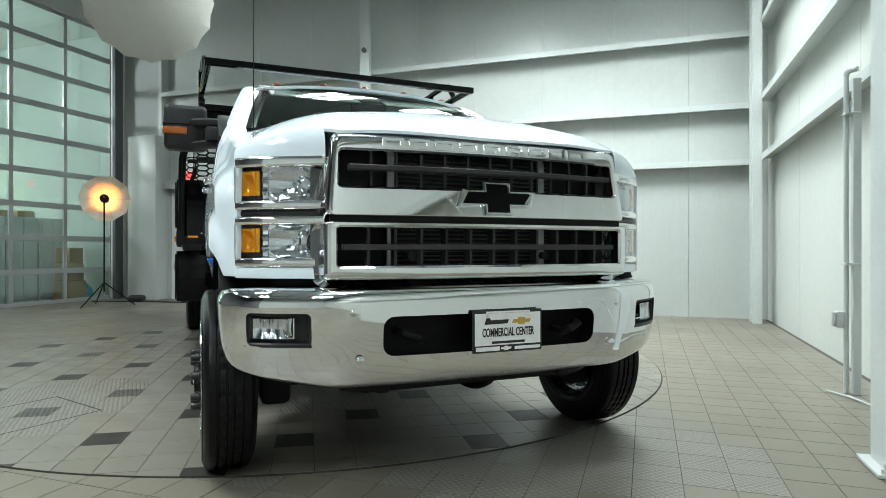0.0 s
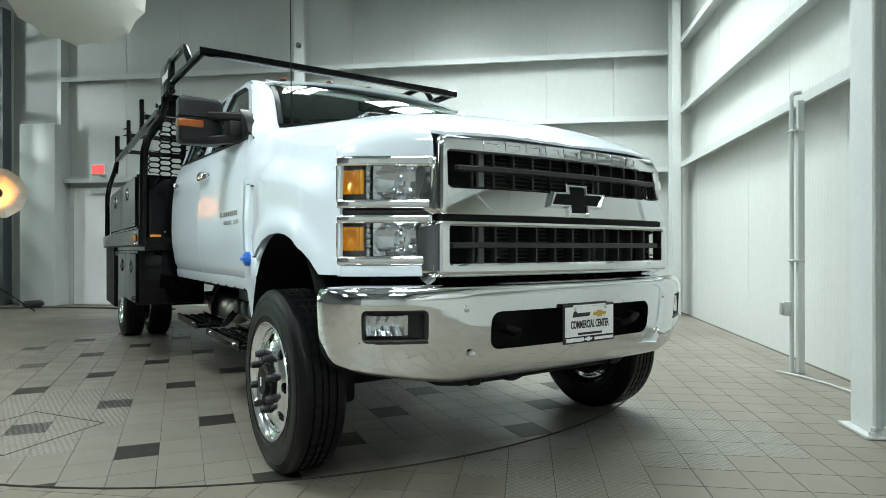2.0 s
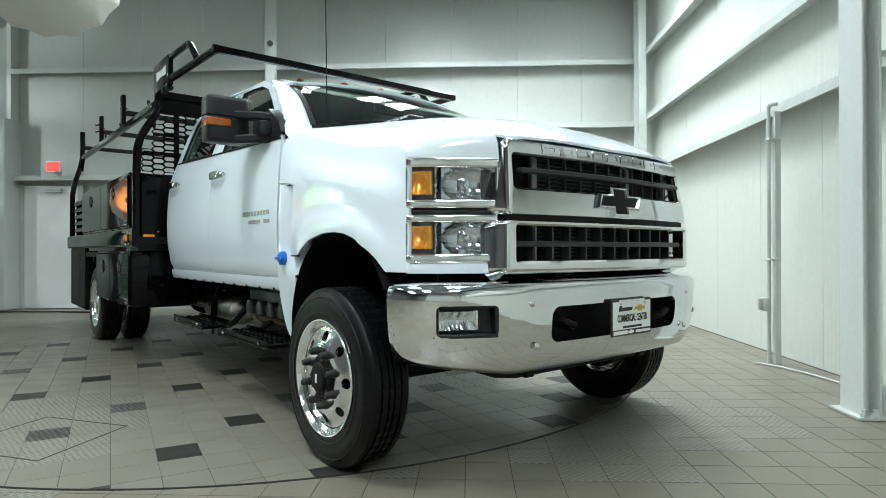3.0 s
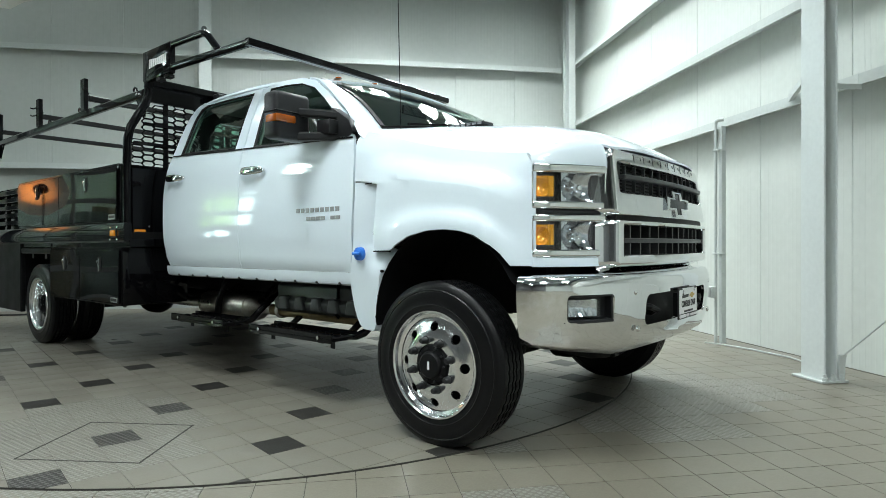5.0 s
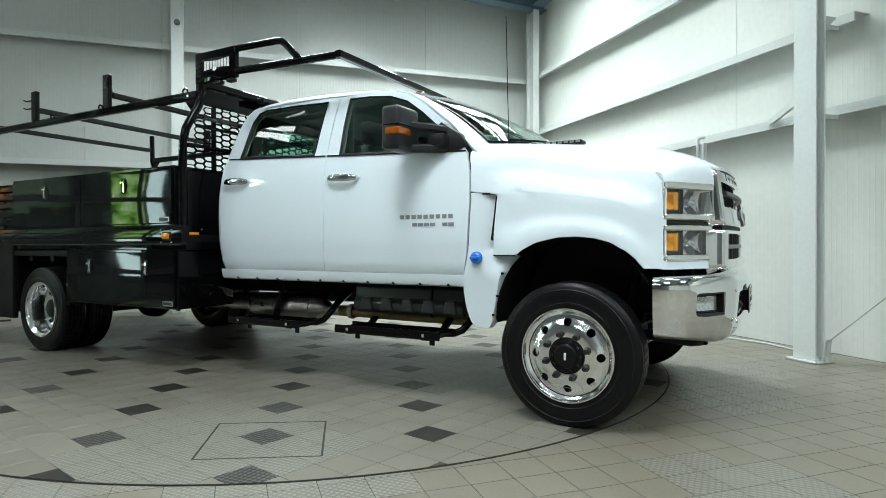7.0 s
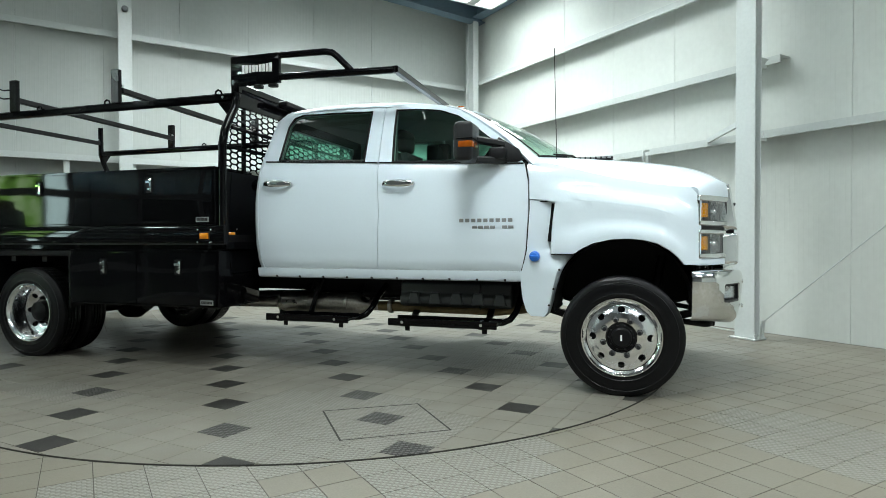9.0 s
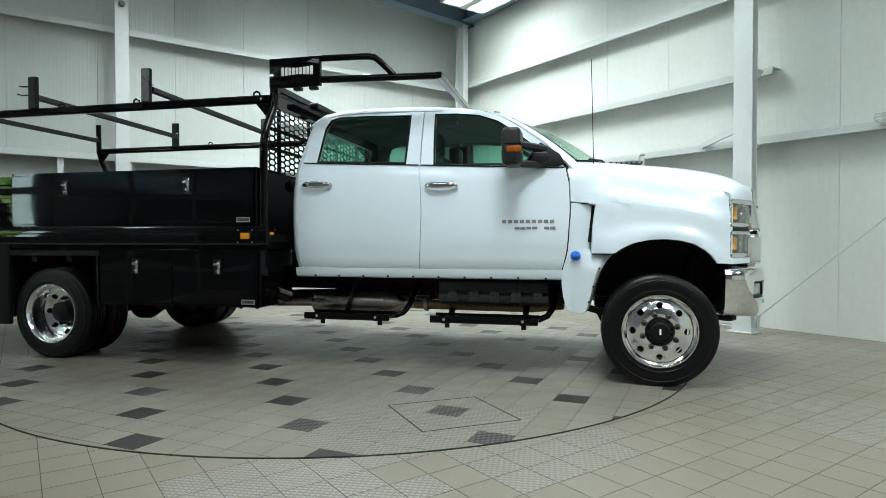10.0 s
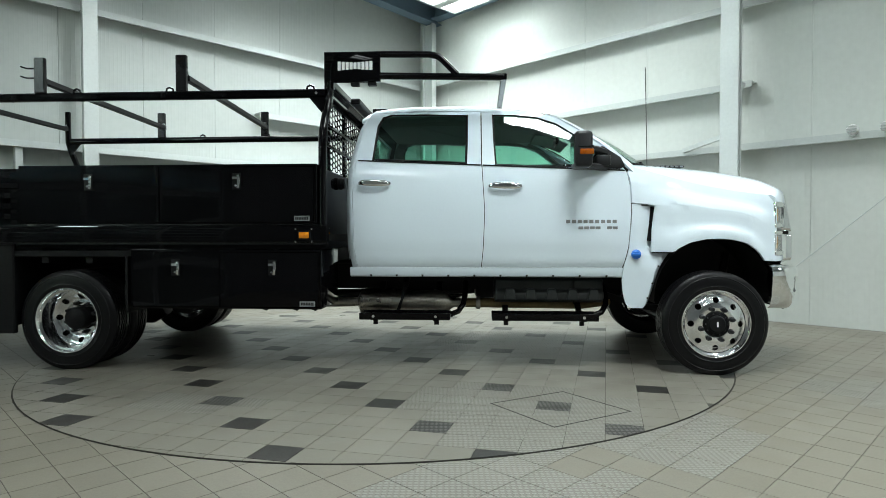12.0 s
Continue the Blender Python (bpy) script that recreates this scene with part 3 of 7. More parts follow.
for k in range(3):
    h = holder("storage_cabinet", "white storage cabinet in the next bay", "cabinet", group="cabinets of the next bay")
    y = 4.15 + 0.62 * k
    part("body", box(bmesh.new(), WEST - 1.30, WEST - 0.80, y, y + 0.60, 0.0, 1.62, 0.008, 1), M_cab, h)
    part("door", box(bmesh.new(), WEST - 0.798, WEST - 0.78, y + 0.02, y + 0.295, 0.06, 1.58, 0.004, 1), M_cab, h)
    part("door", box(bmesh.new(), WEST - 0.798, WEST - 0.78, y + 0.305, y + 0.58, 0.06, 1.58, 0.004, 1), M_cab, h)
for y, z, s in ((5.55, 0.0, 0.40), (5.56, 0.402, 0.34), (5.58, 0.744, 0.30)):
    bm = box(bmesh.new(), WEST - 0.62, WEST - 0.24, y, y + s, z, z + s * 0.98, 0.01, 1)
    thing("cardboard_box", bm, M_card, "brown cardboard box stacked behind the glass", "box", group="boxes behind the glass")
for y, z in ((4.25, 1.622), (4.62, 1.622), (5.05, 1.622)):
    bm = box(bmesh.new(), WEST - 1.2, WEST - 0.9, y, y + 0.33, z, z + 0.12, 0.006, 1)
    thing("cardboard_box", bm, M_card, "flat brown cardboard box on the cabinet", "box", group="boxes on the cabinets")
slab("ceiling_bay", WEST - 6.0, WEST - 0.26, -4.0, NORTH + 0.02, 5.55, 5.60, M_cab, "pale ceiling of the next bay", "ceiling")
# unseen fill: no such lamp is known, the globe only brightens the bay
globe = holder("bay_fill_globe", "added glowing globe, out of view, that brightens the next bay", "pendant light")
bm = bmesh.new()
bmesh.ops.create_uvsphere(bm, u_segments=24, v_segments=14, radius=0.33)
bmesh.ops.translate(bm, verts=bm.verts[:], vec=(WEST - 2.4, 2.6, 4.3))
part("globe", bm, mk_glow("fill_glow", (0.90, 1.0, 1.0), 120), globe)
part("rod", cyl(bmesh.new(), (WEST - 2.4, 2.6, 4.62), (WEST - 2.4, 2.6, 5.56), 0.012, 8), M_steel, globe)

# boxed-in pilaster in the corner
thing("pilaster", box(bmesh.new(), -8.70, -7.98, 6.24, NORTH + 0.02, 0, 3.27, 0.03, 2), M_steel, "pale boxed-in wall pilaster", "pilaster", "structure")
thing("corner_trim", box(bmesh.new(), -8.10, -8.02, NORTH - 0.19, NORTH, 3.252, TOP + 0.45, 0.004, 1), M_steel, "white corner trim of the wall", "trim", "structure")

# service door with exit sign
door_2 = holder("door_2", "closed white steel service door", "door", kind="structure")
part("frame", box(bmesh.new(), -8.00, -7.90, NORTH - 0.06, NORTH - 0.002, 0, 2.15, 0.004, 1), M_steel, door_2)
part("frame", box(bmesh.new(), -6.93, -6.83, NORTH - 0.06, NORTH - 0.002, 0, 2.15, 0.004, 1), M_steel, door_2)
part("leaf", box(bmesh.new(), -7.895, -6.935, NORTH - 0.045, NORTH - 0.003, 0.01, 2.14, 0.004, 1), M_signw, door_2)
part("closer", box(bmesh.new(), -7.5, -7.2, NORTH - 0.10, NORTH - 0.047, 2.02, 2.09, 0.005, 1), M_steel, door_2)
ex = holder("exit_sign", "lit red exit sign over the service door", "exit sign")
part("housing", box(bmesh.new(), -7.28, -7.02, NORTH - 0.36, NORTH - 0.30, 2.335, 2.515, 0.006, 1), M_signw, ex)
part("face", box(bmesh.new(), -7.265, -7.035, NORTH - 0.366, NORTH - 0.361, 2.35, 2.50), M_red, ex)
part("bracket", box(bmesh.new(), -7.18, -7.12, NORTH - 0.299, NORTH - 0.18, 2.302, 2.36), M_steel, ex)
bm = lathe(bmesh.new(), [(0.13, 0.0), (0.16, 0.03), (0.16, 0.07), (0.13, 0.10), (0.09, 0.07), (0.09, 0.03), (0.13, 0.0)], (-8.15, 5.95, 0.02), "z", 24, caps=False)
thing("cable_coil", bm, M_cable, "small coil of black cable on the floor", "cable")
bm = sweep(bmesh.new(), [(-8.9, 5.6, 0.008), (-8.3, 5.86, 0.008), (-7.6, 6.0, 0.008), (-6.9, 6.02, 0.008), (-6.2, 5.92, 0.008), (-5.5, 5.97, 0.008)], circle(0.014, 8))
thing("floor_cable", bm, M_cable, "black cable lying across the floor", "cable")
bm = bmesh.new()
bmesh.ops.create_icosphere(bm, subdivisions=3, radius=0.16)
for v in bm.verts:
    k = 1 + 0.35 * noise.noise(v.co * 9) + 0.2 * noise.noise(v.co * 21)
    v.co = Vector((WEST - 0.42 + v.co.x * k, 6.02 + v.co.y * k, max(0.0, 0.16 + v.co.z * k * 1.1)))
thing("plastic_bag", bm, mk("teal_plastic", (0.05, 0.30, 0.42), 0.35, vary=0.3, scale=20), "crumpled teal plastic bag behind the glass", "bag", sharp=20)

# photographic umbrellas
def umbrella(name, hub, aim, r, depth, mat, label, ribs=12):
    h = holder(name, label, "photo umbrella")
    z = (Vector(aim) - Vector(hub)).normalized()
    m = Matrix.Translation(hub) @ z.to_track_quat("Z", "Y").to_matrix().to_4x4()
    bm = bmesh.new()
    rings = []
    for k in range(7):
        f = k / 6
        ring = []
        for i in range(ribs * 2):
            a = math.pi * i / ribs
            rr = r * f * (1.0 if i % 2 == 0 else 1 - 0.045 * f)
            ring.append(bm.verts.new(m @ Vector((rr * math.cos(a), rr * math.sin(a), depth * f * f))))
        rings.append(ring)
    for k in range(6):
        ring_faces(bm, rings[k], rings[k + 1])
    bmesh.ops.remove_doubles(bm, verts=bm.verts[:], dist=1e-4)
    part("canopy", bm, mat, h, sharp=14)
    for i in range(ribs):
        a = 2 * math.pi * i / ribs
        pts = [m @ Vector((r * f * math.cos(a), r * f * math.sin(a), depth * f * f + 0.006)) for f in (0.03, 0.35, 0.7, 1.0)]
        part("rib", sweep(bmesh.new(), pts, circle(0.003, 5)), M_steel, h)
    part("shaft", cyl(bmesh.new(), m @ Vector((0, 0, -0.05)), m @ Vector((0, 0, depth + 0.35)), 0.006, 8), M_steel, h)
    return h, m


big, m = umbrella("photo_umbrella", (-4.76, 2.78, 4.16), (-7.3, 6.6, 5.5), 0.80, 0.20, M_umb, "large white translucent photo umbrella hung from the roof", 16)
part("tip", cyl(bmesh.new(), m @ Vector((0, 0, -0.06)), m @ Vector((0, 0, 0.01)), 0.02, 10), M_blackm, big)
part("flash_head", cyl(bmesh.new(), m @ Vector((0.0, 0.09, 0.45)), m @ Vector((0.0, 0.09, 0.75)), 0.08, 18), M_blackm, big)
p = m @ Vector((0, 0.09, 0.6))
part("hanger", cyl(bmesh.new(), p, (p.x, p.y, TOP + 0.03 + RISE * (EAST - p.x)), 0.016, 10), M_steel, big)

small, m = umbrella("light_stand", (-8.28, 5.36, 1.93), (-7.2, 4.3, 1.95), 0.42, 0.16, M_orange, "photo light on a tripod with a warm lit umbrella", 10)
small["category"] = "light stand"
lamp_p = m @ Vector((0, -0.02, 0.42))
part("flash_head", cyl(bmesh.new(), lamp_p, m @ Vector((0, -0.02, 0.20)), 0.075, 16), M_blackm, small)
part("pole", cyl(bmesh.new(), (lamp_p.x, lamp_p.y, 0.25), (lamp_p.x, lamp_p.y, lamp_p.z), 0.014, 10), M_blackm, small)
for k in range(3):
    a = 0.6 + 2 * math.pi * k / 3
    part("leg", cyl(bmesh.new(), (lamp_p.x, lamp_p.y, 0.42), (lamp_p.x + 0.5 * math.cos(a), lamp_p.y + 0.5 * math.sin(a), 0.012), 0.011, 8), M_blackm, small)
data = bpy.data.lights.new("warm_lamp", "SPOT")
data.energy, data.color, data.spot_size, data.shadow_soft_size = 13.0, (1, 0.33, 0.06), radians(140), 0.05
lamp = new("warm_lamp", data)
lamp.matrix_basis = look(m @ Vector((0, -0.02, 0.19)), m @ Vector((0, 0, 0)))

# ---- the truck ----
truck = holder("truck", "white crew-cab work truck with chrome grille and black contractor body", "truck", pose(0, 0, 0, 0, 0, HEAD))

SIDE = [(0.74, 0.995), (0.80, 1.004), (0.86, 1.017), (0.885, 1.031), (0.91, 1.037), (0.97, 1.043), (1.02, 1.052), (1.06, 1.0565), (1.2, 1.060), (1.40, 1.052), (1.55, 1.035), (1.64, 1.015), (1.72, 0.985), (1.90, 0.925), (2.08, 0.855), (2.15, 0.82), (2.2, 0.77)]


def side_v(z):
    return smooth_interp(z, SIDE)


def belt(u):
    return 1.632 - 0.046 * (u + 0.74)


def side_panel(s, z0, left, right, nu=14, nz=18, inset=0.0):
    """A door skin below the belt: edges are (z, u) lists; s is -1 right, +1 left."""
    bm = bmesh.new()
    def f(a, b):
        u = interp(1.65, left) + (interp(1.65, right) - interp(1.65, left)) * a
        z = z0 + (belt(u) - z0) * b
        u = interp(z, left) + (interp(z, right) - interp(z, left)) * a
        return (u, s * (side_v(z) - inset), z)
    grid(bm, f, nu, nz)
    return bm


def loop_ring(bm, outer, inner, s, sub=5, off_in=0.0, k=2):
    """A frame between two loops of (u, z) that follow the side of the cab."""
    def dense(loop):
        out = []
        for i in range(len(loop)):
            a, b = loop[i], loop[(i + 1) % len(loop)]
            for j in range(sub):
                out.append((a[0] + (b[0] - a[0]) * j / sub, a[1] + (b[1] - a[1]) * j / sub))
        return out
    A, B = dense(outer), dense(inner)
    rings = []
    for j in range(k + 1):
        f = j / k
        rings.append([bm.verts.new((a[0] + (b[0] - a[0]) * f, s * (side_v(a[1] + (b[1] - a[1]) * f) - off_in * f), a[1] + (b[1] - a[1]) * f)) for a, b in zip(A, B)])
    for p, q in zip(rings, rings[1:]):
        ring_faces(bm, p, q)
    return bm


def loop_fill(bm, loop, s, inset, sub=4):
    """A pane that fills a loop, bowed with the side of the cab."""
    n = len(loop)
    cu, cz = sum(p[0] for p in loop) / n, sum(p[1] for p in loop) / n
    dense = []
    for i in range(n):
        a, b = loop[i], loop[(i + 1) % n]
        for j in range(sub):
            dense.append((a[0] + (b[0] - a[0]) * j / sub, a[1] + (b[1] - a[1]) * j / sub))
    rings = []
    for f in (1.0, 0.66, 0.33):
        rings.append([bm.verts.new((cu + (p[0] - cu) * f, s * (side_v(cz + (p[1] - cz) * f) - inset), cz + (p[1] - cz) * f)) for p in dense])
    for p, q in zip(rings, rings[1:]):
        ring_faces(bm, p, q)
    c = bm.verts.new((cu, s * (side_v(cz) - inset), cz))
    r = rings[-1]
    for i in range(len(r)):
        bm.faces.new((r[i], r[(i + 1) % len(r)], c))
    return bm


REAR_WIN = [(-2.745, belt(-2.745) + 0.01), (-2.34, belt(-2.34) + 0.01), (-1.95, belt(-1.95) + 0.01), (-1.945, 1.9), (-1.945, 2.130), (-2.30, 2.143), (-2.60, 2.143), (-2.675, 2.118), (-2.715, 2.04)]
REAR_OUT = [(-2.875, belt(-2.875)), (-2.34, belt(-2.34)), (-1.835, belt(-1.835)), (-1.838, 1.9), (-1.842, 2.178), (-2.30, 2.19), (-2.64, 2.19), (-2.755, 2.165), (-2.82, 2.06)]
FRONT_WIN = [(-1.72, belt(-1.72) + 0.01), (-1.25, belt(-1.25) + 0.01), (-0.725, belt(-0.725) + 0.012), (-0.885, 1.80), (-1.065, 1.945), (-1.21, 2.045), (-1.37, 2.103), (-1.56, 2.126), (-1.745, 2.132), (-1.735, 1.9)]
FRONT_OUT = [(-1.826, belt(-1.826)), (-1.25, belt(-1.25)), (-0.668, belt(-0.668)), (-0.83, 1.825), (-1.04, 1.985), (-1.20, 2.085), (-1.37, 2.145), (-1.58, 2.170), (-1.833, 2.178), (-1.829, 1.9)]
REAR_L = [(0.80, -2.83), (0.86, -2.862), (1.0, -2.88), (1.4, -2.893), (1.65, -2.883), (1.74, -2.872)]
REAR_R = [(0.80, -1.8395), (1.0, -1.8195), (1.3, -1.8075), (1.65, -1.8295), (1.74, -1.8325)]
FRONT_L = [(0.80, -1.834), (1.0, -1.814), (1.3, -1.802), (1.65, -1.824), (1.74, -1.826)]
FRONT_R = [(0.80, -0.72), (0.86, -0.688), (1.0, -0.655), (1.3, -0.633), (1.5, -0.64), (1.63, -0.668), (1.74, -0.67)]


def door(s, rear):
    win, out = (REAR_WIN, REAR_OUT) if rear else (FRONT_WIN, FRONT_OUT)
    lft, rgt = (REAR_L, REAR_R) if rear else (FRONT_L, FRONT_R)
    bm = side_panel(s, 0.845, lft, rgt)
    d = part("door", thicken(bm, 0.02), M_white, truck, "white painted rear door" if rear else "white painted front door", 40)
    bm = loop_ring(bmesh.new(), out, win, s, 5, 0.004)
    part("window_frame", thicken(bm, 0.025), M_white, d, "", 40)
    bm = loop_ring(bmesh.new(), win, [(a + (sum(p[0] for p in win) / len(win) - a) * 0.035, b + (1.9 - b) * 0.055) for a, b in win], s, 4, 0.012, 1)
    for v in bm.verts:
        v.co.y -= s * 0.004
    part("window_seal", thicken(bm, 0.008), M_blackm, d, "black rubber window seal")
    bm = loop_fill(bmesh.new(), win, s, 0.022)
    part("window", bm, M_glass, d, "green-tinted side window", normals=True).visible_shadow = False
    bm = loop_ring(bmesh.new(), [(a + (b - a) * 0.12, c + (e - c) * 0.12) for (a, c), (b, e) in zip(out, win)], [(a + (cu - a) * 0.02, c + (1.9 - c) * 0.03) for a, c in win for cu in [sum(p[0] for p in win) / len(win)]], s, 4, 0.0, 1)
    for v in bm.verts:
        v.co.y -= s * 0.045
    part("inner_trim", thicken(bm, 0.01), M_liner, d, "grey inner window trim")
    # bright belt moulding under the glass
    us = (-2.86, -1.84) if rear else (-1.82, -0.675)
    pts = [(u, s * (side_v(belt(u)) + 0.004), belt(u) + 0.003) for u in [us[0] + (us[1] - us[0]) * k / 6 for k in range(7)]]
    part("belt_moulding", sweep(bmesh.new(), pts, rect(0.010, 0.010, 0.002)), M_blackm, d, "black belt moulding")
    # handle: chrome grip over a cup
    uc, zc = (-2.71, 1.535) if rear else (-1.64, 1.508)
    v0 = side_v(zc)
    bm = bmesh.new()
    rings = []
    for i in range(19):
        x = -1 + i / 9
        h = 0.006 + 0.022 * (1 - abs(x) ** 2.6) ** 0.5
        dep = 0.010 + 0.030 * (1 - abs(x) ** 4)
        rings.append([bm.verts.new((uc + 0.135 * x, s * (v0 + dep + 0.009 * math.cos(t * math.pi / 7)), zc + 0.002 - 0.004 * x + h * math.sin(t * math.pi / 7))) for t in range(14)])
    for p, q in zip(rings, rings[1:]):
        ring_faces(bm, p, q)
    bm.faces.new(rings[0][::-1])
    bm.faces.new(rings[-1])
    part("handle", bm, M_chrome, d, "chrome door handle", 60)
    for x in (-0.118, 0.118):
        part("handle_foot", box(bmesh.new(), uc + x - 0.014, uc + x + 0.014, min(s * v0, s * (v0 + 0.028)), max(s * v0, s * (v0 + 0.028)), zc - 0.012, zc + 0.014, 0.004, 1), M_chrome, d)
    bm = lathe(bmesh.new(), [(0.0, 0.0), (0.5, 0.0), (0.8, 0.003), (1.0, 0.006)], (0, 0, 0), "y", 24)
    for v in bm.verts:
        v.co = Vector((uc + v.co.x * 0.085, s * (v0 - 0.004 + v.co.y), zc + v.co.z * 0.036))
    part("handle_cup", bm, M_white, d)
    return d


doors = {}
for s in (-1, 1):
    doors[s, 1], doors[s, 0] = door(s, True), door(s, False)

# cab shell behind the doors, roof, pillars, back wall
# black sheet behind the doors puts shade into their gaps
for s in (-1, 1):
    bm = bmesh.new()
    def f(a, b):
        u = -2.93 + (-0.64 + 2.93) * a
        z = 0.80 + (1.69 - 0.80) * b
        return (u, s * (side_v(z) - 0.03), z)
    grid(bm, f, 10, 10)
    part("door_jamb", bm, M_blackm, truck, "black sheet that paints the shade in the door gaps")

for s in (-1, 1):
    bm = bmesh.new()
    def f(a, b):
        z = 0.80 + (2.185 - 0.80) * b
        back = interp(z, [(0.8, -2.925), (1.0, -2.945), (1.4, -2.955), (1.7, -2.94), (2.0, -2.875), (2.12, -2.82), (2.185, -2.76)])
        edge = interp(z, [(0.8, -2.835), (0.86, -2.867), (1.0, -2.885), (1.4, -2.898), (1.65, -2.888), (1.74, -2.877), (2.06, -2.825), (2.165, -2.76), (2.185, -2.72)])
        u = back + (edge - back) * a
        k = (1 - a) ** 2
        return (u, s * (side_v(z) - 0.05 * k), z)
    grid(bm, f, 6, 24)
    part("cab_corner", thicken(bm, 0.02), M_white, truck, "white painted cab corner", 40)

RZ = [(-2.86, -0.09), (-2.80, -0.05), (-2.70, -0.018), (-2.5, 0.0), (-2.2, 0.004), (-1.85, -0.006), (-1.55, -0.03), (-1.35, -0.065), (-1.18, -0.115)]
ROOF = [(0.0, 2.262), (0.3, 2.256), (0.5, 2.246), (0.62, 2.236), (0.72, 2.222), (0.775, 2.205), (0.805, 2.186), (0.818, 2.168)]


def roof_f(a, b):
    u0 = -2.86 + 1.70 * a
    k = (2 * b - 1)
    i = abs(k) * (len(ROOF) - 1)
    j = min(int(i), len(ROOF) - 2)
    v = ROOF[j][0] + (ROOF[j + 1][0] - ROOF[j][0]) * (i - j)
    z = ROOF[j][1] + (ROOF[j + 1][1] - ROOF[j][1]) * (i - j)
    u = u0 + (0.10 * (1 - (v / 0.82) ** 2) - 0.02) * max(0, (a - 0.7) / 0.3)
    return (u, math.copysign(v, k), z + smooth_interp(u0, RZ))


bm = grid(bmesh.new(), roof_f, 34, 28)
part("roof", thicken(bm, 0.02), M_white, truck, "white painted cab roof", 40)

# back wall of the cab with its window
bm = bmesh.new()
outer = [(-0.97, 0.80), (0.97, 0.80), (0.985, 1.4), (0.93, 1.72), (0.80, 2.10), (0.70, 2.17), (-0.70, 2.17), (-0.80, 2.10), (-0.93, 1.72), (-0.985, 1.4)]
inner = [(-0.60, 1.70), (0.60, 1.70), (0.66, 1.74), (0.66, 1.80), (0.64, 2.03), (0.60, 2.06), (-0.60, 2.06), (-0.64, 2.03), (-0.66, 1.80), (-0.66, 1.74)]
ua = lambda z: interp(z, [(0.8, -2.93), (1.4, -2.95), (1.7, -2.94), (2.0, -2.875), (2.17, -2.80)])
A = [bm.verts.new((ua(z), v, z)) for v, z in outer]
B = [bm.verts.new((ua(z), v, z)) for v, z in inner]
ring_faces(bm, A, B)
part("cab_back", thicken(bm, 0.02), M_white, truck, "white painted back wall of the cab")
bm = bmesh.new()
A = [bm.verts.new((ua(z) + 0.035, v * 0.95, 0.85 + (z - 0.85) * 0.975)) for v, z in outer]
B = [bm.verts.new((ua(z) + 0.035, v * 0.99, z)) for v, z in inner]
ring_faces(bm, A, B)
part("back_trim", bm, M_seat, truck, "dark inner trim of the cab back")
bm = bmesh.new()
bm.faces.new([bm.verts.new((ua(z) + 0.01, v, z)) for v, z in inner])
part("rear_window", bm, M_glass, truck, "tinted rear cab window").visible_shadow = False

# windscreen and pillars
WB = [(0.0, -0.34, 1.735), (0.3, -0.355, 1.733), (0.6, -0.42, 1.725), (0.80, -0.53, 1.712), (0.865, -0.60, 1.705)]
WT = [(0.0, -1.12, 2.145), (0.3, -1.13, 2.142), (0.5, -1.15, 2.132), (0.66, -1.19, 2.112), (0.72, -1.215, 2.095)]


def wpt(tab, f):
    i = abs(f) * (len(tab) - 1)
    j = min(int(i), len(tab) - 2)
    a, b = Vector(tab[j]), Vector(tab[j + 1])
    c = a + (b - a) * (i - j)
    return Vector((c.y, math.copysign(c.x, f), c.z))


def ws(a, b):
    f = 2 * a - 1
    p, q = wpt(WB, f), wpt(WT, f)
    c = p + (q - p) * b
    return c + Vector((0.02, 0, 0.03)) * math.sin(math.pi * b)


part("windscreen", grid(bmesh.new(), ws, 24, 10), M_wind, truck, "raked tinted windscreen").visible_shadow = False
for s in (-1, 1):
    bm = bmesh.new()
    def f(a, b):
        b = -0.07 + 1.07 * b
        p, q = wpt(WB, s), wpt(WT, s)
        inner = p + (q - p) * b + Vector((0.02, 0, 0.03)) * math.sin(math.pi * b)
        fo = [(-0.640, 1.655), (-0.815, 1.835), (-1.03, 1.995), (-1.19, 2.098), (-1.30, 2.132)]
        i = b * 4
        j = min(int(i), 3)
        u = fo[j][0] + (fo[j + 1][0] - fo[j][0]) * (i - j)
        z = fo[j][1] + (fo[j + 1][1] - fo[j][1]) * (i - j)
        o = Vector((u, s * (side_v(z) + min(0.0, b) * 0.5), z))
        return inner + (o - inner) * a + Vector((0.012, s * 0.012, 0.012)) * math.sin(math.pi * a)
    grid(bm, f, 5, 16)
    part("windscreen_pillar", thicken(bm, 0.02), M_white, truck, "white windscreen pillar", 50)
# dark ceramic band and header
bm = bmesh.new()
for s in (-1, 1):
    pts = [ws((1 + s * 0.985) / 2, b) + Vector((0.006, 0, 0.006)) for b in [k / 8 for k in range(9)]]
    sweep(bm, pts, rect(0.03, 0.006))
pts = [ws(0.01 + 0.98 * k / 16, 0.012) + Vector((0.0, 0, -0.012)) for k in range(17)]
sweep(bm, pts, rect(0.035, 0.014))
part("windscreen_seal", bm, M_blackm, truck, "black windscreen seal and cowl strip")
for v in (-0.62, -0.30):
    pts = [ws(0.5 + v / 1.8, 0.02) + Vector((0.03, 0, 0.0)), ws(0.5 + (v + 0.30) / 1.8, 0.03) + Vector((0.02, 0, 0.008)), ws(0.5 + (v + 0.55) / 1.8, 0.025) + Vector((0.02, 0, 0.008))]
    part("wiper", sweep(bmesh.new(), pts, rect(0.018, 0.012)), M_blackm, truck, "black wiper arm and blade")
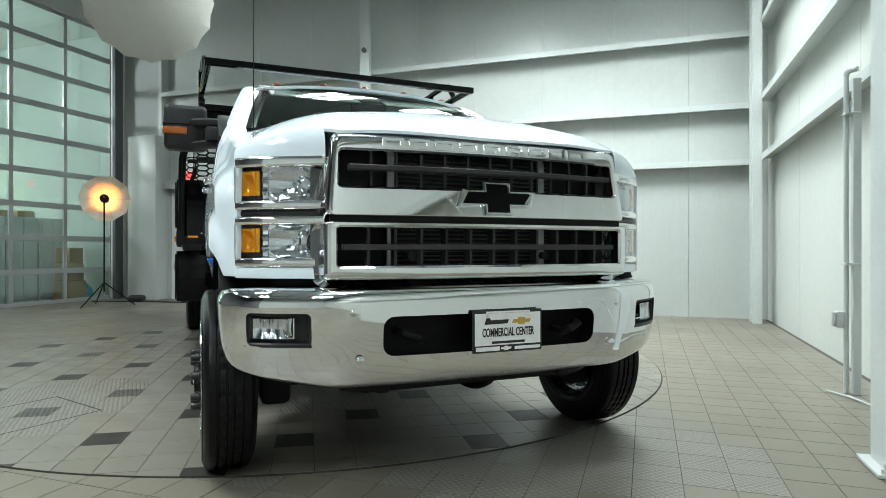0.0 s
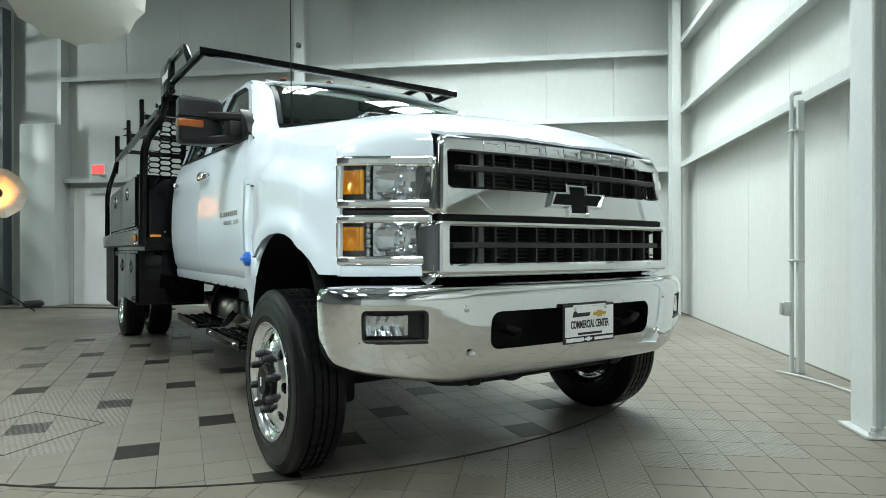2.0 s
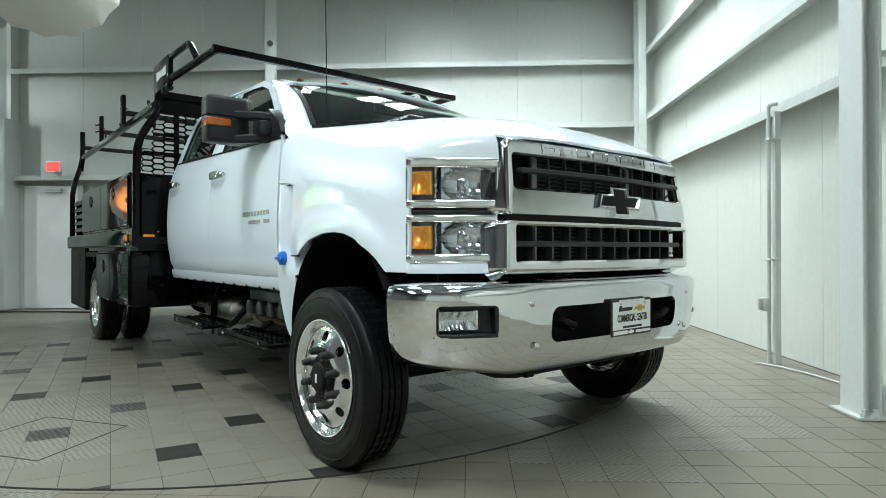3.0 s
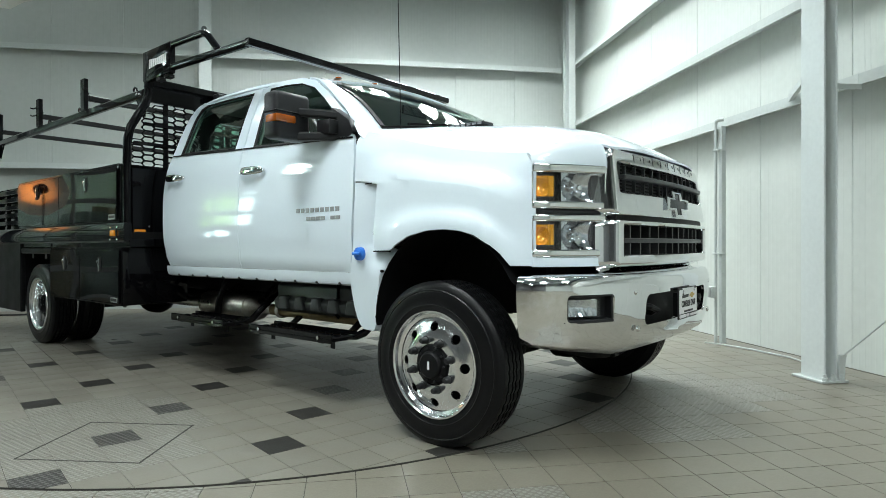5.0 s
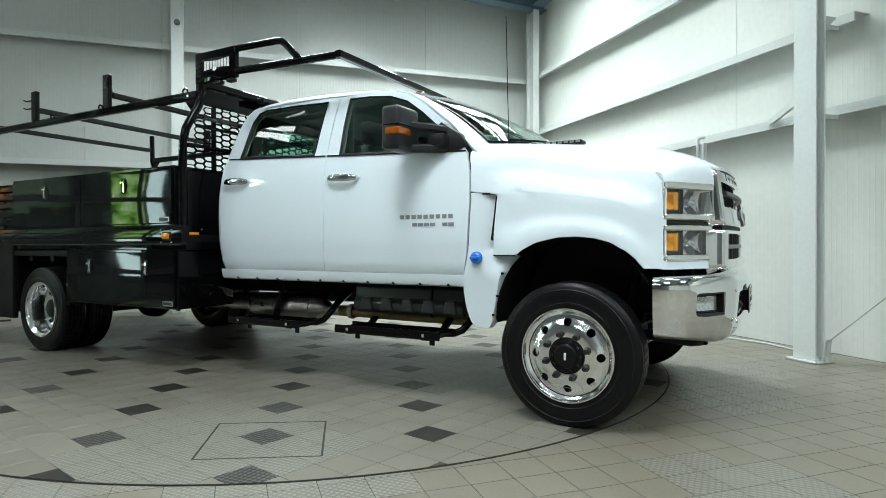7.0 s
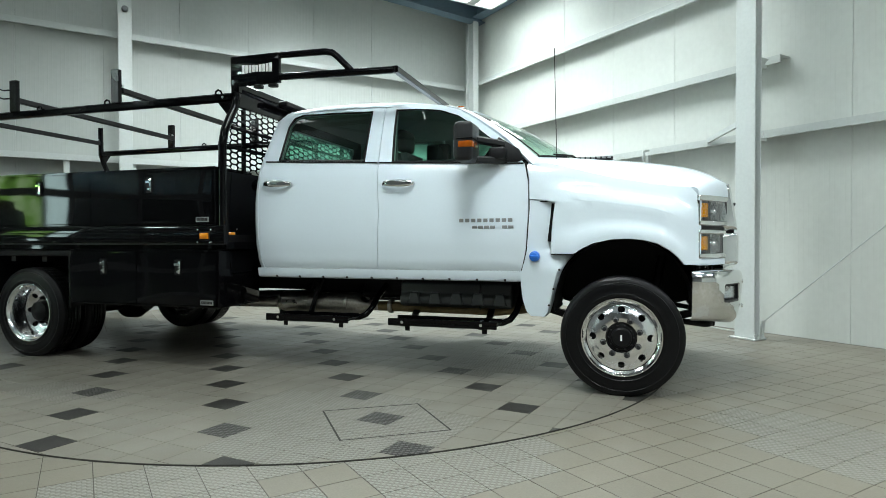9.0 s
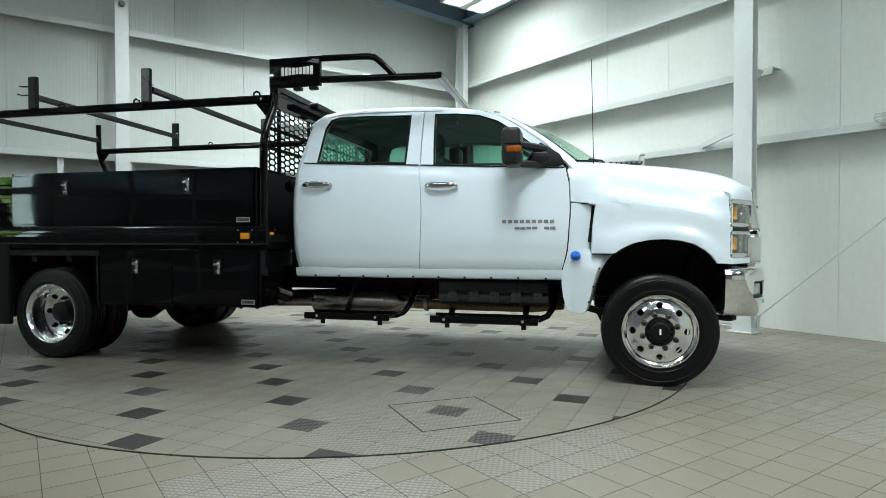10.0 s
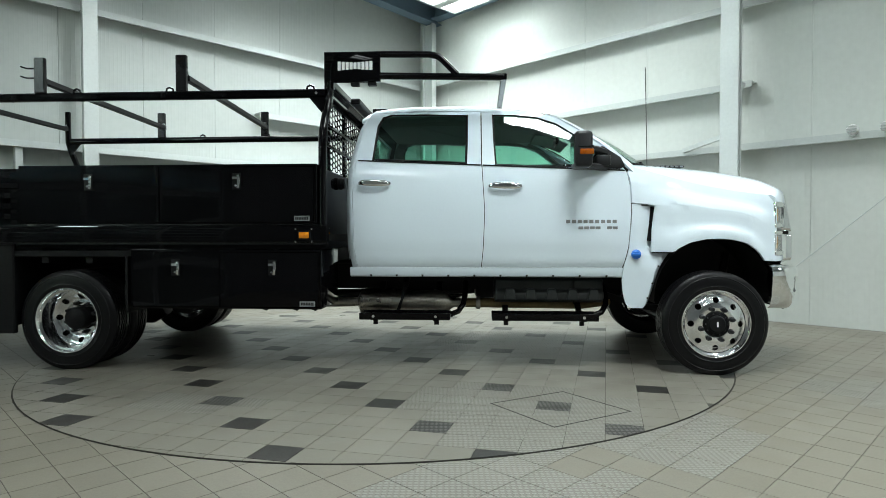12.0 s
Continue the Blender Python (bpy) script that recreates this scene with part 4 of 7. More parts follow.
# clearance lamps on the roof edge
for v in (-0.62, -0.30, 0.0, 0.30, 0.62):
    u = -1.27 + 0.05 * (1 - (v / 0.7) ** 2)
    z = 2.158 + 0.030 * (1 - (v / 0.7) ** 2)
    bm = lathe(bmesh.new(), [(0.0, 0.032), (0.4, 0.03), (0.75, 0.022), (1.0, 0.0)], (0, 0, 0), "z", 16)
    for q in bm.verts:
        q.co = Vector((u + q.co.x * 0.036, v + q.co.y * 0.024, z - 0.006 + q.co.z * 0.45))
    part("clearance_lamp", bm, M_amber_deep, truck, "small amber clearance lamp")
part("antenna", cyl(bmesh.new(), (-0.455, -0.845, 1.66), (-0.475, -0.845, 2.50), 0.0028, 6), M_blackm, truck, "thin black whip antenna")

# rocker sill under the doors
for s in (-1, 1):
    bm = bmesh.new()
    prof = [(1.014, 0.8435), (1.010, 0.80), (0.998, 0.772), (0.97, 0.762), (0.95, 0.80), (0.97, 0.8435)]
    prism(bm, [(s * a, b) for a, b in prof], -2.925, -0.672, "yz")
    part("rocker_sill", bm, M_white, truck, "white painted rocker sill")
for s in (-1, 1):
    for k in range(10):
        u = -2.75 + 0.215 * k
        part("sill_plug", cyl(bmesh.new(), (u, s * 0.985, 0.772), (u, s * 1.004, 0.778), 0.009, 8), M_blackm, truck, "black plug in the sill")
bm = box(bmesh.new(), -2.93, -0.45, -0.97, 0.97, 0.775, 0.80)
part("cab_floor", bm, M_blackm, truck, "dark underside of the cab")

# hood and fenders: one tilting nose
HOODC = [(-0.62, 1.745), (-0.40, 1.738), (-0.1, 1.715), (0.2, 1.682), (0.45, 1.638), (0.62, 1.583), (0.74, 1.522), (0.80, 1.484), (0.82, 1.470)]
DROP = [(0.0, 0.0), (0.40, 0.004), (0.55, 0.015), (0.66, 0.035), (0.76, 0.075), (0.86, 0.135), (0.93, 0.20), (0.975, 0.27)]


def hood_z(u, v):
    c = smooth_interp(u, HOODC)
    d = smooth_interp(abs(v), DROP)
    k = smooth_interp(u, [(-0.62, 0.25), (-0.35, 0.50), (-0.1, 0.68), (0.15, 0.77), (0.35, 0.77), (0.5, 0.71), (0.8, 0.62)])
    # raised centre panel with two soft creases
    bulge = 0.018 * max(0.0, 1 - ((abs(v) - 0.0) / 0.46) ** 4) * interp(u, [(-0.6, 0.2), (-0.2, 1), (0.5, 1), (0.8, 0.2)])
    lip = min(1.0, max(0.0, (u - 0.55) / 0.18)) * min(1.0, max(0.0, (abs(v) - 0.30) / 0.35))
    return c - d * k + bulge - 0.012 - 0.022 * lip * lip


def front_u(v):
    return smooth_interp(abs(v), [(0.0, 0.800), (0.4, 0.780), (0.62, 0.738), (0.69, 0.704), (0.76, 0.648), (0.82, 0.605), (0.88, 0.55), (0.94, 0.492), (0.97, 0.462), (1.02, 0.43)])


ARCH = [(-0.44, 0.975), (-0.305, 0.975), (-0.27, 1.005), (-0.18, 1.05), (-0.05, 1.078), (0.06, 1.082), (0.16, 1.072), (0.25, 1.048), (0.33, 1.000), (0.385, 0.95), (0.41, 0.905), (0.60, 0.905)]


def nose_line(j):
    """Lines that run back to front: half-width rule, height rule."""
    top = [0.0, 0.12, 0.24, 0.34, 0.42, 0.48, 0.55, 0.62, 0.69, 0.76, 0.82, 0.87, 0.91, 0.945, 0.97]
    return top[j] if j < len(top) else None


NT, NS = 15, 16
SIDEZ = [(1.0, 0.970), (0.93, 0.983), (0.86, 0.991), (0.80, 0.999), (0.76, 1.011), (0.72, 1.031), (0.675, 1.052), (0.57, 1.070), (0.566, 1.0702), (0.45, 1.071), (0.33, 1.069), (0.26, 1.071), (0.21, 1.084), (0.15, 1.094), (0.05, 1.097), (0.0, 1.093)]


def nose_point(a, j, s):
    if j < NT:
        v = nose_line(j)
        u0, u1 = -0.40 - 0.24 * (v / 0.97) ** 2, front_u(v)
        u = u0 + (u1 - u0) * a
        return (u, s * v, hood_z(u, v))
    f, v = SIDEZ[j - NT]
    u1 = interp(f, [(0.86, 0.525), (1.0, front_u(0.97))])
    # the flank starts at the door gap above the vent and behind it below
    ztop = hood_z(-0.2, 0.97)
    zr = 0.975 + (1.64 - 0.975) * f
    u0 = interp(f, [(0.93, interp(zr, FRONT_R) + 0.009), (1.0, -0.62)]) if f > 0.9 else interp(zr, FRONT_R) + 0.009 if f > 0.568 else interp(f, [(0.0, -0.470), (0.30, -0.462), (0.566, -0.440)])
    u = u0 + (u1 - u0) * a
    zt = hood_z(u, 0.97)
    zb = interp(u, ARCH)
    w = min(1.0, max(0.0, (-0.05 - u) / 0.35))
    z7 = zb + (zt + (max(zt, 1.64) - zt) * w - zb) * 0.72
    z = zb + (z7 - zb) * f / 0.72 if f <= 0.72 else z7 + (zt - z7) * (f - 0.72) / 0.28
    flare = max(0.0, v - 0.99) * interp(u, [(-0.62, 0.55), (-0.3, 1.0), (0.30, 1.0), (0.52, 0.05)])
    w = min(v, 0.99) + flare
    k = min(1.0, max(0.0, (u + 0.60) / 0.30))
    k = max(k * k * (3 - 2 * k), min(1.0, max(0.0, (f - 0.86) / 0.14)))
    return (u, s * (side_v(z) - 0.004 + (w - side_v(z) + 0.004) * k), z)


# the line of the raked headlamps in plan
LP = [(0.512, 1.004), (0.535, 0.985), (0.575, 0.945), (0.615, 0.89), (0.650, 0.83), (0.680, 0.775), (0.708, 0.728), (0.733, 0.686)]


def lamp_path(a, b, s, n=8):
    tot = len(LP) - 1
    out = []
    for i in range(n + 1):
        f = (a + (b - a) * i / n) * tot
        j = min(int(f), tot - 1)
        p, q = LP[j], LP[j + 1]
        out.append((p[0] + (q[0] - p[0]) * (f - j), s * (p[1] + (q[1] - p[1]) * (f - j))))
    return out


def brow_point(j, b, s):
    """From the hood's front edge down to the top of the headlamp."""
    v = nose_line(j)
    top = Vector(nose_point(1.0, j, s))
    a = max(0.0, min(1.0, interp(v, [(0.69, 1.0), (0.76, 0.80), (0.82, 0.60), (0.87, 0.43), (0.91, 0.27), (0.945, 0.13), (0.97, 0.0)])))
    (lu, lv), = [lamp_path(a, a, s, 1)[0]]
    low = Vector((lu, lv, 1.377))
    back = Vector(nose_point(0.97, j, s))
    t = (top - back).normalized()
    ctrl = top + t * (Vector((low.x - top.x, low.y - top.y, 0)).length + 0.004)
    ctrl = Vector((low.x, low.y, min(max(ctrl.z, 1.392), top.z)))
    return low * b ** 2 + ctrl * (2 * b * (1 - b)) + top * (1 - b) ** 2


for s in (-1, 1):
    bm = bmesh.new()
    NA = 46
    rows = [[bm.verts.new(nose_point(i / NA, j, s)) for j in range(NT)] for i in range(NA + 1)]
    for i in range(NA):
        for j in range(NT - 1):
            bm.faces.new((rows[i][j], rows[i + 1][j], rows[i + 1][j + 1], rows[i][j + 1]))
    J0 = 8
    brow = [[rows[NA][j] for j in range(J0, NT)]] + [[bm.verts.new(brow_point(j, k / 9, s)) for j in range(J0, NT)] for k in range(1, 10)]
    for p, q in zip(brow, brow[1:]):
        ring_faces(bm, p, q, closed=False)
    if s == -1:
        hood_bm = bm
    else:
        merge(hood_bm, bm)
bmesh.ops.remove_doubles(hood_bm, verts=hood_bm.verts[:], dist=1e-4)
relax(hood_bm)
backed(hood_bm, (0, 0, -0.012), lambda e: all(abs(v.co.y) > 0.9695 for v in e.verts))
for s in (-1, 1):
    bm = bmesh.new()
    rows = [[bm.verts.new(nose_point(i / NA, j, s)) for j in range(NT, NT + NS)] for i in range(NA + 1)]
    top = set(r[0] for r in rows)
    for i in range(NA):
        for j in range(NS - 1):
            bm.faces.new((rows[i][j], rows[i + 1][j], rows[i + 1][j + 1], rows[i][j + 1]))
    relax(bm, 1)
    backed(bm, (-0.006, -s * 0.016, -0.002), lambda e: all(v in top for v in e.verts))
    merge(hood_bm, bm)
bmesh.ops.remove_doubles(hood_bm, verts=hood_bm.verts[:], dist=2e-4)
for s in (-1, 1):
    edge = [Vector(nose_point(1.0, NT + k, s)) for k in range(5)]
    bm = bmesh.new()
    rows = []
    for k in range(13):
        f = k / 12 * 4
        i = min(int(f), 3)
        e = edge[i].lerp(edge[i + 1], f - i)
        p = brow_point(NT - 1, min(1.0, k / 9), s)
        if k > 9:
            p = Vector((p.x, p.y, p.z - 0.012 * (k - 9)))
        rows.append([bm.verts.new(p.lerp(e, x)) for x in (-0.06, 0.5, 1.12)])
    for p, q in zip(rows, rows[1:]):
        ring_faces(bm, p, q, closed=False)
    backed(bm, (-0.004, -s * 0.008, -0.003))
    merge(hood_bm, bm)
hood = part("hood", hood_bm, M_white, truck, "white painted tilting hood with flared fenders", 50)
for s in (-1, 1):
    # recessed panel between door and fender, dark slot, lower skirt, cap
    bm = sweep(bmesh.new(), [(-0.452, s * 0.998, 1.335), (-0.462, s * 1.005, 1.22), (-0.480, s * 1.015, 1.06)], rect(0.04, 0.03))
    part("vent_slot", bm, M_blackm, hood, "dark slot of the side vent")
    part("vent_lip", sweep(bmesh.new(), [(-0.615, s * 1.026, 1.352), (-0.50, s * 1.022, 1.350), (-0.44, s * 1.018, 1.348)], rect(0.03, 0.008)), M_blackm, hood)
    bm = bmesh.new()
    SK = [(0.515, -0.625, -0.515), (0.53, -0.645, -0.495), (0.56, -0.662, -0.482), (0.64, -0.684, -0.456), (0.74, -0.695, -0.430), (0.83, -0.69, -0.408), (0.90, -0.672, -0.372), (0.94, -0.66, -0.338), (0.965, -0.655, -0.314)]
    def f(a, b):
        z = 0.515 + 0.845 * b
        u0 = interp(z, [(p[0], p[1]) for p in SK]) if z < 0.90 else interp(z, FRONT_R) + 0.009
        u1 = interp(z, [(p[0], p[2]) for p in SK]) if z < 0.966 else -0.42
        w = min(1.0, max(0.0, (z - 0.85) / 0.17))
        w = w * w * (3 - 2 * w)
        k = interp(z, [(0.515, 0.985), (0.62, 1.0), (0.74, 1.015), (0.83, 1.030), (0.90, 1.038), (0.965, 1.044), (1.2, 1.054), (1.36, 1.048)])
        return (u0 + (u1 - u0) * a, s * (k + (0.024 * a * a - 0.035 * max(0, a - 0.86) ** 2 / 0.02) * (1 - w) - 0.072 * a * a * w), z)
    grid(bm, f, 10, 30)
    skirt = part("fender_skirt", backed(bm, (0, -s * 0.016, 0)), M_white, truck, "white vent panel and skirt behind the front wheel", 45)
    for z in (0.60, 0.72, 0.86):
        part("plug", cyl(bmesh.new(), (interp(z, [(p[0], p[2]) for p in SK]) - 0.022, s * 1.0, z), (interp(z, [(p[0], p[2]) for p in SK]) - 0.022, s * (interp(z, [(0.6, 1.018), (0.72, 1.034), (0.86, 1.052)])), z), 0.008, 8), M_blackm, skirt)
    # black strip draws the shaded gap between fender and skirt
    part("fender_gap", sweep(bmesh.new(), [(-0.47, s * 1.050, 0.969), (-0.42, s * 1.062, 0.969), (-0.37, s * 1.074, 0.969), (-0.318, s * 1.083, 0.969)], rect(0.012, 0.007)), M_blackm, skirt, "dark strip for the shade in the gap under the fender")
    if s == -1:
        cap = part("filler_cap", lathe(bmesh.new(), [(0.0, -0.050), (0.024, -0.050), (0.036, -0.042), (0.039, -0.02), (0.043, 0.0), (0.043, 0.05)], (-0.590, -1.020, 0.955), "y", 24), M_blue_cap, truck, "blue plastic filler cap")
        part("grip", box(bmesh.new(), -0.622, -0.558, -1.082, -1.068, 0.946, 0.964, 0.005, 2), M_blue_cap, cap)
    # wheel-arch liner
    bm = bmesh.new()
    def f(a, b):
        w = math.radians(-12 + 204 * a)
        return (0.02 + 0.47 * math.cos(w), s * (0.52 + (0.54 if a > 0.16 else 0.44) * b), max(0.56, 0.60 + 0.49 * math.sin(w)))
    grid(bm, f, 20, 4)
    part("arch_liner", bm, M_blackm, truck, "dark wheel-arch liner")

part("inner_wall", box(bmesh.new(), -0.55, 0.60, -0.56, 0.56, 0.62, 1.42, 0.03, 1), M_blackm, truck, "dark engine bay")
for s in (-1, 1):
    part("cowl_vent", box(bmesh.new(), -0.33, -0.06, s * 0.52 - 0.05, s * 0.52 + 0.05, hood_z(-0.2, 0.52) - 0.005, hood_z(-0.2, 0.52) + 0.016, 0.006, 1), M_plastic, hood, "dark hood-side vent")
    for k in range(6):
        u = -0.30 + 0.04 * k
        part("badge_block", box(bmesh.new(), u, u + 0.026, s * 0.573, s * 0.579, hood_z(-0.2, 0.52) - 0.002, hood_z(-0.2, 0.52) + 0.012), M_badge, hood)

# a bar that follows a path in plan
def plan_bar(bm, path, z0, z1, d0, d1, ts=None, slope=0.0):
    """A bar along plan points (u, v); d0..d1 is depth along the outward normal; slope leans the face back."""
    n = len(path)
    rings = []
    for i in range(n):
        a, b = path[max(i - 1, 0)], path[min(i + 1, n - 1)]
        t = Vector((b[0] - a[0], b[1] - a[1], 0)).normalized()
        nn = Vector((t.y, -t.x, 0))
        if nn.x < 0:
            nn = -nn
        p = Vector((path[i][0], path[i][1], 0))
        c = []
        for d, z in ((d0, z0), (d1, z0), (d1, z1), (d0, z1)):
            lean = -slope * (z - 1.0) if slope else 0.0
            c.append(bm.verts.new(p + nn * d + Vector((lean, 0, z))))
        rings.append(c)
    for a, b in zip(rings, rings[1:]):
        ring_faces(bm, a, b)
    bm.faces.new(rings[0][::-1])
    bm.faces.new(rings[-1])
    return bm


def bevelled(bm, r=0.006, seg=2):
    bmesh.ops.recalc_face_normals(bm, faces=bm.faces[:])
    e = [x for x in bm.edges if len(x.link_faces) == 2 and x.calc_face_angle(0) > 0.6]
    bmesh.ops.bevel(bm, geom=e, offset=r, segments=seg, affect="EDGES", profile=0.5)
    return bm


GC, GB = 0.852, 0.114   # the bow of the grille in plan


def arc_path(v0, v1, n=18):
    return [(GC - GB * (v0 + (v1 - v0) * i / n) ** 2, v0 + (v1 - v0) * i / n) for i in range(n + 1)]


# grille: two chrome surrounds with rounded corners, black slats, dark core
def frame_loop(v0, v1, z0, z1, r, taper, n=6, k=22):
    """A rounded rectangle as a dense loop; its upper end is narrower by taper."""
    pts = rounded(v0, v1, z0, z1, r, n)
    out = []
    m_ = n + 1
    for c in range(4):
        out += pts[c * m_:(c + 1) * m_]
        p, q = pts[(c + 1) * m_ - 1], pts[((c + 1) * m_) % len(pts)]
        out += [(p[0] + (q[0] - p[0]) * i / k, p[1] + (q[1] - p[1]) * i / k) for i in range(1, k)]
    return [(v * (1 - taper * (z - z0) / (z1 - z0)), z) for v, z in out]


def rounded(a0, a1, b0, b1, r, n=5):
    """A rounded rectangle as a loop."""
    out = []
    for cx, cy, w0 in ((a1 - r, b1 - r, 0), (a0 + r, b1 - r, 90), (a0 + r, b0 + r, 180), (a1 - r, b0 + r, 270)):
        for k in range(n + 1):
            w = radians(w0 + 90 * k / n)
            out.append((cx + r * math.cos(w), cy + r * math.sin(w)))
    return out


def lean(z):
    return interp(z, [(1.1, 0.0), (1.47, -0.056)])


def surround(outer, inner, r_out, r_in, taper, low=1.0, high=1.0):
    bm = bmesh.new()
    o0, o1, p0, p1 = outer
    rings = []
    for rect_, r, d in ((inner, r_in, -0.055), (inner, r_in, -0.010), (inner, r_in + 0.002, -0.004), (inner, r_in + 0.010, 0.004), (None, 0.026, 0.004), (None, 0.017, 0.0015), (None, 0.010, -0.004), (None, 0.005, -0.012), (None, 0.002, -0.022), (None, 0.001, -0.034), (None, -0.003, -0.050), (None, -0.013, -0.070), (None, -0.028, -0.095)):
        if rect_ is None:
            loop = frame_loop(o0 + r, o1 - r, p0 + r * low, p1 - r * high, max(0.008, r_out - r), taper)
        else:
            g = r - r_in
            loop = frame_loop(inner[0] - g, inner[1] + g, inner[2] - g, inner[3] + g, r, taper * 0.3)
        rings.append([bm.verts.new((GC - GB * v * v + lean(z) + d, v, z)) for v, z in loop])
    for p, q in zip(rings, rings[1:]):
        ring_faces(bm, p, q)
    return bm


grille = part("grille", surround((-0.702, 0.702, 1.139, 1.471), (-0.642, 0.642, 1.258, 1.396), 0.040, 0.010, 0.045, 0.3), M_chrome, truck, "wide chrome grille with black mesh", 24)
part("lower_frame", surround((-0.706, 0.706, 0.893, 1.121), (-0.650, 0.650, 0.951, 1.096), 0.026, 0.007, 0.0, 1.0, 0.25), M_chrome, grille, "", 24)
part("mid_bar", bevelled(plan_bar(bmesh.new(), arc_path(-0.615, 0.615), 1.163, 1.247, -0.03, 0.011, slope=0.151), 0.005, 3), M_chrome, grille)
part("gap_strip", plan_bar(bmesh.new(), arc_path(-0.68, 0.68), 1.112, 1.150, -0.07, -0.025), M_blackm, grille)

core = part("radiator", box(bmesh.new(), 0.60, 0.64, -0.66, 0.66, 0.92, 1.44), M_blackm, grille, "dark radiator core")
for k in range(26):
    z = 0.945 + 0.0185 * k
    part("fin", box(bmesh.new(), 0.641, 0.652, -0.36, 0.36, z, z + 0.006), M_grille, core)
for v in (-0.42, 0.30):
    part("core_strut", box(bmesh.new(), 0.655, 0.675, v, v + 0.03, 0.94, 1.43), M_badge, core)
for s in (-1, 1):
    part("plug", cyl(bmesh.new(), (0.66, s * 0.32, 0.985), (0.70, s * 0.32, 0.985), 0.018, 10), M_plastic, core)


def slats(z0, z1, zs, w):
    for z, h, proud in zs:
        part("slat", bevelled(plan_bar(bmesh.new(), arc_path(-w, w), z - h, z + h, -0.055, -0.016 + proud), 0.004, 1), M_grille, grille)
    n = 12
    for k in range(1, n):
        v = -w + 2 * w * k / n
        u = GC - GB * v * v
        part("mesh_bar", box(bmesh.new(), u - 0.085, u - 0.034 + lean((z0 + z1) / 2), v - 0.005, v + 0.005, z0, z1), M_grille, grille)


slats(1.262, 1.394, [(1.330, 0.011, 0.0)], 0.612)
slats(0.952, 1.094, [(1.022, 0.012, 0.0)], 0.635)

# plain-shape emblem in black with a chrome rim
def emblem(sc, inset=0.0):
    w, h, cw, ch, k = 0.155 * sc - inset, 0.036 * sc - inset, 0.064 * sc - inset, 0.071 * sc - inset, 0.028 * sc
    e = inset * 0.75
    return [(-w - k + e, -h), (-cw, -h), (-cw, -ch), (cw, -ch), (cw, -h), (w - e, -h), (w + k - e, h), (cw, h), (cw, ch), (-cw, ch), (-cw, h), (-w + e, h)]


ez, eu = 1.222, GC - 0.018
bm = bmesh.new()
rings = []
for inset, d in ((0.0, -0.008), (0.0, 0.012), (0.006, 0.020), (0.012, 0.020), (0.0165, 0.010)):
    rings.append([bm.verts.new((eu + d - 0.151 * z, v, ez + z)) for v, z in emblem(1.0, inset)])
for p, q in zip(rings, rings[1:]):
    ring_faces(bm, p, q)
part("emblem_rim", bm, M_chrome, grille, "chrome-rimmed emblem", 20)
bm = bmesh.new()
rings = [[bm.verts.new((eu + d - 0.151 * z, v, ez + z)) for v, z in emblem(1.0, 0.016)] for d in (0.002, 0.0115)]
ring_faces(bm, rings[0], rings[1])
bm.faces.new(rings[1])
part("emblem_field", bm, M_black, grille, "black emblem field")
# embossed blocks on the top bar
for k in range(9):
    v = -0.43 + 0.1075 * k
    outer = [(v - 0.043, 1.412), (v + 0.043, 1.412), (v + 0.043, 1.452), (v - 0.043, 1.452)]
    inner = [(v - 0.030, 1.4235), (v + 0.030, 1.4235), (v + 0.030, 1.4405), (v - 0.030, 1.4405)]
    bm = bmesh.new()
    rings = []
    for loop, d in ((outer, 0.003), (outer, 0.0065), (inner, 0.0065), (inner, 0.003)):
        rings.append([bm.verts.new((GC - GB * y * y + lean(z) + d, y, z)) for y, z in loop])
    for p, q in zip(rings, rings[1:]):
        ring_faces(bm, p, q)
    part("embossed_block", bm, M_chrome, grille)

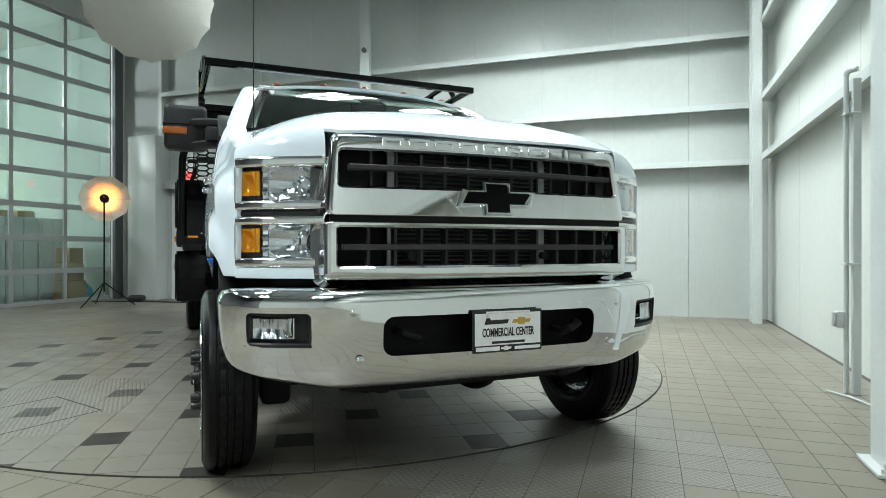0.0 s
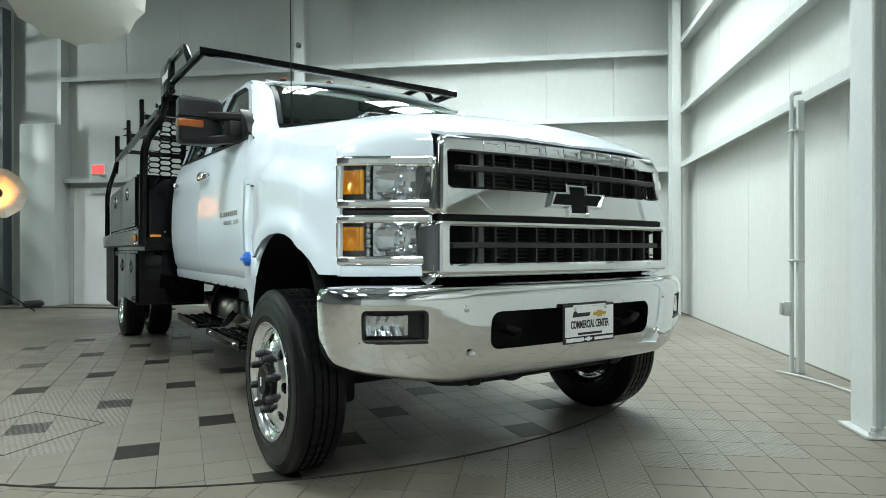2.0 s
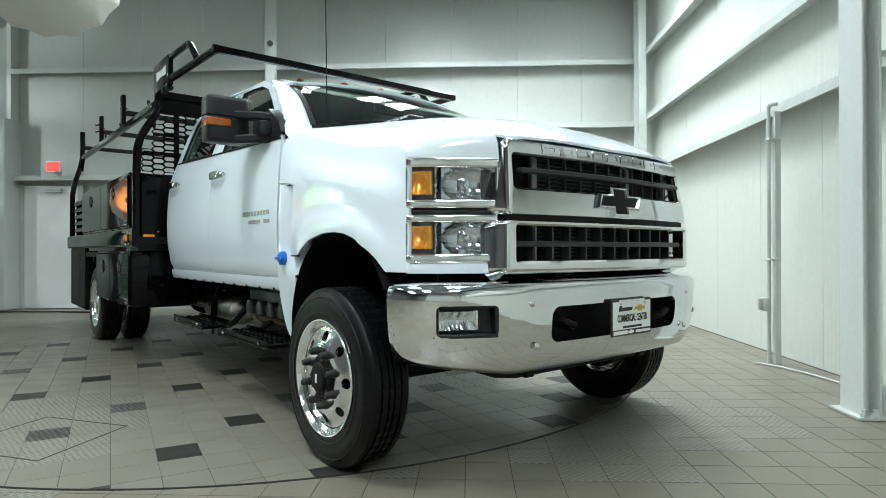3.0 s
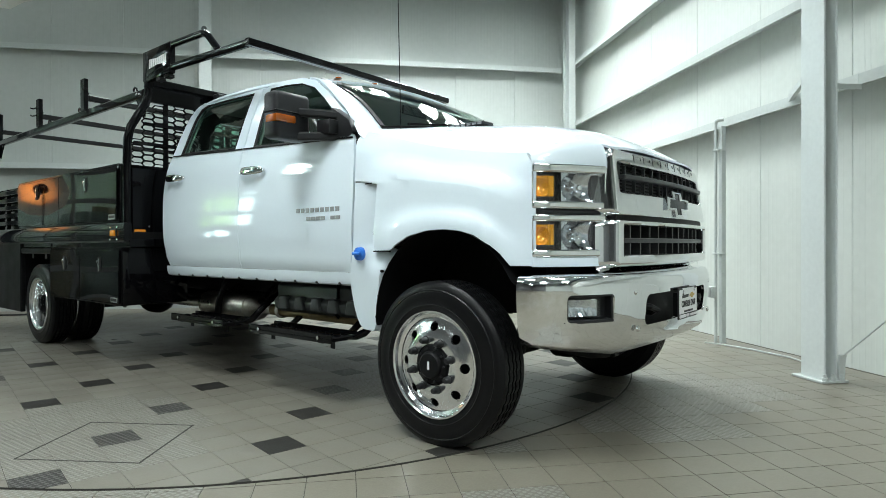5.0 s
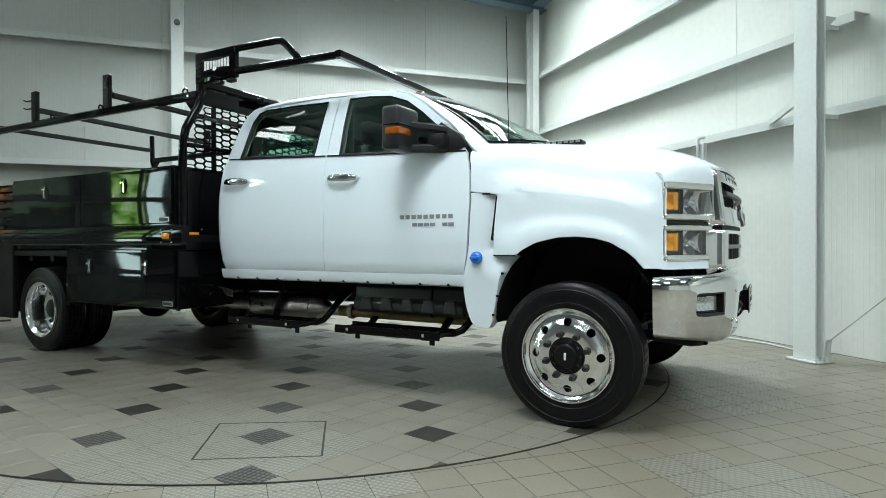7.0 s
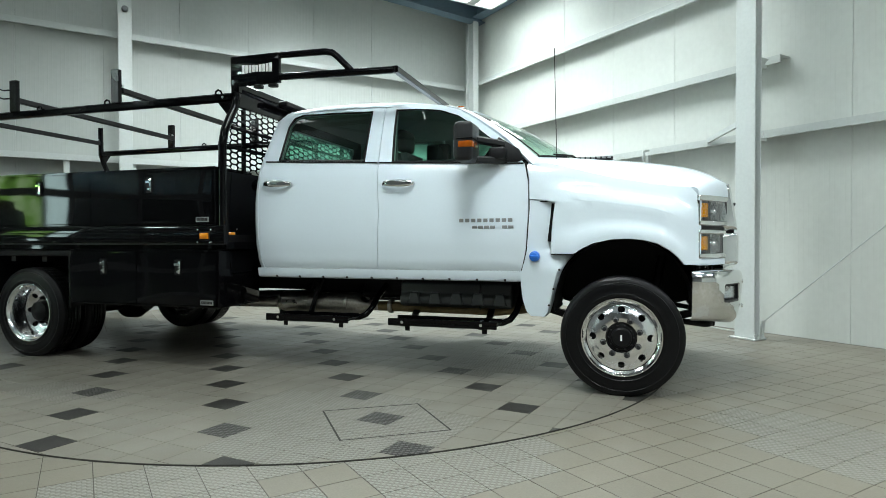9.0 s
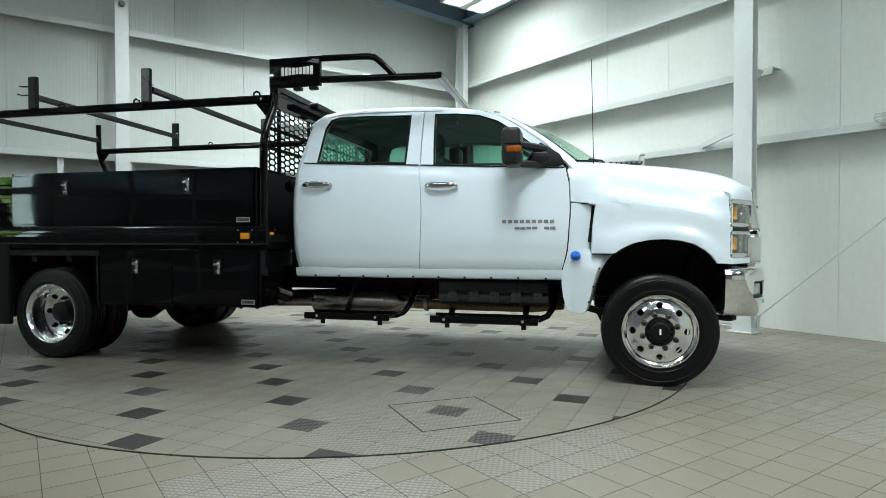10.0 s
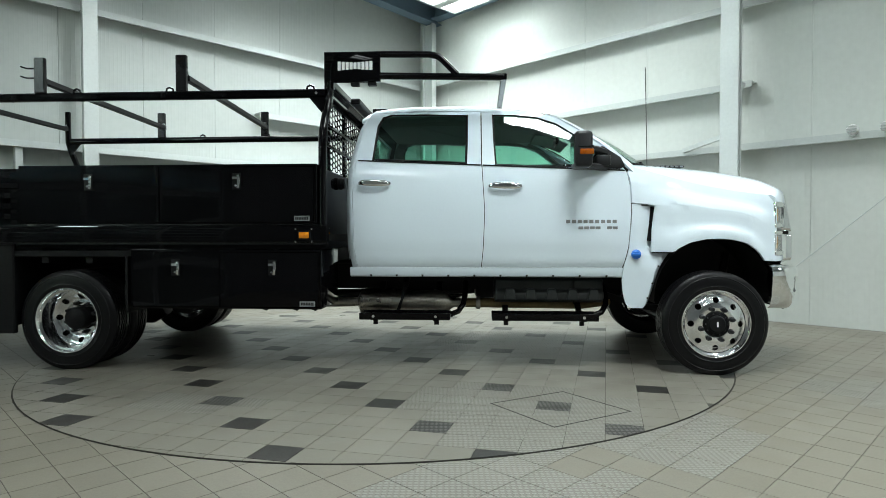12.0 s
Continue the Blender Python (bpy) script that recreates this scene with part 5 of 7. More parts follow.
for s in (-1, 1):
    hl = part("headlamp", plan_bar(bmesh.new(), lamp_path(0.0, 1.0, s), 0.945, 1.375, -0.10, -0.066), M_lampgrey, truck, "stacked twin headlamp with chrome bezel and amber turn signal")
    for z0, z1, m_, d in ((1.336, 1.378, M_chrome, 0.004), (1.168, 1.204, M_chrome, 0.004), (1.143, 1.168, M_plastic, -0.012), (1.110, 1.143, M_chrome, 0.004), (0.943, 0.980, M_chrome, 0.004)):
        part("bezel", bevelled(plan_bar(bmesh.new(), lamp_path(0.0, 1.0, s), z0, z1, -0.075, d), 0.011, 4), m_, hl, "", 60)
    for a, b in ((0.0, 0.035), (0.962, 1.0)):
        for z0, z1 in ((1.195, 1.345), (0.975, 1.117)):
            part("bezel", bevelled(plan_bar(bmesh.new(), lamp_path(a, b, s, 2), z0, z1, -0.075, 0.001), 0.006, 3), M_chrome, hl, "", 60)
    for z0, z1 in ((1.204, 1.336), (0.980, 1.110)):
        zm, hh = (z0 + z1) / 2, (z1 - z0) / 2
        def at(a, z, deep):
            path = lamp_path(max(0, a - 0.03), min(1, a + 0.03), s, 2)
            t = Vector((path[2][0] - path[0][0], path[2][1] - path[0][1], 0)).normalized()
            nn = Vector((t.y, -t.x, 0))
            nn = nn if nn.x > 0 else -nn
            return Vector((path[1][0], path[1][1], z)) - nn * deep
        # amber block with a pressed cup and prisms in a dark cell
        def f(p, q):
            cup = max(0.0, 1 - ((p - 0.42) / 0.40) ** 2 - ((q - 0.45) / 0.48) ** 2)
            deep = 0.020 + 0.026 * cup + (0.0028 * abs(math.sin(math.pi * 8 * p)) if p > 0.72 else 0.0022 * math.sin(11 * p + 3) * math.sin(14 * q))
            return at(0.065 + 0.275 * p, z0 + 0.022 + (z1 - z0 - 0.036) * q, deep)
        part("turn_signal", grid(bmesh.new(), f, 40, 24), M_amber_glow, hl, "amber turn signal with pressed prisms", 40)
        part("signal_cell", plan_bar(bmesh.new(), lamp_path(0.03, 0.375, s, 4), z0, z1, -0.066, -0.058), M_lampgrey, hl)
        # chrome facets between signal and bowl
        def f(p, q):
            return at(0.36 + 0.075 * p, z0 + (z1 - z0) * q, 0.016 + 0.022 * p + 0.010 * abs(math.sin(math.pi * 3 * q + 0.4)))
        part("divider", grid(bmesh.new(), f, 6, 18), M_reflect, hl, "", 12)
        back = part("reflector", plan_bar(bmesh.new(), lamp_path(0.385, 0.962, s, 5), z0, z1, -0.074, -0.070), M_lampgrey, hl, "dark headlamp housing")
        # hollow bowl with stepped rings
        def f(p, q):
            x, y = (p - 0.60) / 0.62, (q - 0.5) / 0.62
            r2 = x * x + y * y
            return at(0.42 + 0.40 * p, z0 + (z1 - z0) * q, 0.020 + 0.046 * max(0.0, 1 - r2) + 0.0011 * math.sin(34 * q) * max(0.0, 0.7 - p) + 0.004 * max(0, p - 0.8))
        part("bowl", grid(bmesh.new(), f, 40, 24), M_reflect, back, "chrome headlamp bowl", 60)
        (uc, vc), = [lamp_path(0.66, 0.66, s, 1)[0]]
        nn = (at(0.66, zm, 0.0) - at(0.66, zm, 1.0)).normalized()
        c = Vector((uc, vc, zm)) - nn * 0.050
        bm = lathe(bmesh.new(), [(0.017, -0.02), (0.017, 0.012), (0.011, 0.018), (0.0, 0.02)], (0, 0, 0), "z", 14)
        rot = nn.to_track_quat("Z", "Y").to_matrix()
        for q in bm.verts:
            q.co = c + rot @ q.co
        part("bulb_cap", bm, M_chrome, back)
        part("inner_wall", plan_bar(bmesh.new(), lamp_path(0.80, 0.962, s, 3), z0 + 0.004, z1 - 0.004, -0.054, -0.026), M_lampgrey, hl)
        lens = plan_bar(bmesh.new(), lamp_path(0.03, 0.965, s, 8), z0, z1, -0.012, -0.009)
        part("lens", lens, M_clear, hl, "clear headlamp lens").visible_shadow = False
    # white strip under the lamp
    part("lamp_valance", bevelled(plan_bar(bmesh.new(), lamp_path(0.0, 1.0, s), 0.899, 0.942, -0.06, 0.0), 0.006, 2), M_white, truck, "white strip below the headlamp")
# bumper
BP = [(0.0, 0.872), (0.30, 0.866), (0.50, 0.852), (0.60, 0.843), (0.66, 0.830), (0.75, 0.802), (0.86, 0.754), (0.95, 0.697), (1.015, 0.627), (1.05, 0.560), (1.062, 0.515), (1.065, 0.465)]


def bumper_u(v):
    return smooth_interp(abs(v), BP[:9])


BZ = [(0.478, -0.085), (0.485, -0.062), (0.505, -0.042), (0.545, -0.027), (0.60, -0.016), (0.65, -0.008), (0.70, -0.003), (0.76, 0.0), (0.81, 0.001), (0.825, -0.003), (0.846, -0.012), (0.860, -0.03), (0.868, -0.06), (0.870, -0.14)]
LEN = [0.0]
for p, q in zip(BP, BP[1:]):
    LEN.append(LEN[-1] + math.hypot(q[0] - p[0], q[1] - p[1]))


def bumper_point(d, z, s):
    """A point of the bumper's skin: d is the way round from the middle."""
    def plan(x):
        x = min(max(x, 0.0), LEN[-1])
        return Vector((smooth_interp(x, [(a, b[1]) for a, b in zip(LEN, BP)]), smooth_interp(x, [(a, b[0]) for a, b in zip(LEN, BP)]), 0))
    t = plan(d + 0.01) - plan(d - 0.01)
    n = Vector((t.y, -t.x, 0)).normalized()
    c = plan(d) + n * smooth_interp(z, BZ)
    rise = max(0, c.y - 0.66) * 0.12 * max(0, (0.62 - z) / 0.12)
    return Vector((c.x, s * c.y, z + rise))


def d_of_v(v):
    return interp(v, [(b[0], a) for a, b in zip(LEN, BP)])


bm = bmesh.new()
DF0, DF1 = d_of_v(0.752), d_of_v(0.972)
HOLES = [(-0.490, 0.478, 0.604, 0.757, 0.045, -0.55, 0.55, 0.575, 0.795, 0)]
for s in (-1, 1):
    HOLES.append((DF0, DF1, 0.650, 0.775, 0.022, DF0 - 0.05, DF1 + 0.05, 0.625, 0.795, s))


def skin(d, z):
    return bumper_point(abs(d), z, 1 if d >= 0 else -1)


du = sorted(set([-0.55, 0.55, 0.0] + [k * (DF0 - 0.05) + 0.0 for k in ()] + [s * x for s in (-1, 1) for x in (DF0 - 0.05, DF1 + 0.05, LEN[-1])]))
lines = []
for p, q in zip(du, du[1:]):
    k = max(2, int((q - p) / 0.022))
    lines += [p + (q - p) * i / k for i in range(k)]
lines.append(du[-1])
zk = [0.478, 0.575, 0.625, 0.795, 0.870]
zl = []
for p, q in zip(zk, zk[1:]):
    k = max(2, int((q - p) / 0.009))
    zl += [p + (q - p) * i / k for i in range(k)]
zl.append(zk[-1])
zl += [0.8701]
vv = [[bm.verts.new(skin(d, min(z, 0.870)) if z <= 0.870 else skin(d, 0.870) + Vector((-0.10, 0, 0.0))) for z in zl] for d in lines]
for i in range(len(lines) - 1):
    for j in range(len(zl) - 1):
        dm, zm = (lines[i] + lines[i + 1]) / 2, (zl[j] + zl[j + 1]) / 2
        if any((h[5] < (dm if h[9] == 0 else dm * h[9]) < h[6]) and h[7] < zm < h[8] for h in HOLES):
            continue
        bm.faces.new((vv[i][j], vv[i + 1][j], vv[i + 1][j + 1], vv[i][j + 1]))
for a0, a1, b0, b1, r, s0, s1, t0, t1, s in HOLES:
    hole = rounded(a0, a1, b0, b1, r)
    # fan each point of the opening out to the square round it
    loop = []
    n = len(hole)
    dense = []
    for i in range(n):
        p, q = hole[i], hole[(i + 1) % n]
        k = max(1, int(math.hypot(q[0] - p[0], q[1] - p[1]) / 0.02))
        dense += [(p[0] + (q[0] - p[0]) * j / k, p[1] + (q[1] - p[1]) * j / k) for j in range(k)]
    cx, cy = (a0 + a1) / 2, (b0 + b1) / 2
    sq = []
    for x, y in dense:
        fx, fy = (x - cx) / ((a1 - a0) / 2), (y - cy) / ((b1 - b0) / 2)
        m_ = max(abs(fx), abs(fy))
        sq.append(((s0 + s1) / 2 + fx / m_ * (s1 - s0) / 2, (t0 + t1) / 2 + fy / m_ * (t1 - t0) / 2))
    for X, Y in ((s0, t0), (s1, t0), (s1, t1), (s0, t1)):
        k = min(range(len(sq)), key=lambda i: math.hypot(sq[i][0] - X, sq[i][1] - Y))
        sq[k] = (X, Y)
    rings = []
    for f in (0.0, 0.25, 0.5, 0.75, 1.0):
        ring = []
        for (x, y), (X, Y) in zip(dense, sq):
            px, py = X + (x - X) * f, Y + (y - Y) * f
            ring.append(bm.verts.new(skin(px, py) if s == 0 else bumper_point(px, py, s)))
        rings.append(ring)
    rings.append([bm.verts.new(v.co + Vector((-0.016, 0, 0))) for v in rings[-1]])
    for p, q in zip(rings, rings[1:]):
        ring_faces(bm, p, q)
bmesh.ops.remove_doubles(bm, verts=bm.verts[:], dist=1e-4)
bumper = part("bumper", bm, M_chrome, truck, "polished chrome front bumper", 40)


def at_v(v):
    return (v, bumper_u(v) - 0.004)


# black liner in the centre opening, beam and hooks
part("opening_liner", box(bmesh.new(), 0.70, 0.74, -0.60, 0.60, 0.57, 0.80), M_blackm, bumper, "black recess of the bumper")
for s in (-1, 1):
    bm = sweep(bmesh.new(), [(0.74, s * 0.33, 0.66), (0.82, s * 0.33, 0.655), (0.85, s * 0.35, 0.67), (0.84, s * 0.40, 0.69), (0.78, s * 0.42, 0.69)], circle(0.016, 10))
    part("tow_hook", bm, M_blackm, bumper, "black tow hook")
    for v, z in ((0.603, 0.776), (0.578, 0.597)):
        bm = lathe(bmesh.new(), [(0.016, -0.002), (0.015, 0.004), (0.009, 0.009), (0.0, 0.0105)], (bumper_u(v) - 0.004, s * v, z), "x", 16)
        part("bolt_head", bm, M_alu, bumper)
    # fog lamp
    pth = [at_v(v) for v in (0.748, 0.80, 0.86, 0.92, 0.982)]
    pth = [(u, s * v) for v, u in pth]
    bm = plan_bar(bmesh.new(), pth, 0.645, 0.778, -0.085, -0.075)
    fog = part("fog_lamp", bm, M_blackm, truck, "fog lamp in a black surround")
    for z0, z1 in ((0.644, 0.662), (0.764, 0.778)):
        part("surround", bevelled(plan_bar(bmesh.new(), pth, z0, z1, -0.08, -0.003), 0.004, 1), M_plastic, fog)
    for i0, i1 in ((0, 1), (3, 4)):
        a, b = pth[i0], pth[i1]
        w = 0.30
        q = [a, (a[0] + (b[0] - a[0]) * w, a[1] + (b[1] - a[1]) * w)] if i0 == 0 else [(b[0] + (a[0] - b[0]) * w, b[1] + (a[1] - b[1]) * w), b]
        part("surround", bevelled(plan_bar(bmesh.new(), q, 0.648, 0.775, -0.08, -0.004), 0.003, 1), M_plastic, fog)
    inner = [(u, s * v) for v, u in (at_v(w) for w in (0.822, 0.86, 0.91, 0.962))]
    part("backing", plan_bar(bmesh.new(), pth, 0.664, 0.762, -0.06, -0.048), M_plastic, fog)
    part("reflector", plan_bar(bmesh.new(), inner, 0.676, 0.752, -0.047, -0.044), M_chrome, fog, "chrome fog lamp reflector")
    bm = bmesh.new()
    def f(p, q):
        a = Vector((*inner[0], 0)).lerp(Vector((*inner[-1], 0)), 0.02 + 0.96 * p)
        deep = 0.022 + 0.018 * math.sin(math.pi * q) * math.sin(math.pi * p) + 0.006 * abs(math.sin(p * math.pi * 4.5))
        return (a.x - deep, a.y, 0.677 + 0.074 * q)
    grid(bm, f, 36, 10)
    part("bowl", bm, M_reflect, fog, "", 60)
    part("lens", plan_bar(bmesh.new(), inner, 0.674, 0.754, -0.016, -0.012), M_clear, fog, "clear fog lamp lens").visible_shadow = False
# number plate place with a dealer plate
plate = part("dealer_plate", bevelled(box(bmesh.new(), 0.885, 0.893, -0.160, 0.160, 0.598, 0.768), 0.004, 1), M_ink, truck, "white dealer plate in a black frame")
part("plate_face", box(bmesh.new(), 0.893, 0.8955, -0.150, 0.150, 0.628, 0.756), M_signw, plate, "white plate face")
part("plate_bracket", box(bmesh.new(), 0.845, 0.885, -0.10, 0.10, 0.61, 0.74), M_blackm, plate)


def words(text, size, m, mat, parent, name="lettering", bold=0.0):
    cu = bpy.data.curves.new(name, "FONT")
    cu.body, cu.size, cu.align_x, cu.align_y = text, size, "CENTER", "CENTER"
    cu.extrude, cu.offset = 0.0006, bold
    tmp = new("tmp_text", cu)
    dg = bpy.context.evaluated_depsgraph_get()
    me = bpy.data.meshes.new_from_object(tmp.evaluated_get(dg))
    bpy.data.objects.remove(tmp)
    me.materials.clear()
    me.materials.append(mat)
    ob = new(name, me)
    ob.parent = parent
    ob.matrix_basis = m
    return ob


face = Matrix(((0, 0, 1, 0.8965), (1, 0, 0, 0), (0, 1, 0, 0.678), (0, 0, 0, 1)))
words("COMMERCIAL CENTER", 0.036, face @ Matrix.Diagonal((0.64, 1.30, 1, 1)), M_ink, plate, bold=0.0008)
for v0, v1, z0, z1, m_ in ((-0.10, 0.10, 0.757, 0.764, M_signw), (-0.075, 0.075, 0.634, 0.644, M_ink), (-0.145, -0.04, 0.606, 0.622, M_signw), (0.03, 0.148, 0.607, 0.619, M_signw)):
    part("print_bar", box(bmesh.new(), 0.893, 0.8968, v0, v1, z0, z1), m_, plate)
bm = prism(bmesh.new(), [(-0.108, 0.712), (-0.006, 0.714), (0.002, 0.730), (-0.080, 0.729), (-0.085, 0.738), (-0.100, 0.738)], 0.8955, 0.8972, "yz")
part("script_shape", bm, M_ink, plate)
bm = prism(bmesh.new(), [(0.06 + v * 0.24, 0.722 + z * 0.2) for v, z in emblem(1.0)], 0.8955, 0.8972, "yz")
part("gold_emblem", bm, M_gold, plate, "gold emblem")
bm = prism(bmesh.new(), [(-0.01 + v * 0.13, 0.614 + z * 0.12) for v, z in emblem(1.0)], 0.893, 0.8972, "yz")
part("gold_emblem", bm, M_signw, plate)
for s in (-1, 1):
    part("plate_screw", cyl(bmesh.new(), (0.893, s * 0.095, 0.748), (0.900, s * 0.095, 0.748), 0.007, 10), M_alu, plate)

plate.location.y = 0.024

# wheels
TYRE = [(0.262, 0.105), (0.275, 0.113), (0.294, 0.1155), (0.298, 0.1190), (0.303, 0.1168), (0.330, 0.1182), (0.356, 0.1170), (0.366, 0.1142), (0.370, 0.1168), (0.375, 0.1118), (0.386, 0.109), (0.403, 0.099), (0.412, 0.088)]


def tyre(bm, centre, n=144):
    prof = TYRE[:]
    tread = [(0.4135, 0.080), (0.414, 0.058), (0.402, 0.056), (0.402, 0.048), (0.4145, 0.046), (0.4145, 0.020), (0.402, 0.018), (0.402, 0.010), (0.4145, 0.008)]
    prof = [(r, a * 0.94) for r, a in TYRE + tread]
    prof = prof + [(r, -a) for r, a in reversed(prof)]
    # side lines on the wall
    lathe(bm, prof, centre, "y", n, caps=False)
    # cut blocks into the shoulders and fine sipes into the ribs
    for v in bm.verts:
        x, y, z = v.co.x - centre[0], abs(v.co.y - centre[1]), v.co.z - centre[2]
        r = math.hypot(x, z)
        i = round((math.atan2(z, x) / (2 * math.pi) % 1) * n)
        cut = 0.0
        if r > 0.4125 and y > 0.079 and i % 3 == 0:
            cut = 0.010
        elif r > 0.410 and y < 0.06 and i % 3 == 0:
            cut = 0.005
        v.co.x -= x / r * cut
        v.co.z -= z / r * cut
    return bm


def rim_front(bm, c, s):
    """Flange and barrel of a rim. s: side the disc faces."""
    lathe(bm, [(0.270, 0.108), (0.268, 0.114), (0.262, 0.114), (0.256, 0.106), (0.250, 0.094), (0.236, 0.085), (0.232, 0.07), (0.232, -0.07), (0.25, -0.10), (0.268, -0.11)], c, "y", 64, s, caps=False)
    return bm


def disc(bm, c, s, a_out, a_in, r_out=0.232, r_in=0.098, holes=8, rh=0.024, r_hole=0.190):
    """A dished disc with round hand holes; a_out and a_in are its depths at the rim and the hub."""
    cx, cy, cz = c
    def depth(r):
        f = min(1, max(0, (r_out - r) / (r_out - 0.150)))
        f = f * f * (3 - 2 * f)
        return a_out + (a_in - a_out) * f
    N = 12
    for h in range(holes):
        w0 = 2 * math.pi * (h - 0.5) / holes
        w1 = 2 * math.pi * (h + 0.5) / holes
        wm = (w0 + w1) / 2
        ro, ri = r_out, 0.150
        outer = []
        def P(r, w):
            return (r * math.cos(w), r * math.sin(w))
        m_ = 4
        for i in range(m_):
            outer.append(P(ro, w0 + (w1 - w0) * i / m_))
        for i in range(m_):
            outer.append(P(ro + (ri - ro) * i / m_, w1))
        for i in range(m_):
            outer.append(P(ri, w1 + (w0 - w1) * i / m_))
        for i in range(m_):
            outer.append(P(ri + (ro - ri) * i / m_, w0))
        hc = P(r_hole, wm)
        inner = []
        for x, y in outer:
            d = math.hypot(x - hc[0], y - hc[1])
            inner.append((hc[0] + (x - hc[0]) / d * rh, hc[1] + (y - hc[1]) / d * rh))
        rings = []
        for f in (0.0, 0.35, 0.7, 1.0):
            row = []
            for o, q in zip(outer, inner):
                x, y = o[0] + (q[0] - o[0]) * f, o[1] + (q[1] - o[1]) * f
                row.append(bm.verts.new((cx + x, cy + s * depth(math.hypot(x, y)), cz + y)))
            rings.append(row)
        # turn the hole's edge inwards
        rings.append([bm.verts.new((v.co.x, v.co.y - s * 0.014, v.co.z)) for v in rings[-1]])
        for p, q in zip(rings, rings[1:]):
            ring_faces(bm, p, q)
    rr = [(0.150, depth(0.150)), (0.146, a_in + 0.001), (0.112, a_in + 0.001), (0.104, a_in), (0.098, a_in - 0.02)]
    lathe(bm, rr, c, "y", 64, s, caps=False)
    bmesh.ops.remove_doubles(bm, verts=bm.verts[:], dist=2e-4)
    return bm


def nuts(parent, c, s, a, r=0.125, n=8, length=0.046, mat=None, phase=0.3):
    for k in range(n):
        w = 2 * math.pi * k / n + phase
        p = Vector((c[0] + r * math.cos(w), c[1], c[2] + r * math.sin(w)))
        bm = bmesh.new()
        lathe(bm, [(0.021, a), (0.021, a + 0.008), (0.0175, a + 0.010), (0.0165, a + length * 0.75), (0.012, a + length), (0.0, a + length)], tuple(p), "y", 12, s)
        part("wheel_nut", bm, mat or M_plastic, parent)


def wheel(c, s, kind):
    w = part("wheel", tyre(bmesh.new(), c), M_rubber, truck, {"front": "front wheel with convex polished rim", "outer": "outer rear dual wheel with deep dished polished rim", "inner": "inner rear dual wheel"}[kind], 28)
    bm = bmesh.new()
    rim_front(bm, c, s)
    if kind == "front":
        disc(bm, c, s, 0.080, 0.108)
    elif kind == "outer":
        disc(bm, c, s, -0.045, -0.085)
    part("rim", bm, M_alu, w, "polished alloy rim", 30)
    part("brake_drum", lathe(bmesh.new(), [(0.0, -0.09), (0.20, -0.09), (0.20, 0.03 if kind == "front" else -0.10), (0.0, 0.03 if kind == "front" else -0.10)], c, "y", 32, s), M_blackm, w)
    if kind == "front":
        part("hub", lathe(bmesh.new(), [(0.100, 0.06), (0.100, 0.100), (0.092, 0.118), (0.080, 0.122), (0.070, 0.123), (0.066, 0.134), (0.058, 0.140), (0.0, 0.142)], c, "y", 32, s), M_blackm, w, "black locking hub")
        for k in range(10):
            a = 2 * math.pi * k / 10
            part("hub_bolt", lathe(bmesh.new(), [(0.006, 0.118), (0.006, 0.130), (0.0, 0.131)], (c[0] + 0.083 * math.cos(a), c[1], c[2] + 0.083 * math.sin(a)), "y", 8, s), M_plastic, w)
        part("dial_mark", box(bmesh.new(), c[0] - 0.006, c[0] + 0.006, min(c[1] + s * 0.141, c[1] + s * 0.145), max(c[1] + s * 0.141, c[1] + s * 0.145), c[2] - 0.02, c[2] + 0.02, 0.001, 1), M_signw, w)
        nuts(w, c, s, 0.109)
    elif kind == "outer":
        part("hub", lathe(bmesh.new(), [(0.097, -0.12), (0.097, -0.02), (0.09, 0.01), (0.07, 0.022), (0.0, 0.024)], c, "y", 32, s), M_blackm, w, "black axle hub")
        nuts(w, c, s, -0.084, mat=M_plastic)
    return w


RAX = -5.24
for s in (-1, 1):
    wheel((0.012, s * 1.012, 0.409), s, "front")
    wheel((RAX, s * 1.125, 0.409), s, "outer")
    wheel((RAX, s * 0.845, 0.409), s, "inner")

# mirrors: tall towing mirrors on twin arms
def span(a, b):
    return min(a, b), max(a, b)


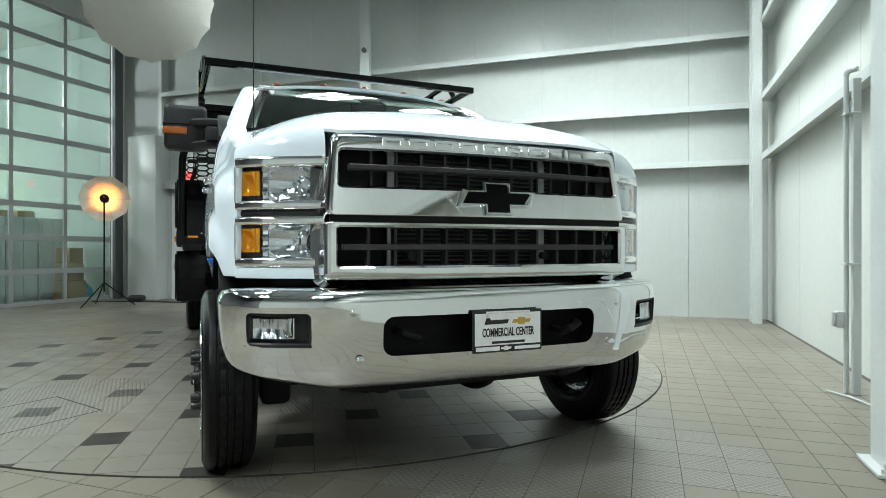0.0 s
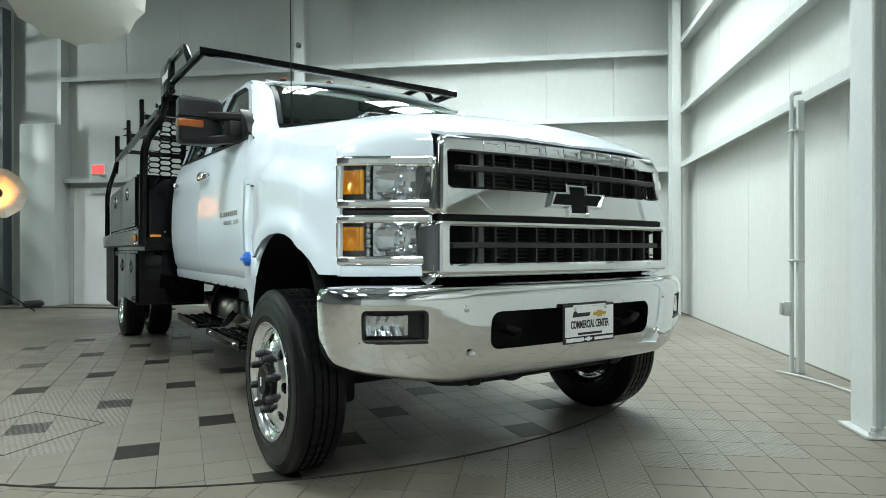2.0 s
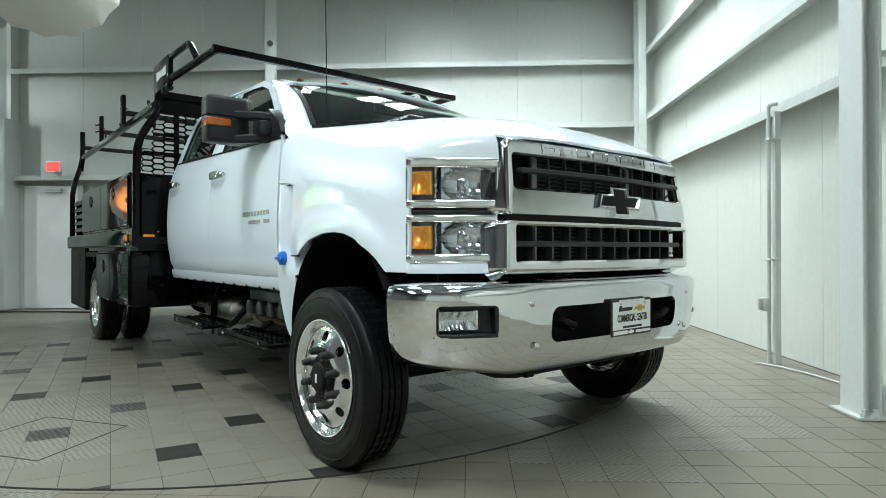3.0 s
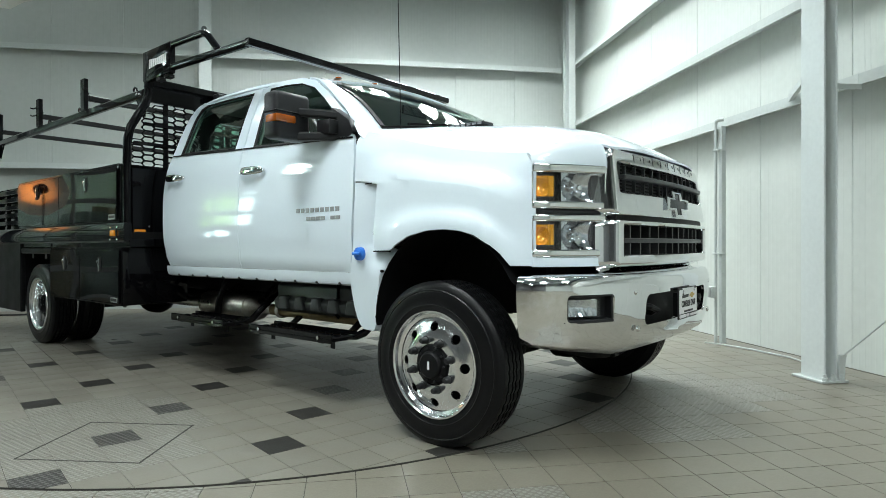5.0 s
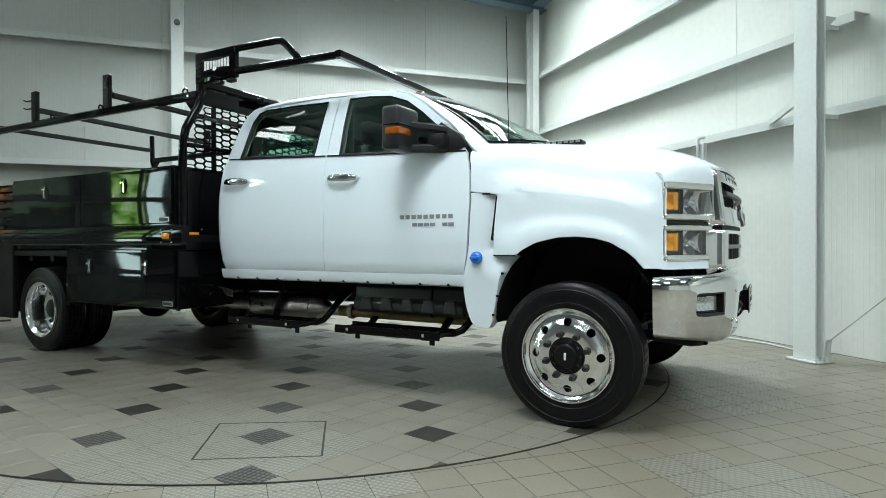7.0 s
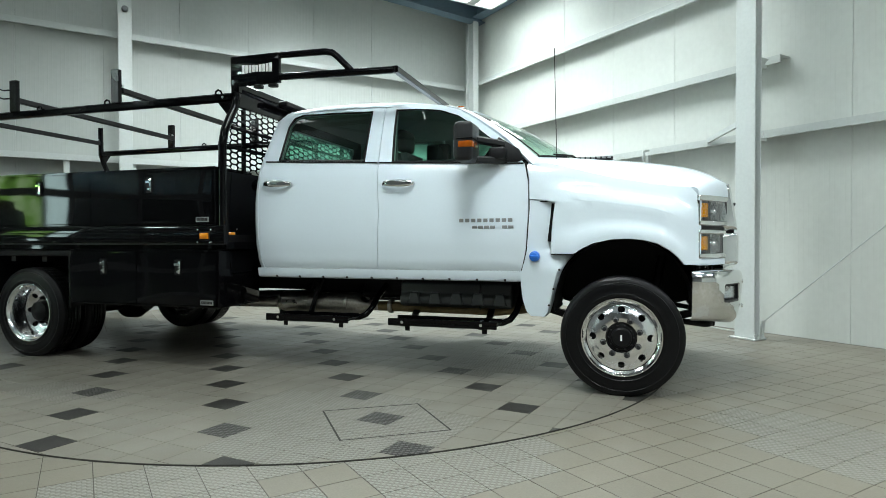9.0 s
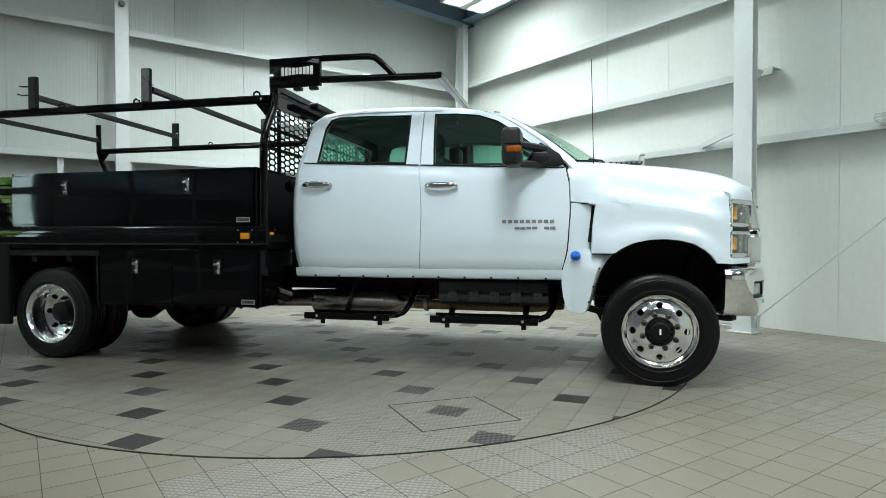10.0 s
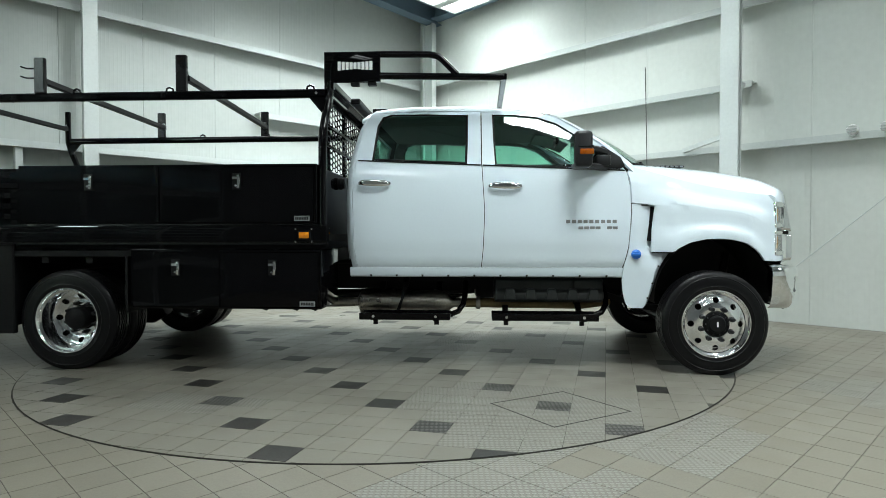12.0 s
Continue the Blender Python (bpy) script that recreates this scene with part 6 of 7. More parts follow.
for s in (-1, 1):
    mir = part("mirror", bevelled(box(bmesh.new(), -1.12, -0.985, *span(s * 1.075, s * 1.325), 1.630, 1.908), 0.030, 3), M_plastic, truck, "tall black towing mirror on twin arms", 50)
    part("mirror_base", bevelled(prism(bmesh.new(), [(-1.00, 1.660), (-0.72, 1.644), (-0.672, 1.665), (-0.71, 1.74), (-0.86, 1.835)], *span(s * 0.945, s * 1.020), "xz"), 0.008, 2), M_plastic, mir)
    for z0, z1 in ((1.80, 1.775), (1.655, 1.655)):
        pts = [(-0.82, s * 0.985, z1), (-0.89, s * 1.06, (z0 + z1) / 2), (-1.01, s * 1.15, z0)]
        part("arm", sweep(bmesh.new(), pts, rect(0.065, 0.050, 0.012)), M_plastic, mir)
    part("arm_block", bevelled(box(bmesh.new(), -0.92, -0.80, *span(s * 0.995, s * 1.09), 1.665, 1.75), 0.015, 2), M_plastic, mir)
    part("turn_lamp", bevelled(box(bmesh.new(), -1.085, -0.978, *span(s * 1.19, s * 1.330), 1.722, 1.768), 0.008, 2), M_amber_deep, mir, "amber mirror turn lamp")
    part("trim_band", bevelled(box(bmesh.new(), -1.10, -0.980, *span(s * 1.07, s * 1.329), 1.780, 1.792), 0.004, 1), M_blackm, mir)
    part("mirror_glass", box(bmesh.new(), -1.125, -1.121, *span(s * 1.10, s * 1.30), 1.66, 1.88), M_chrome, mir, "mirror glass")

# door badges as plain blocks
def badge_row(u0, u1, z0, z1, n, parent, gap=0.3, skip=()):
    w = (u1 - u0) / n
    for k in range(n):
        if k in skip:
            continue
        a = u0 + w * k
        v = side_v((z0 + z1) / 2)
        part("badge_block", box(bmesh.new(), a, a + w * (1 - gap), -v - 0.004, -v + 0.002, z0, z1, 0.0015, 1), M_badge, parent)


badge_row(-1.150, -0.735, 1.205, 1.232, 9, doors[-1, 0])
badge_row(-1.052, -0.735, 1.157, 1.179, 7, doors[-1, 0], 0.14, (4,))

# interior
for v in (-0.42, 0.42):
    st = part("front_seat", box(bmesh.new(), -1.72, -1.20, v - 0.25, v + 0.25, 1.05, 1.25, 0.05, 3), M_seat, truck, "dark cloth front seat", 60)
    part("seat_back", sweep(bmesh.new(), [(-1.66, v, 1.18), (-1.74, v, 1.50), (-1.80, v, 1.80)], rect(0.50, 0.14, 0.04), up=(1, 0, 0)), M_seat, st)
    part("headrest", box(bmesh.new(), -1.88, -1.77, v - 0.13, v + 0.13, 1.84, 2.03, 0.04, 3), M_seat, st)
bench = part("rear_bench", box(bmesh.new(), -2.75, -2.25, -0.75, 0.75, 1.05, 1.25, 0.05, 3), M_seat, truck, "dark cloth rear bench", 60)
part("bench_back", box(bmesh.new(), -2.86, -2.72, -0.75, 0.75, 1.15, 1.70, 0.05, 3), M_seat, bench)
dash = part("dashboard", bevelled(prism(bmesh.new(), [(-0.62, 1.0), (-0.45, 1.66), (-0.62, 1.69), (-0.86, 1.66), (-0.95, 1.52), (-0.92, 1.2), (-0.85, 1.0)], -0.90, 0.90, "xz"), 0.03, 2), M_dash, truck, "dark dashboard", 50)
part("steering_wheel", sweep(bmesh.new(), [(-1.02 + 0.07 * math.sin(a), 0.42 + 0.19 * math.cos(a), 1.55 + 0.17 * math.sin(a)) for a in [2 * math.pi * k / 24 for k in range(24)]], circle(0.015, 8), closed=True), M_blackm, dash)
part("headliner", box(bmesh.new(), -2.80, -1.30, -0.74, 0.74, 2.13, 2.16, 0.01, 1), M_liner, truck, "grey cloth headliner")
for s in (-1, 1):
    visor = prism(bmesh.new(), [(-1.30, 2.125), (-1.19, 2.118), (-0.965, 2.020), (-0.975, 2.008), (-1.20, 2.098), (-1.30, 2.105)], min(s * 0.09, s * 0.69), max(s * 0.09, s * 0.69), "xz")
    part("sun_visor", bevelled(visor, 0.005, 1), M_dash, truck, "grey sun visor")
    part("pillar_trim", sweep(bmesh.new(), [(-0.66, s * 0.865, 1.66), (-0.90, s * 0.815, 1.83), (-1.20, s * 0.735, 2.05), (-1.32, s * 0.72, 2.10)], rect(0.07, 0.03, 0.008)), M_dash, truck, "grey inner pillar trim")
part("headliner", prism(bmesh.new(), [(-1.305, 2.148), (-1.305, 2.130), (-1.105, 2.072), (-1.10, 2.085)], -0.72, 0.72, "xz"), M_liner, truck, "grey cloth headliner over the visors")
part("inside_mirror", box(bmesh.new(), -1.12, -1.09, -0.13, 0.13, 1.98, 2.05, 0.01, 2), M_blackm, truck)
for s in (-1, 1):
    part("belt_pillar", box(bmesh.new(), -1.93, -1.76, min(s * 0.74, s * 0.80), max(s * 0.74, s * 0.80), 1.0, 2.10, 0.02, 1), M_seat, truck, "dark inner door pillar")

# chassis, axles, driveline
fr = part("chassis", box(bmesh.new(), -6.80, 0.62, -0.47, -0.40, 0.62, 0.85), M_blackm, truck, "black ladder chassis and running gear")
part("rail", box(bmesh.new(), -6.80, 0.62, 0.40, 0.47, 0.62, 0.85), M_blackm, fr)
for u in (0.45, -1.0, -2.2, -3.2, -4.4, -6.0):
    part("crossmember", box(bmesh.new(), u, u + 0.10, -0.40, 0.40, 0.62, 0.80, 0.01, 1), M_blackm, fr)
part("front_axle", cyl(bmesh.new(), (0, -0.86, 0.40), (0, 0.86, 0.40), 0.06, 18), M_blackm, fr)
part("front_differential", lathe(bmesh.new(), [(0.0, 0.19), (0.10, 0.17), (0.17, 0.05), (0.17, -0.05), (0.10, -0.13), (0.05, -0.2)], (0.0, 0.30, 0.41), "x", 24), M_blackm, fr)
part("rear_axle", cyl(bmesh.new(), (RAX, -0.75, 0.40), (RAX, 0.75, 0.40), 0.08, 18), M_blackm, fr)
part("rear_differential", lathe(bmesh.new(), [(0.0, 0.22), (0.12, 0.2), (0.21, 0.05), (0.21, -0.05), (0.10, -0.2), (0.05, -0.25)], (RAX, 0.0, 0.42), "x", 24), M_blackm, fr)
part("tie_rod", cyl(bmesh.new(), (-0.20, -0.80, 0.37), (-0.20, 0.80, 0.37), 0.02, 12), M_blackm, fr)
part("drag_link", cyl(bmesh.new(), (0.22, -0.45, 0.50), (0.16, 0.70, 0.42), 0.018, 12), M_blackm, fr)
for s in (-1, 1):
    part("shock_absorber", cyl(bmesh.new(), (0.20, s * 0.62, 0.42), (0.30, s * 0.56, 0.95), 0.035, 14), M_blackm, fr)
    part("leaf_spring", sweep(bmesh.new(), [(0.62, s * 0.55, 0.56), (0.3, s * 0.55, 0.47), (0.0, s * 0.55, 0.45), (-0.4, s * 0.55, 0.48), (-0.8, s * 0.55, 0.60)], rect(0.07, 0.05)), M_blackm, fr)
    part("knuckle", box(bmesh.new(), -0.10, 0.10, min(s * 0.72, s * 0.86), max(s * 0.72, s * 0.86), 0.27, 0.53, 0.03, 2), M_blackm, fr)
    part("rear_spring", sweep(bmesh.new(), [(RAX + 0.75, s * 0.50, 0.66), (RAX + 0.3, s * 0.50, 0.52), (RAX, s * 0.50, 0.49), (RAX - 0.35, s * 0.50, 0.53), (RAX - 0.75, s * 0.50, 0.68)], rect(0.07, 0.09)), M_blackm, fr)
part("stabilizer_bar", sweep(bmesh.new(), [(0.10, -0.62, 0.50), (0.45, -0.62, 0.47), (0.60, -0.58, 0.45), (0.64, -0.50, 0.445), (0.64, 0.50, 0.445), (0.60, 0.58, 0.45), (0.45, 0.62, 0.47), (0.10, 0.62, 0.50)], circle(0.022, 12)), M_blackm, fr, "", 60)
for v in (-0.44, 0.44):
    part("bar_clamp", box(bmesh.new(), 0.60, 0.68, v - 0.03, v + 0.03, 0.425, 0.54, 0.006, 1), M_blackm, fr)
part("steering_bracket", box(bmesh.new(), 0.55, 0.68, -0.40, 0.40, 0.50, 0.58, 0.02, 1), M_blackm, fr)
part("prop_shaft", cyl(bmesh.new(), (-1.8, 0, 0.58), (RAX + 0.2, 0, 0.45), 0.045, 16), M_blackm, fr)
part("gearbox", box(bmesh.new(), -1.9, -0.5, -0.25, 0.25, 0.50, 0.85, 0.06, 2), M_blackm, fr)
part("hose", sweep(bmesh.new(), [(0.68, 0.55, 0.885), (0.66, 0.64, 0.89), (0.62, 0.72, 0.885), (0.58, 0.80, 0.89), (0.54, 0.86, 0.885)], circle(0.011, 8)), M_cable, fr)
part("valance", box(bmesh.new(), 0.50, 0.54, -0.86, 0.86, 0.80, 0.92, 0.01, 1), M_blackm, fr)

# exhaust, tank, steps on both sides
ex = part("exhaust", lathe(bmesh.new(), [(0.03, -2.98), (0.04, -2.93), (0.10, -2.90), (0.105, -2.86), (0.105, -2.20), (0.09, -2.14), (0.045, -2.08), (0.04, -1.95)], (0, -0.66, 0.515), "x", 24), M_steelraw, truck, "heat-stained exhaust canister and pipe", 40)
part("pipe", sweep(bmesh.new(), [(-1.97, -0.66, 0.515), (-1.6, -0.64, 0.51), (-0.95, -0.60, 0.50), (-0.7, -0.5, 0.52)], circle(0.042, 14)), M_brass, ex)
part("tail_pipe", sweep(bmesh.new(), [(-2.95, -0.66, 0.515), (-3.4, -0.62, 0.50), (-4.2, -0.58, 0.50)], circle(0.042, 14)), M_steelraw, ex)
for u in (-2.62, -2.24, -1.86):
    part("band", lathe(bmesh.new(), [(0.108, u - 0.014), (0.111, u - 0.012), (0.111, u + 0.012), (0.108, u + 0.014)], (0, -0.66, 0.515), "x", 24, caps=False) if u < -2.1 else lathe(bmesh.new(), [(0.05, u - 0.02), (0.058, u - 0.015), (0.058, u + 0.015), (0.05, u + 0.02)], (0, -0.66, 0.515), "x", 20, caps=False), M_steelraw, ex)
part("strap", sweep(bmesh.new(), [(-2.56, -0.78, 0.44), (-2.52, -0.79, 0.55), (-2.48, -0.77, 0.70), (-2.48, -0.70, 0.80)], rect(0.05, 0.02)), M_blackm, ex)
for s in (-1, 1):
    bm = prism(bmesh.new(), [(s * 0.50, 0.535), (s * 0.78, 0.535), (s * 0.825, 0.560), (s * 0.835, 0.615), (s * 0.80, 0.650), (s * 0.80, 0.725), (s * 0.77, 0.745), (s * 0.50, 0.745)], -1.72, -0.80, "yz")
    tank = part("fuel_tank", bevelled(bm, 0.014, 2), M_tank, truck, "dark ribbed plastic tank under the cab", 50)
    for k in range(5):
        u = -1.64 + 0.175 * k
        bm = prism(bmesh.new(), [(u, 0.56), (u + 0.105, 0.56), (u + 0.085, 0.655), (u + 0.02, 0.655)], min(s * 0.80, s * 0.858), max(s * 0.80, s * 0.858), "xz")
        part("rib", bevelled(bm, 0.012, 3), M_tank, tank, "", 50)
    part("tank_strap", sweep(bmesh.new(), [(-1.05, s * 0.80, 0.535), (-1.05, s * 0.84, 0.58), (-1.05, s * 0.81, 0.655), (-1.05, s * 0.803, 0.745)], rect(0.03, 0.006), up=(1, 0, 0)), M_blackm, tank)
    for u0, u1 in ((-2.85, -2.09), (-1.745, -0.875)):
        step = part("step", box(bmesh.new(), u0, u1, min(s * 0.80, s * 1.02), max(s * 0.80, s * 1.02), 0.425, 0.435), M_blackm, truck, "black punched-metal side step")
        for a, b in ((1.005, 1.02), (0.80, 0.815)):
            part("edge", box(bmesh.new(), u0, u1, min(s * a, s * b), max(s * a, s * b), 0.405, 0.462, 0.004, 1), M_black, step)
        for k in range(int((u1 - u0) / 0.075)):
            for r in range(3):
                u = u0 + 0.045 + 0.075 * k
                v = s * (0.845 + 0.063 * r)
                part("tread_stud", lathe(bmesh.new(), [(0.024, 0.435), (0.022, 0.446), (0.012, 0.446), (0.010, 0.437)], (u, v, 0), "z", 8, caps=False), M_black, step)
        part("hanger_tube", sweep(bmesh.new(), [(u1 - 0.10, s * 0.815, 0.425), (u1 + 0.0, s * 0.815, 0.43), (u1 + 0.06, s * 0.80, 0.455), (u1 + 0.10, s * 0.77, 0.51), (u1 + 0.115, s * 0.70, 0.58), (u1 + 0.115, s * 0.50, 0.68)], circle(0.024, 12)), M_black, step, "", 60)
        for u in (u0 + 0.12, u1 - 0.12):
            part("bracket", sweep(bmesh.new(), [(u, s * 1.0, 0.408), (u, s * 0.80, 0.404), (u, s * 0.62, 0.52), (u, s * 0.47, 0.68)], rect(0.05, 0.02)), M_blackm, step)
            part("foot", box(bmesh.new(), u - 0.02, u + 0.02, min(s * 0.90, s * 0.905), max(s * 0.90, s * 0.905), 0.352, 0.41), M_blackm, step)
            part("bolt", cyl(bmesh.new(), (u, s * 1.02, 0.435), (u, s * 1.027, 0.435), 0.012, 8), M_alu, step)

# ---- contractor body: bed, boxes, head rack and ladder rack ----
BW = 1.30
bed = part("flatbed", box(bmesh.new(), -6.88, -3.06, -1.25, 1.25, 1.00, 1.06), M_black, truck, "black steel flatbed with side rails")
REAR_END = -6.88
for s in (-1, 1):
    bm = prism(bmesh.new(), [(s * 1.24, 1.052), (s * 1.30, 1.052), (s * 1.302, 1.065), (s * 1.302, 1.178), (s * 1.296, 1.192), (s * 1.24, 1.192)], REAR_END, -3.045, "yz")
    part("side_rail", bm, M_black, bed, "glossy black side rail")
    part("rub_strip", box(bmesh.new(), REAR_END, -3.045, min(s * 1.26, s * 1.298), max(s * 1.26, s * 1.298), 1.036, 1.05), M_blackm, bed)
part("rear_rail", box(bmesh.new(), REAR_END - 0.05, REAR_END, -1.30, 1.30, 1.05, 1.19, 0.006, 1), M_black, bed)
part("deck", box(bmesh.new(), REAR_END, -3.06, -1.24, 1.24, 1.06, 1.12), M_blackm, bed)
for k in range(10):
    u = -6.6 + 0.38 * k
    part("bed_beam", box(bmesh.new(), u, u + 0.06, -1.22, 1.22, 0.88, 1.0), M_blackm, bed)


def latch(parent, u, v, z, s):
    y0 = s * v
    part("latch", box(bmesh.new(), u - 0.036, u + 0.036, min(y0, y0 + s * 0.006), max(y0, y0 + s * 0.006), z - 0.066, z + 0.066, 0.003, 1), M_blackm, parent, "black paddle latch with chrome handle")
    bm = sweep(bmesh.new(), [(u + 0.016, y0 + s * 0.012, z + 0.050), (u + 0.022, y0 + s * 0.020, z + 0.0), (u + 0.014, y0 + s * 0.012, z - 0.052)], rect(0.008, 0.021, 0.002), up=(1, 0, 0))
    part("latch_handle", bm, M_chrome, parent)
    part("latch_cylinder", cyl(bmesh.new(), (u - 0.020, y0 + s * 0.005, z + 0.026), (u - 0.020, y0 + s * 0.018, z + 0.026), 0.011, 12), M_chrome, parent)
    part("latch_bar", box(bmesh.new(), u - 0.026, u + 0.016, min(y0 + s * 0.008, y0 + s * 0.014), max(y0 + s * 0.008, y0 + s * 0.014), z + 0.016, z + 0.036), M_chrome, parent)
    part("latch_key", cyl(bmesh.new(), (u - 0.004, y0 + s * 0.005, z - 0.034), (u - 0.004, y0 + s * 0.013, z - 0.034), 0.009, 10), M_chrome, parent)


def maker_plate(parent, u, z, s, v, w=0.125, h=0.042):
    y0 = s * v
    part("maker_plate", box(bmesh.new(), u - w / 2, u + w / 2, min(y0, y0 + s * 0.004), max(y0, y0 + s * 0.004), z - h / 2, z + h / 2, 0.001, 1), M_badge, parent, "small silver maker's plate")
    for k in range(8):
        a = u - w / 2 + 0.010 + (w - 0.02) / 8 * k
        part("print_bar", box(bmesh.new(), a, a + 0.010, min(y0 + s * 0.004, y0 + s * 0.0055), max(y0 + s * 0.004, y0 + s * 0.0055), z - h * 0.27, z + h * 0.27), M_ink, parent)


def tool_box(s, u0, u1, z0, z1, splits, lat_u, lat_z, label, depth=0.50):
    y0, y1 = s * (BW - depth), s * (BW - 0.006)
    b = part("tool_box", box(bmesh.new(), u0, u1, min(y0, y1), max(y0, y1), z0, z1, 0.008, 2), M_black, truck, label)
    # raised rim round the openings
    for a, c, e, f in ((u0, u1, z1 - 0.022, z1), (u0, u1, z0, z0 + 0.016), (u0, u0 + 0.014, z0, z1), (u1 - 0.014, u1, z0, z1)):
        yy0, yy1 = s * (BW - 0.007), s * (BW + 0.002)
        part("rim", box(bmesh.new(), a, c, min(yy0, yy1), max(yy0, yy1), e, f, 0.003, 1), M_black, b)
    edges = [u0 + 0.018] + splits + [u1 - 0.018]
    for i, (a, c) in enumerate(zip(edges, edges[1:])):
        g = 0.006
        # skins are slightly dished so that reflections wander
        bm = bmesh.new()
        def f(p, q, a=a, c=c):
            w = 0.0024 * math.sin(math.pi * p) * math.sin(math.pi * q) * (1 if i % 2 else -0.6)
            return (a + g + (c - a - 2 * g) * p, s * (BW + 0.004 + w), z0 + 0.02 + (z1 - z0 - 0.046) * q)
        grid(bm, f, 10, 8)
        d = part("lid", thicken(bm, -0.012 * s * s), M_black, b, "glossy black box door", 40)
        latch(d, lat_u[i], BW + 0.0125, lat_z, s)
    return b


for s in (-1, 1):
    ub = tool_box(s, -5.585, -3.125, 1.196, 1.672, [-4.398], [-4.985, -3.765], 1.535, "long black tool box on the bed side")
    lb = tool_box(s, -4.648, -3.092, 0.522, 0.995, [-3.908], [-4.267, -3.48], 0.85, "black under-bed tool box", 0.55)
    if s == -1:
        maker_plate(ub, -3.24, 1.242, s, BW + 0.0125)
        maker_plate(lb, -3.20, 0.567, s, BW + 0.0125)
    for k, u in enumerate((-4.2, -4.0, -3.6, -3.35, -3.2)):
        part("drain_lip", prism(bmesh.new(), [(u, 0.522), (u + 0.07, 0.522), (u + 0.05, 0.505)], s * 1.24, s * 1.26, "xz"), M_blackm, lb)
    # marker lamps
    for u, rear in ((-3.226, False),):
        ml = part("marker_lamp", box(bmesh.new(), u - 0.052, u + 0.052, min(s * 1.30, s * 1.306), max(s * 1.30, s * 1.306), 1.072, 1.145, 0.003, 1), M_blackm, bed, "amber side marker lamp")
        part("marker_lens", box(bmesh.new(), u - 0.04, u + 0.04, min(s * 1.306, s * 1.322), max(s * 1.306, s * 1.322), 1.084, 1.134, 0.006, 2), M_amber_mid, bed)
        for du, dz in ((-0.07, 0.05), (-0.07, -0.05), (0.06, 0.05), (0.06, -0.05)):
            part("rivet", lathe(bmesh.new(), [(0.009, 0.0), (0.007, 0.005), (0.0, 0.006)], (u + du, s * 1.302, 1.108 + dz), "y", 10, s), M_alu, bed)
    part("mud_panel", box(bmesh.new(), REAR_END + 0.05, -5.665, min(s * 1.22, s * 1.27), max(s * 1.22, s * 1.27), 0.30, 1.04, 0.01, 1), M_blackm, bed, "black panel behind the rear wheel")
    part("wheel_well", box(bmesh.new(), -5.70, -4.66, min(s * 0.60, s * 1.26), max(s * 0.60, s * 1.26), 0.93, 0.99, 0.01, 1), M_blackm, bed)
    part("wheel_well_side", box(bmesh.new(), -5.70, -4.66, min(s * 0.56, s * 0.60), max(s * 0.56, s * 0.60), 0.46, 0.95, 0.01, 1), M_blackm, bed)
    part("rear_flap", box(bmesh.new(), -5.72, -5.70, min(s * 0.56, s * 1.26), max(s * 0.56, s * 1.26), 0.36, 0.95), M_blackm, bed)
    part("inner_flap", box(bmesh.new(), -4.72, -4.70, min(s * 0.70, s * 1.26), max(s * 0.70, s * 1.26), 0.48, 0.95), M_blackm, bed)

# rear stake section behind the boxes
for s in (-1, 1):
    for k in range(5):
        z = 1.24 + 0.085 * k
        part("stake_slat", box(bmesh.new(), REAR_END + 0.03, -5.62, min(s * 1.22, s * 1.26), max(s * 1.22, s * 1.26), z, z + 0.05, 0.004, 1), M_black, bed, "black stake-side slat")
    part("stake_back", box(bmesh.new(), REAR_END + 0.03, -5.60, min(s * 1.19, s * 1.20), max(s * 1.19, s * 1.20), 1.19, 1.66), M_black, bed)
    for u in (-6.75, -6.35):
        part("stake_post", box(bmesh.new(), u, u + 0.06, min(s * 1.17, s * 1.22), max(s * 1.17, s * 1.22), 1.19, 1.66, 0.005, 1), M_black, bed)

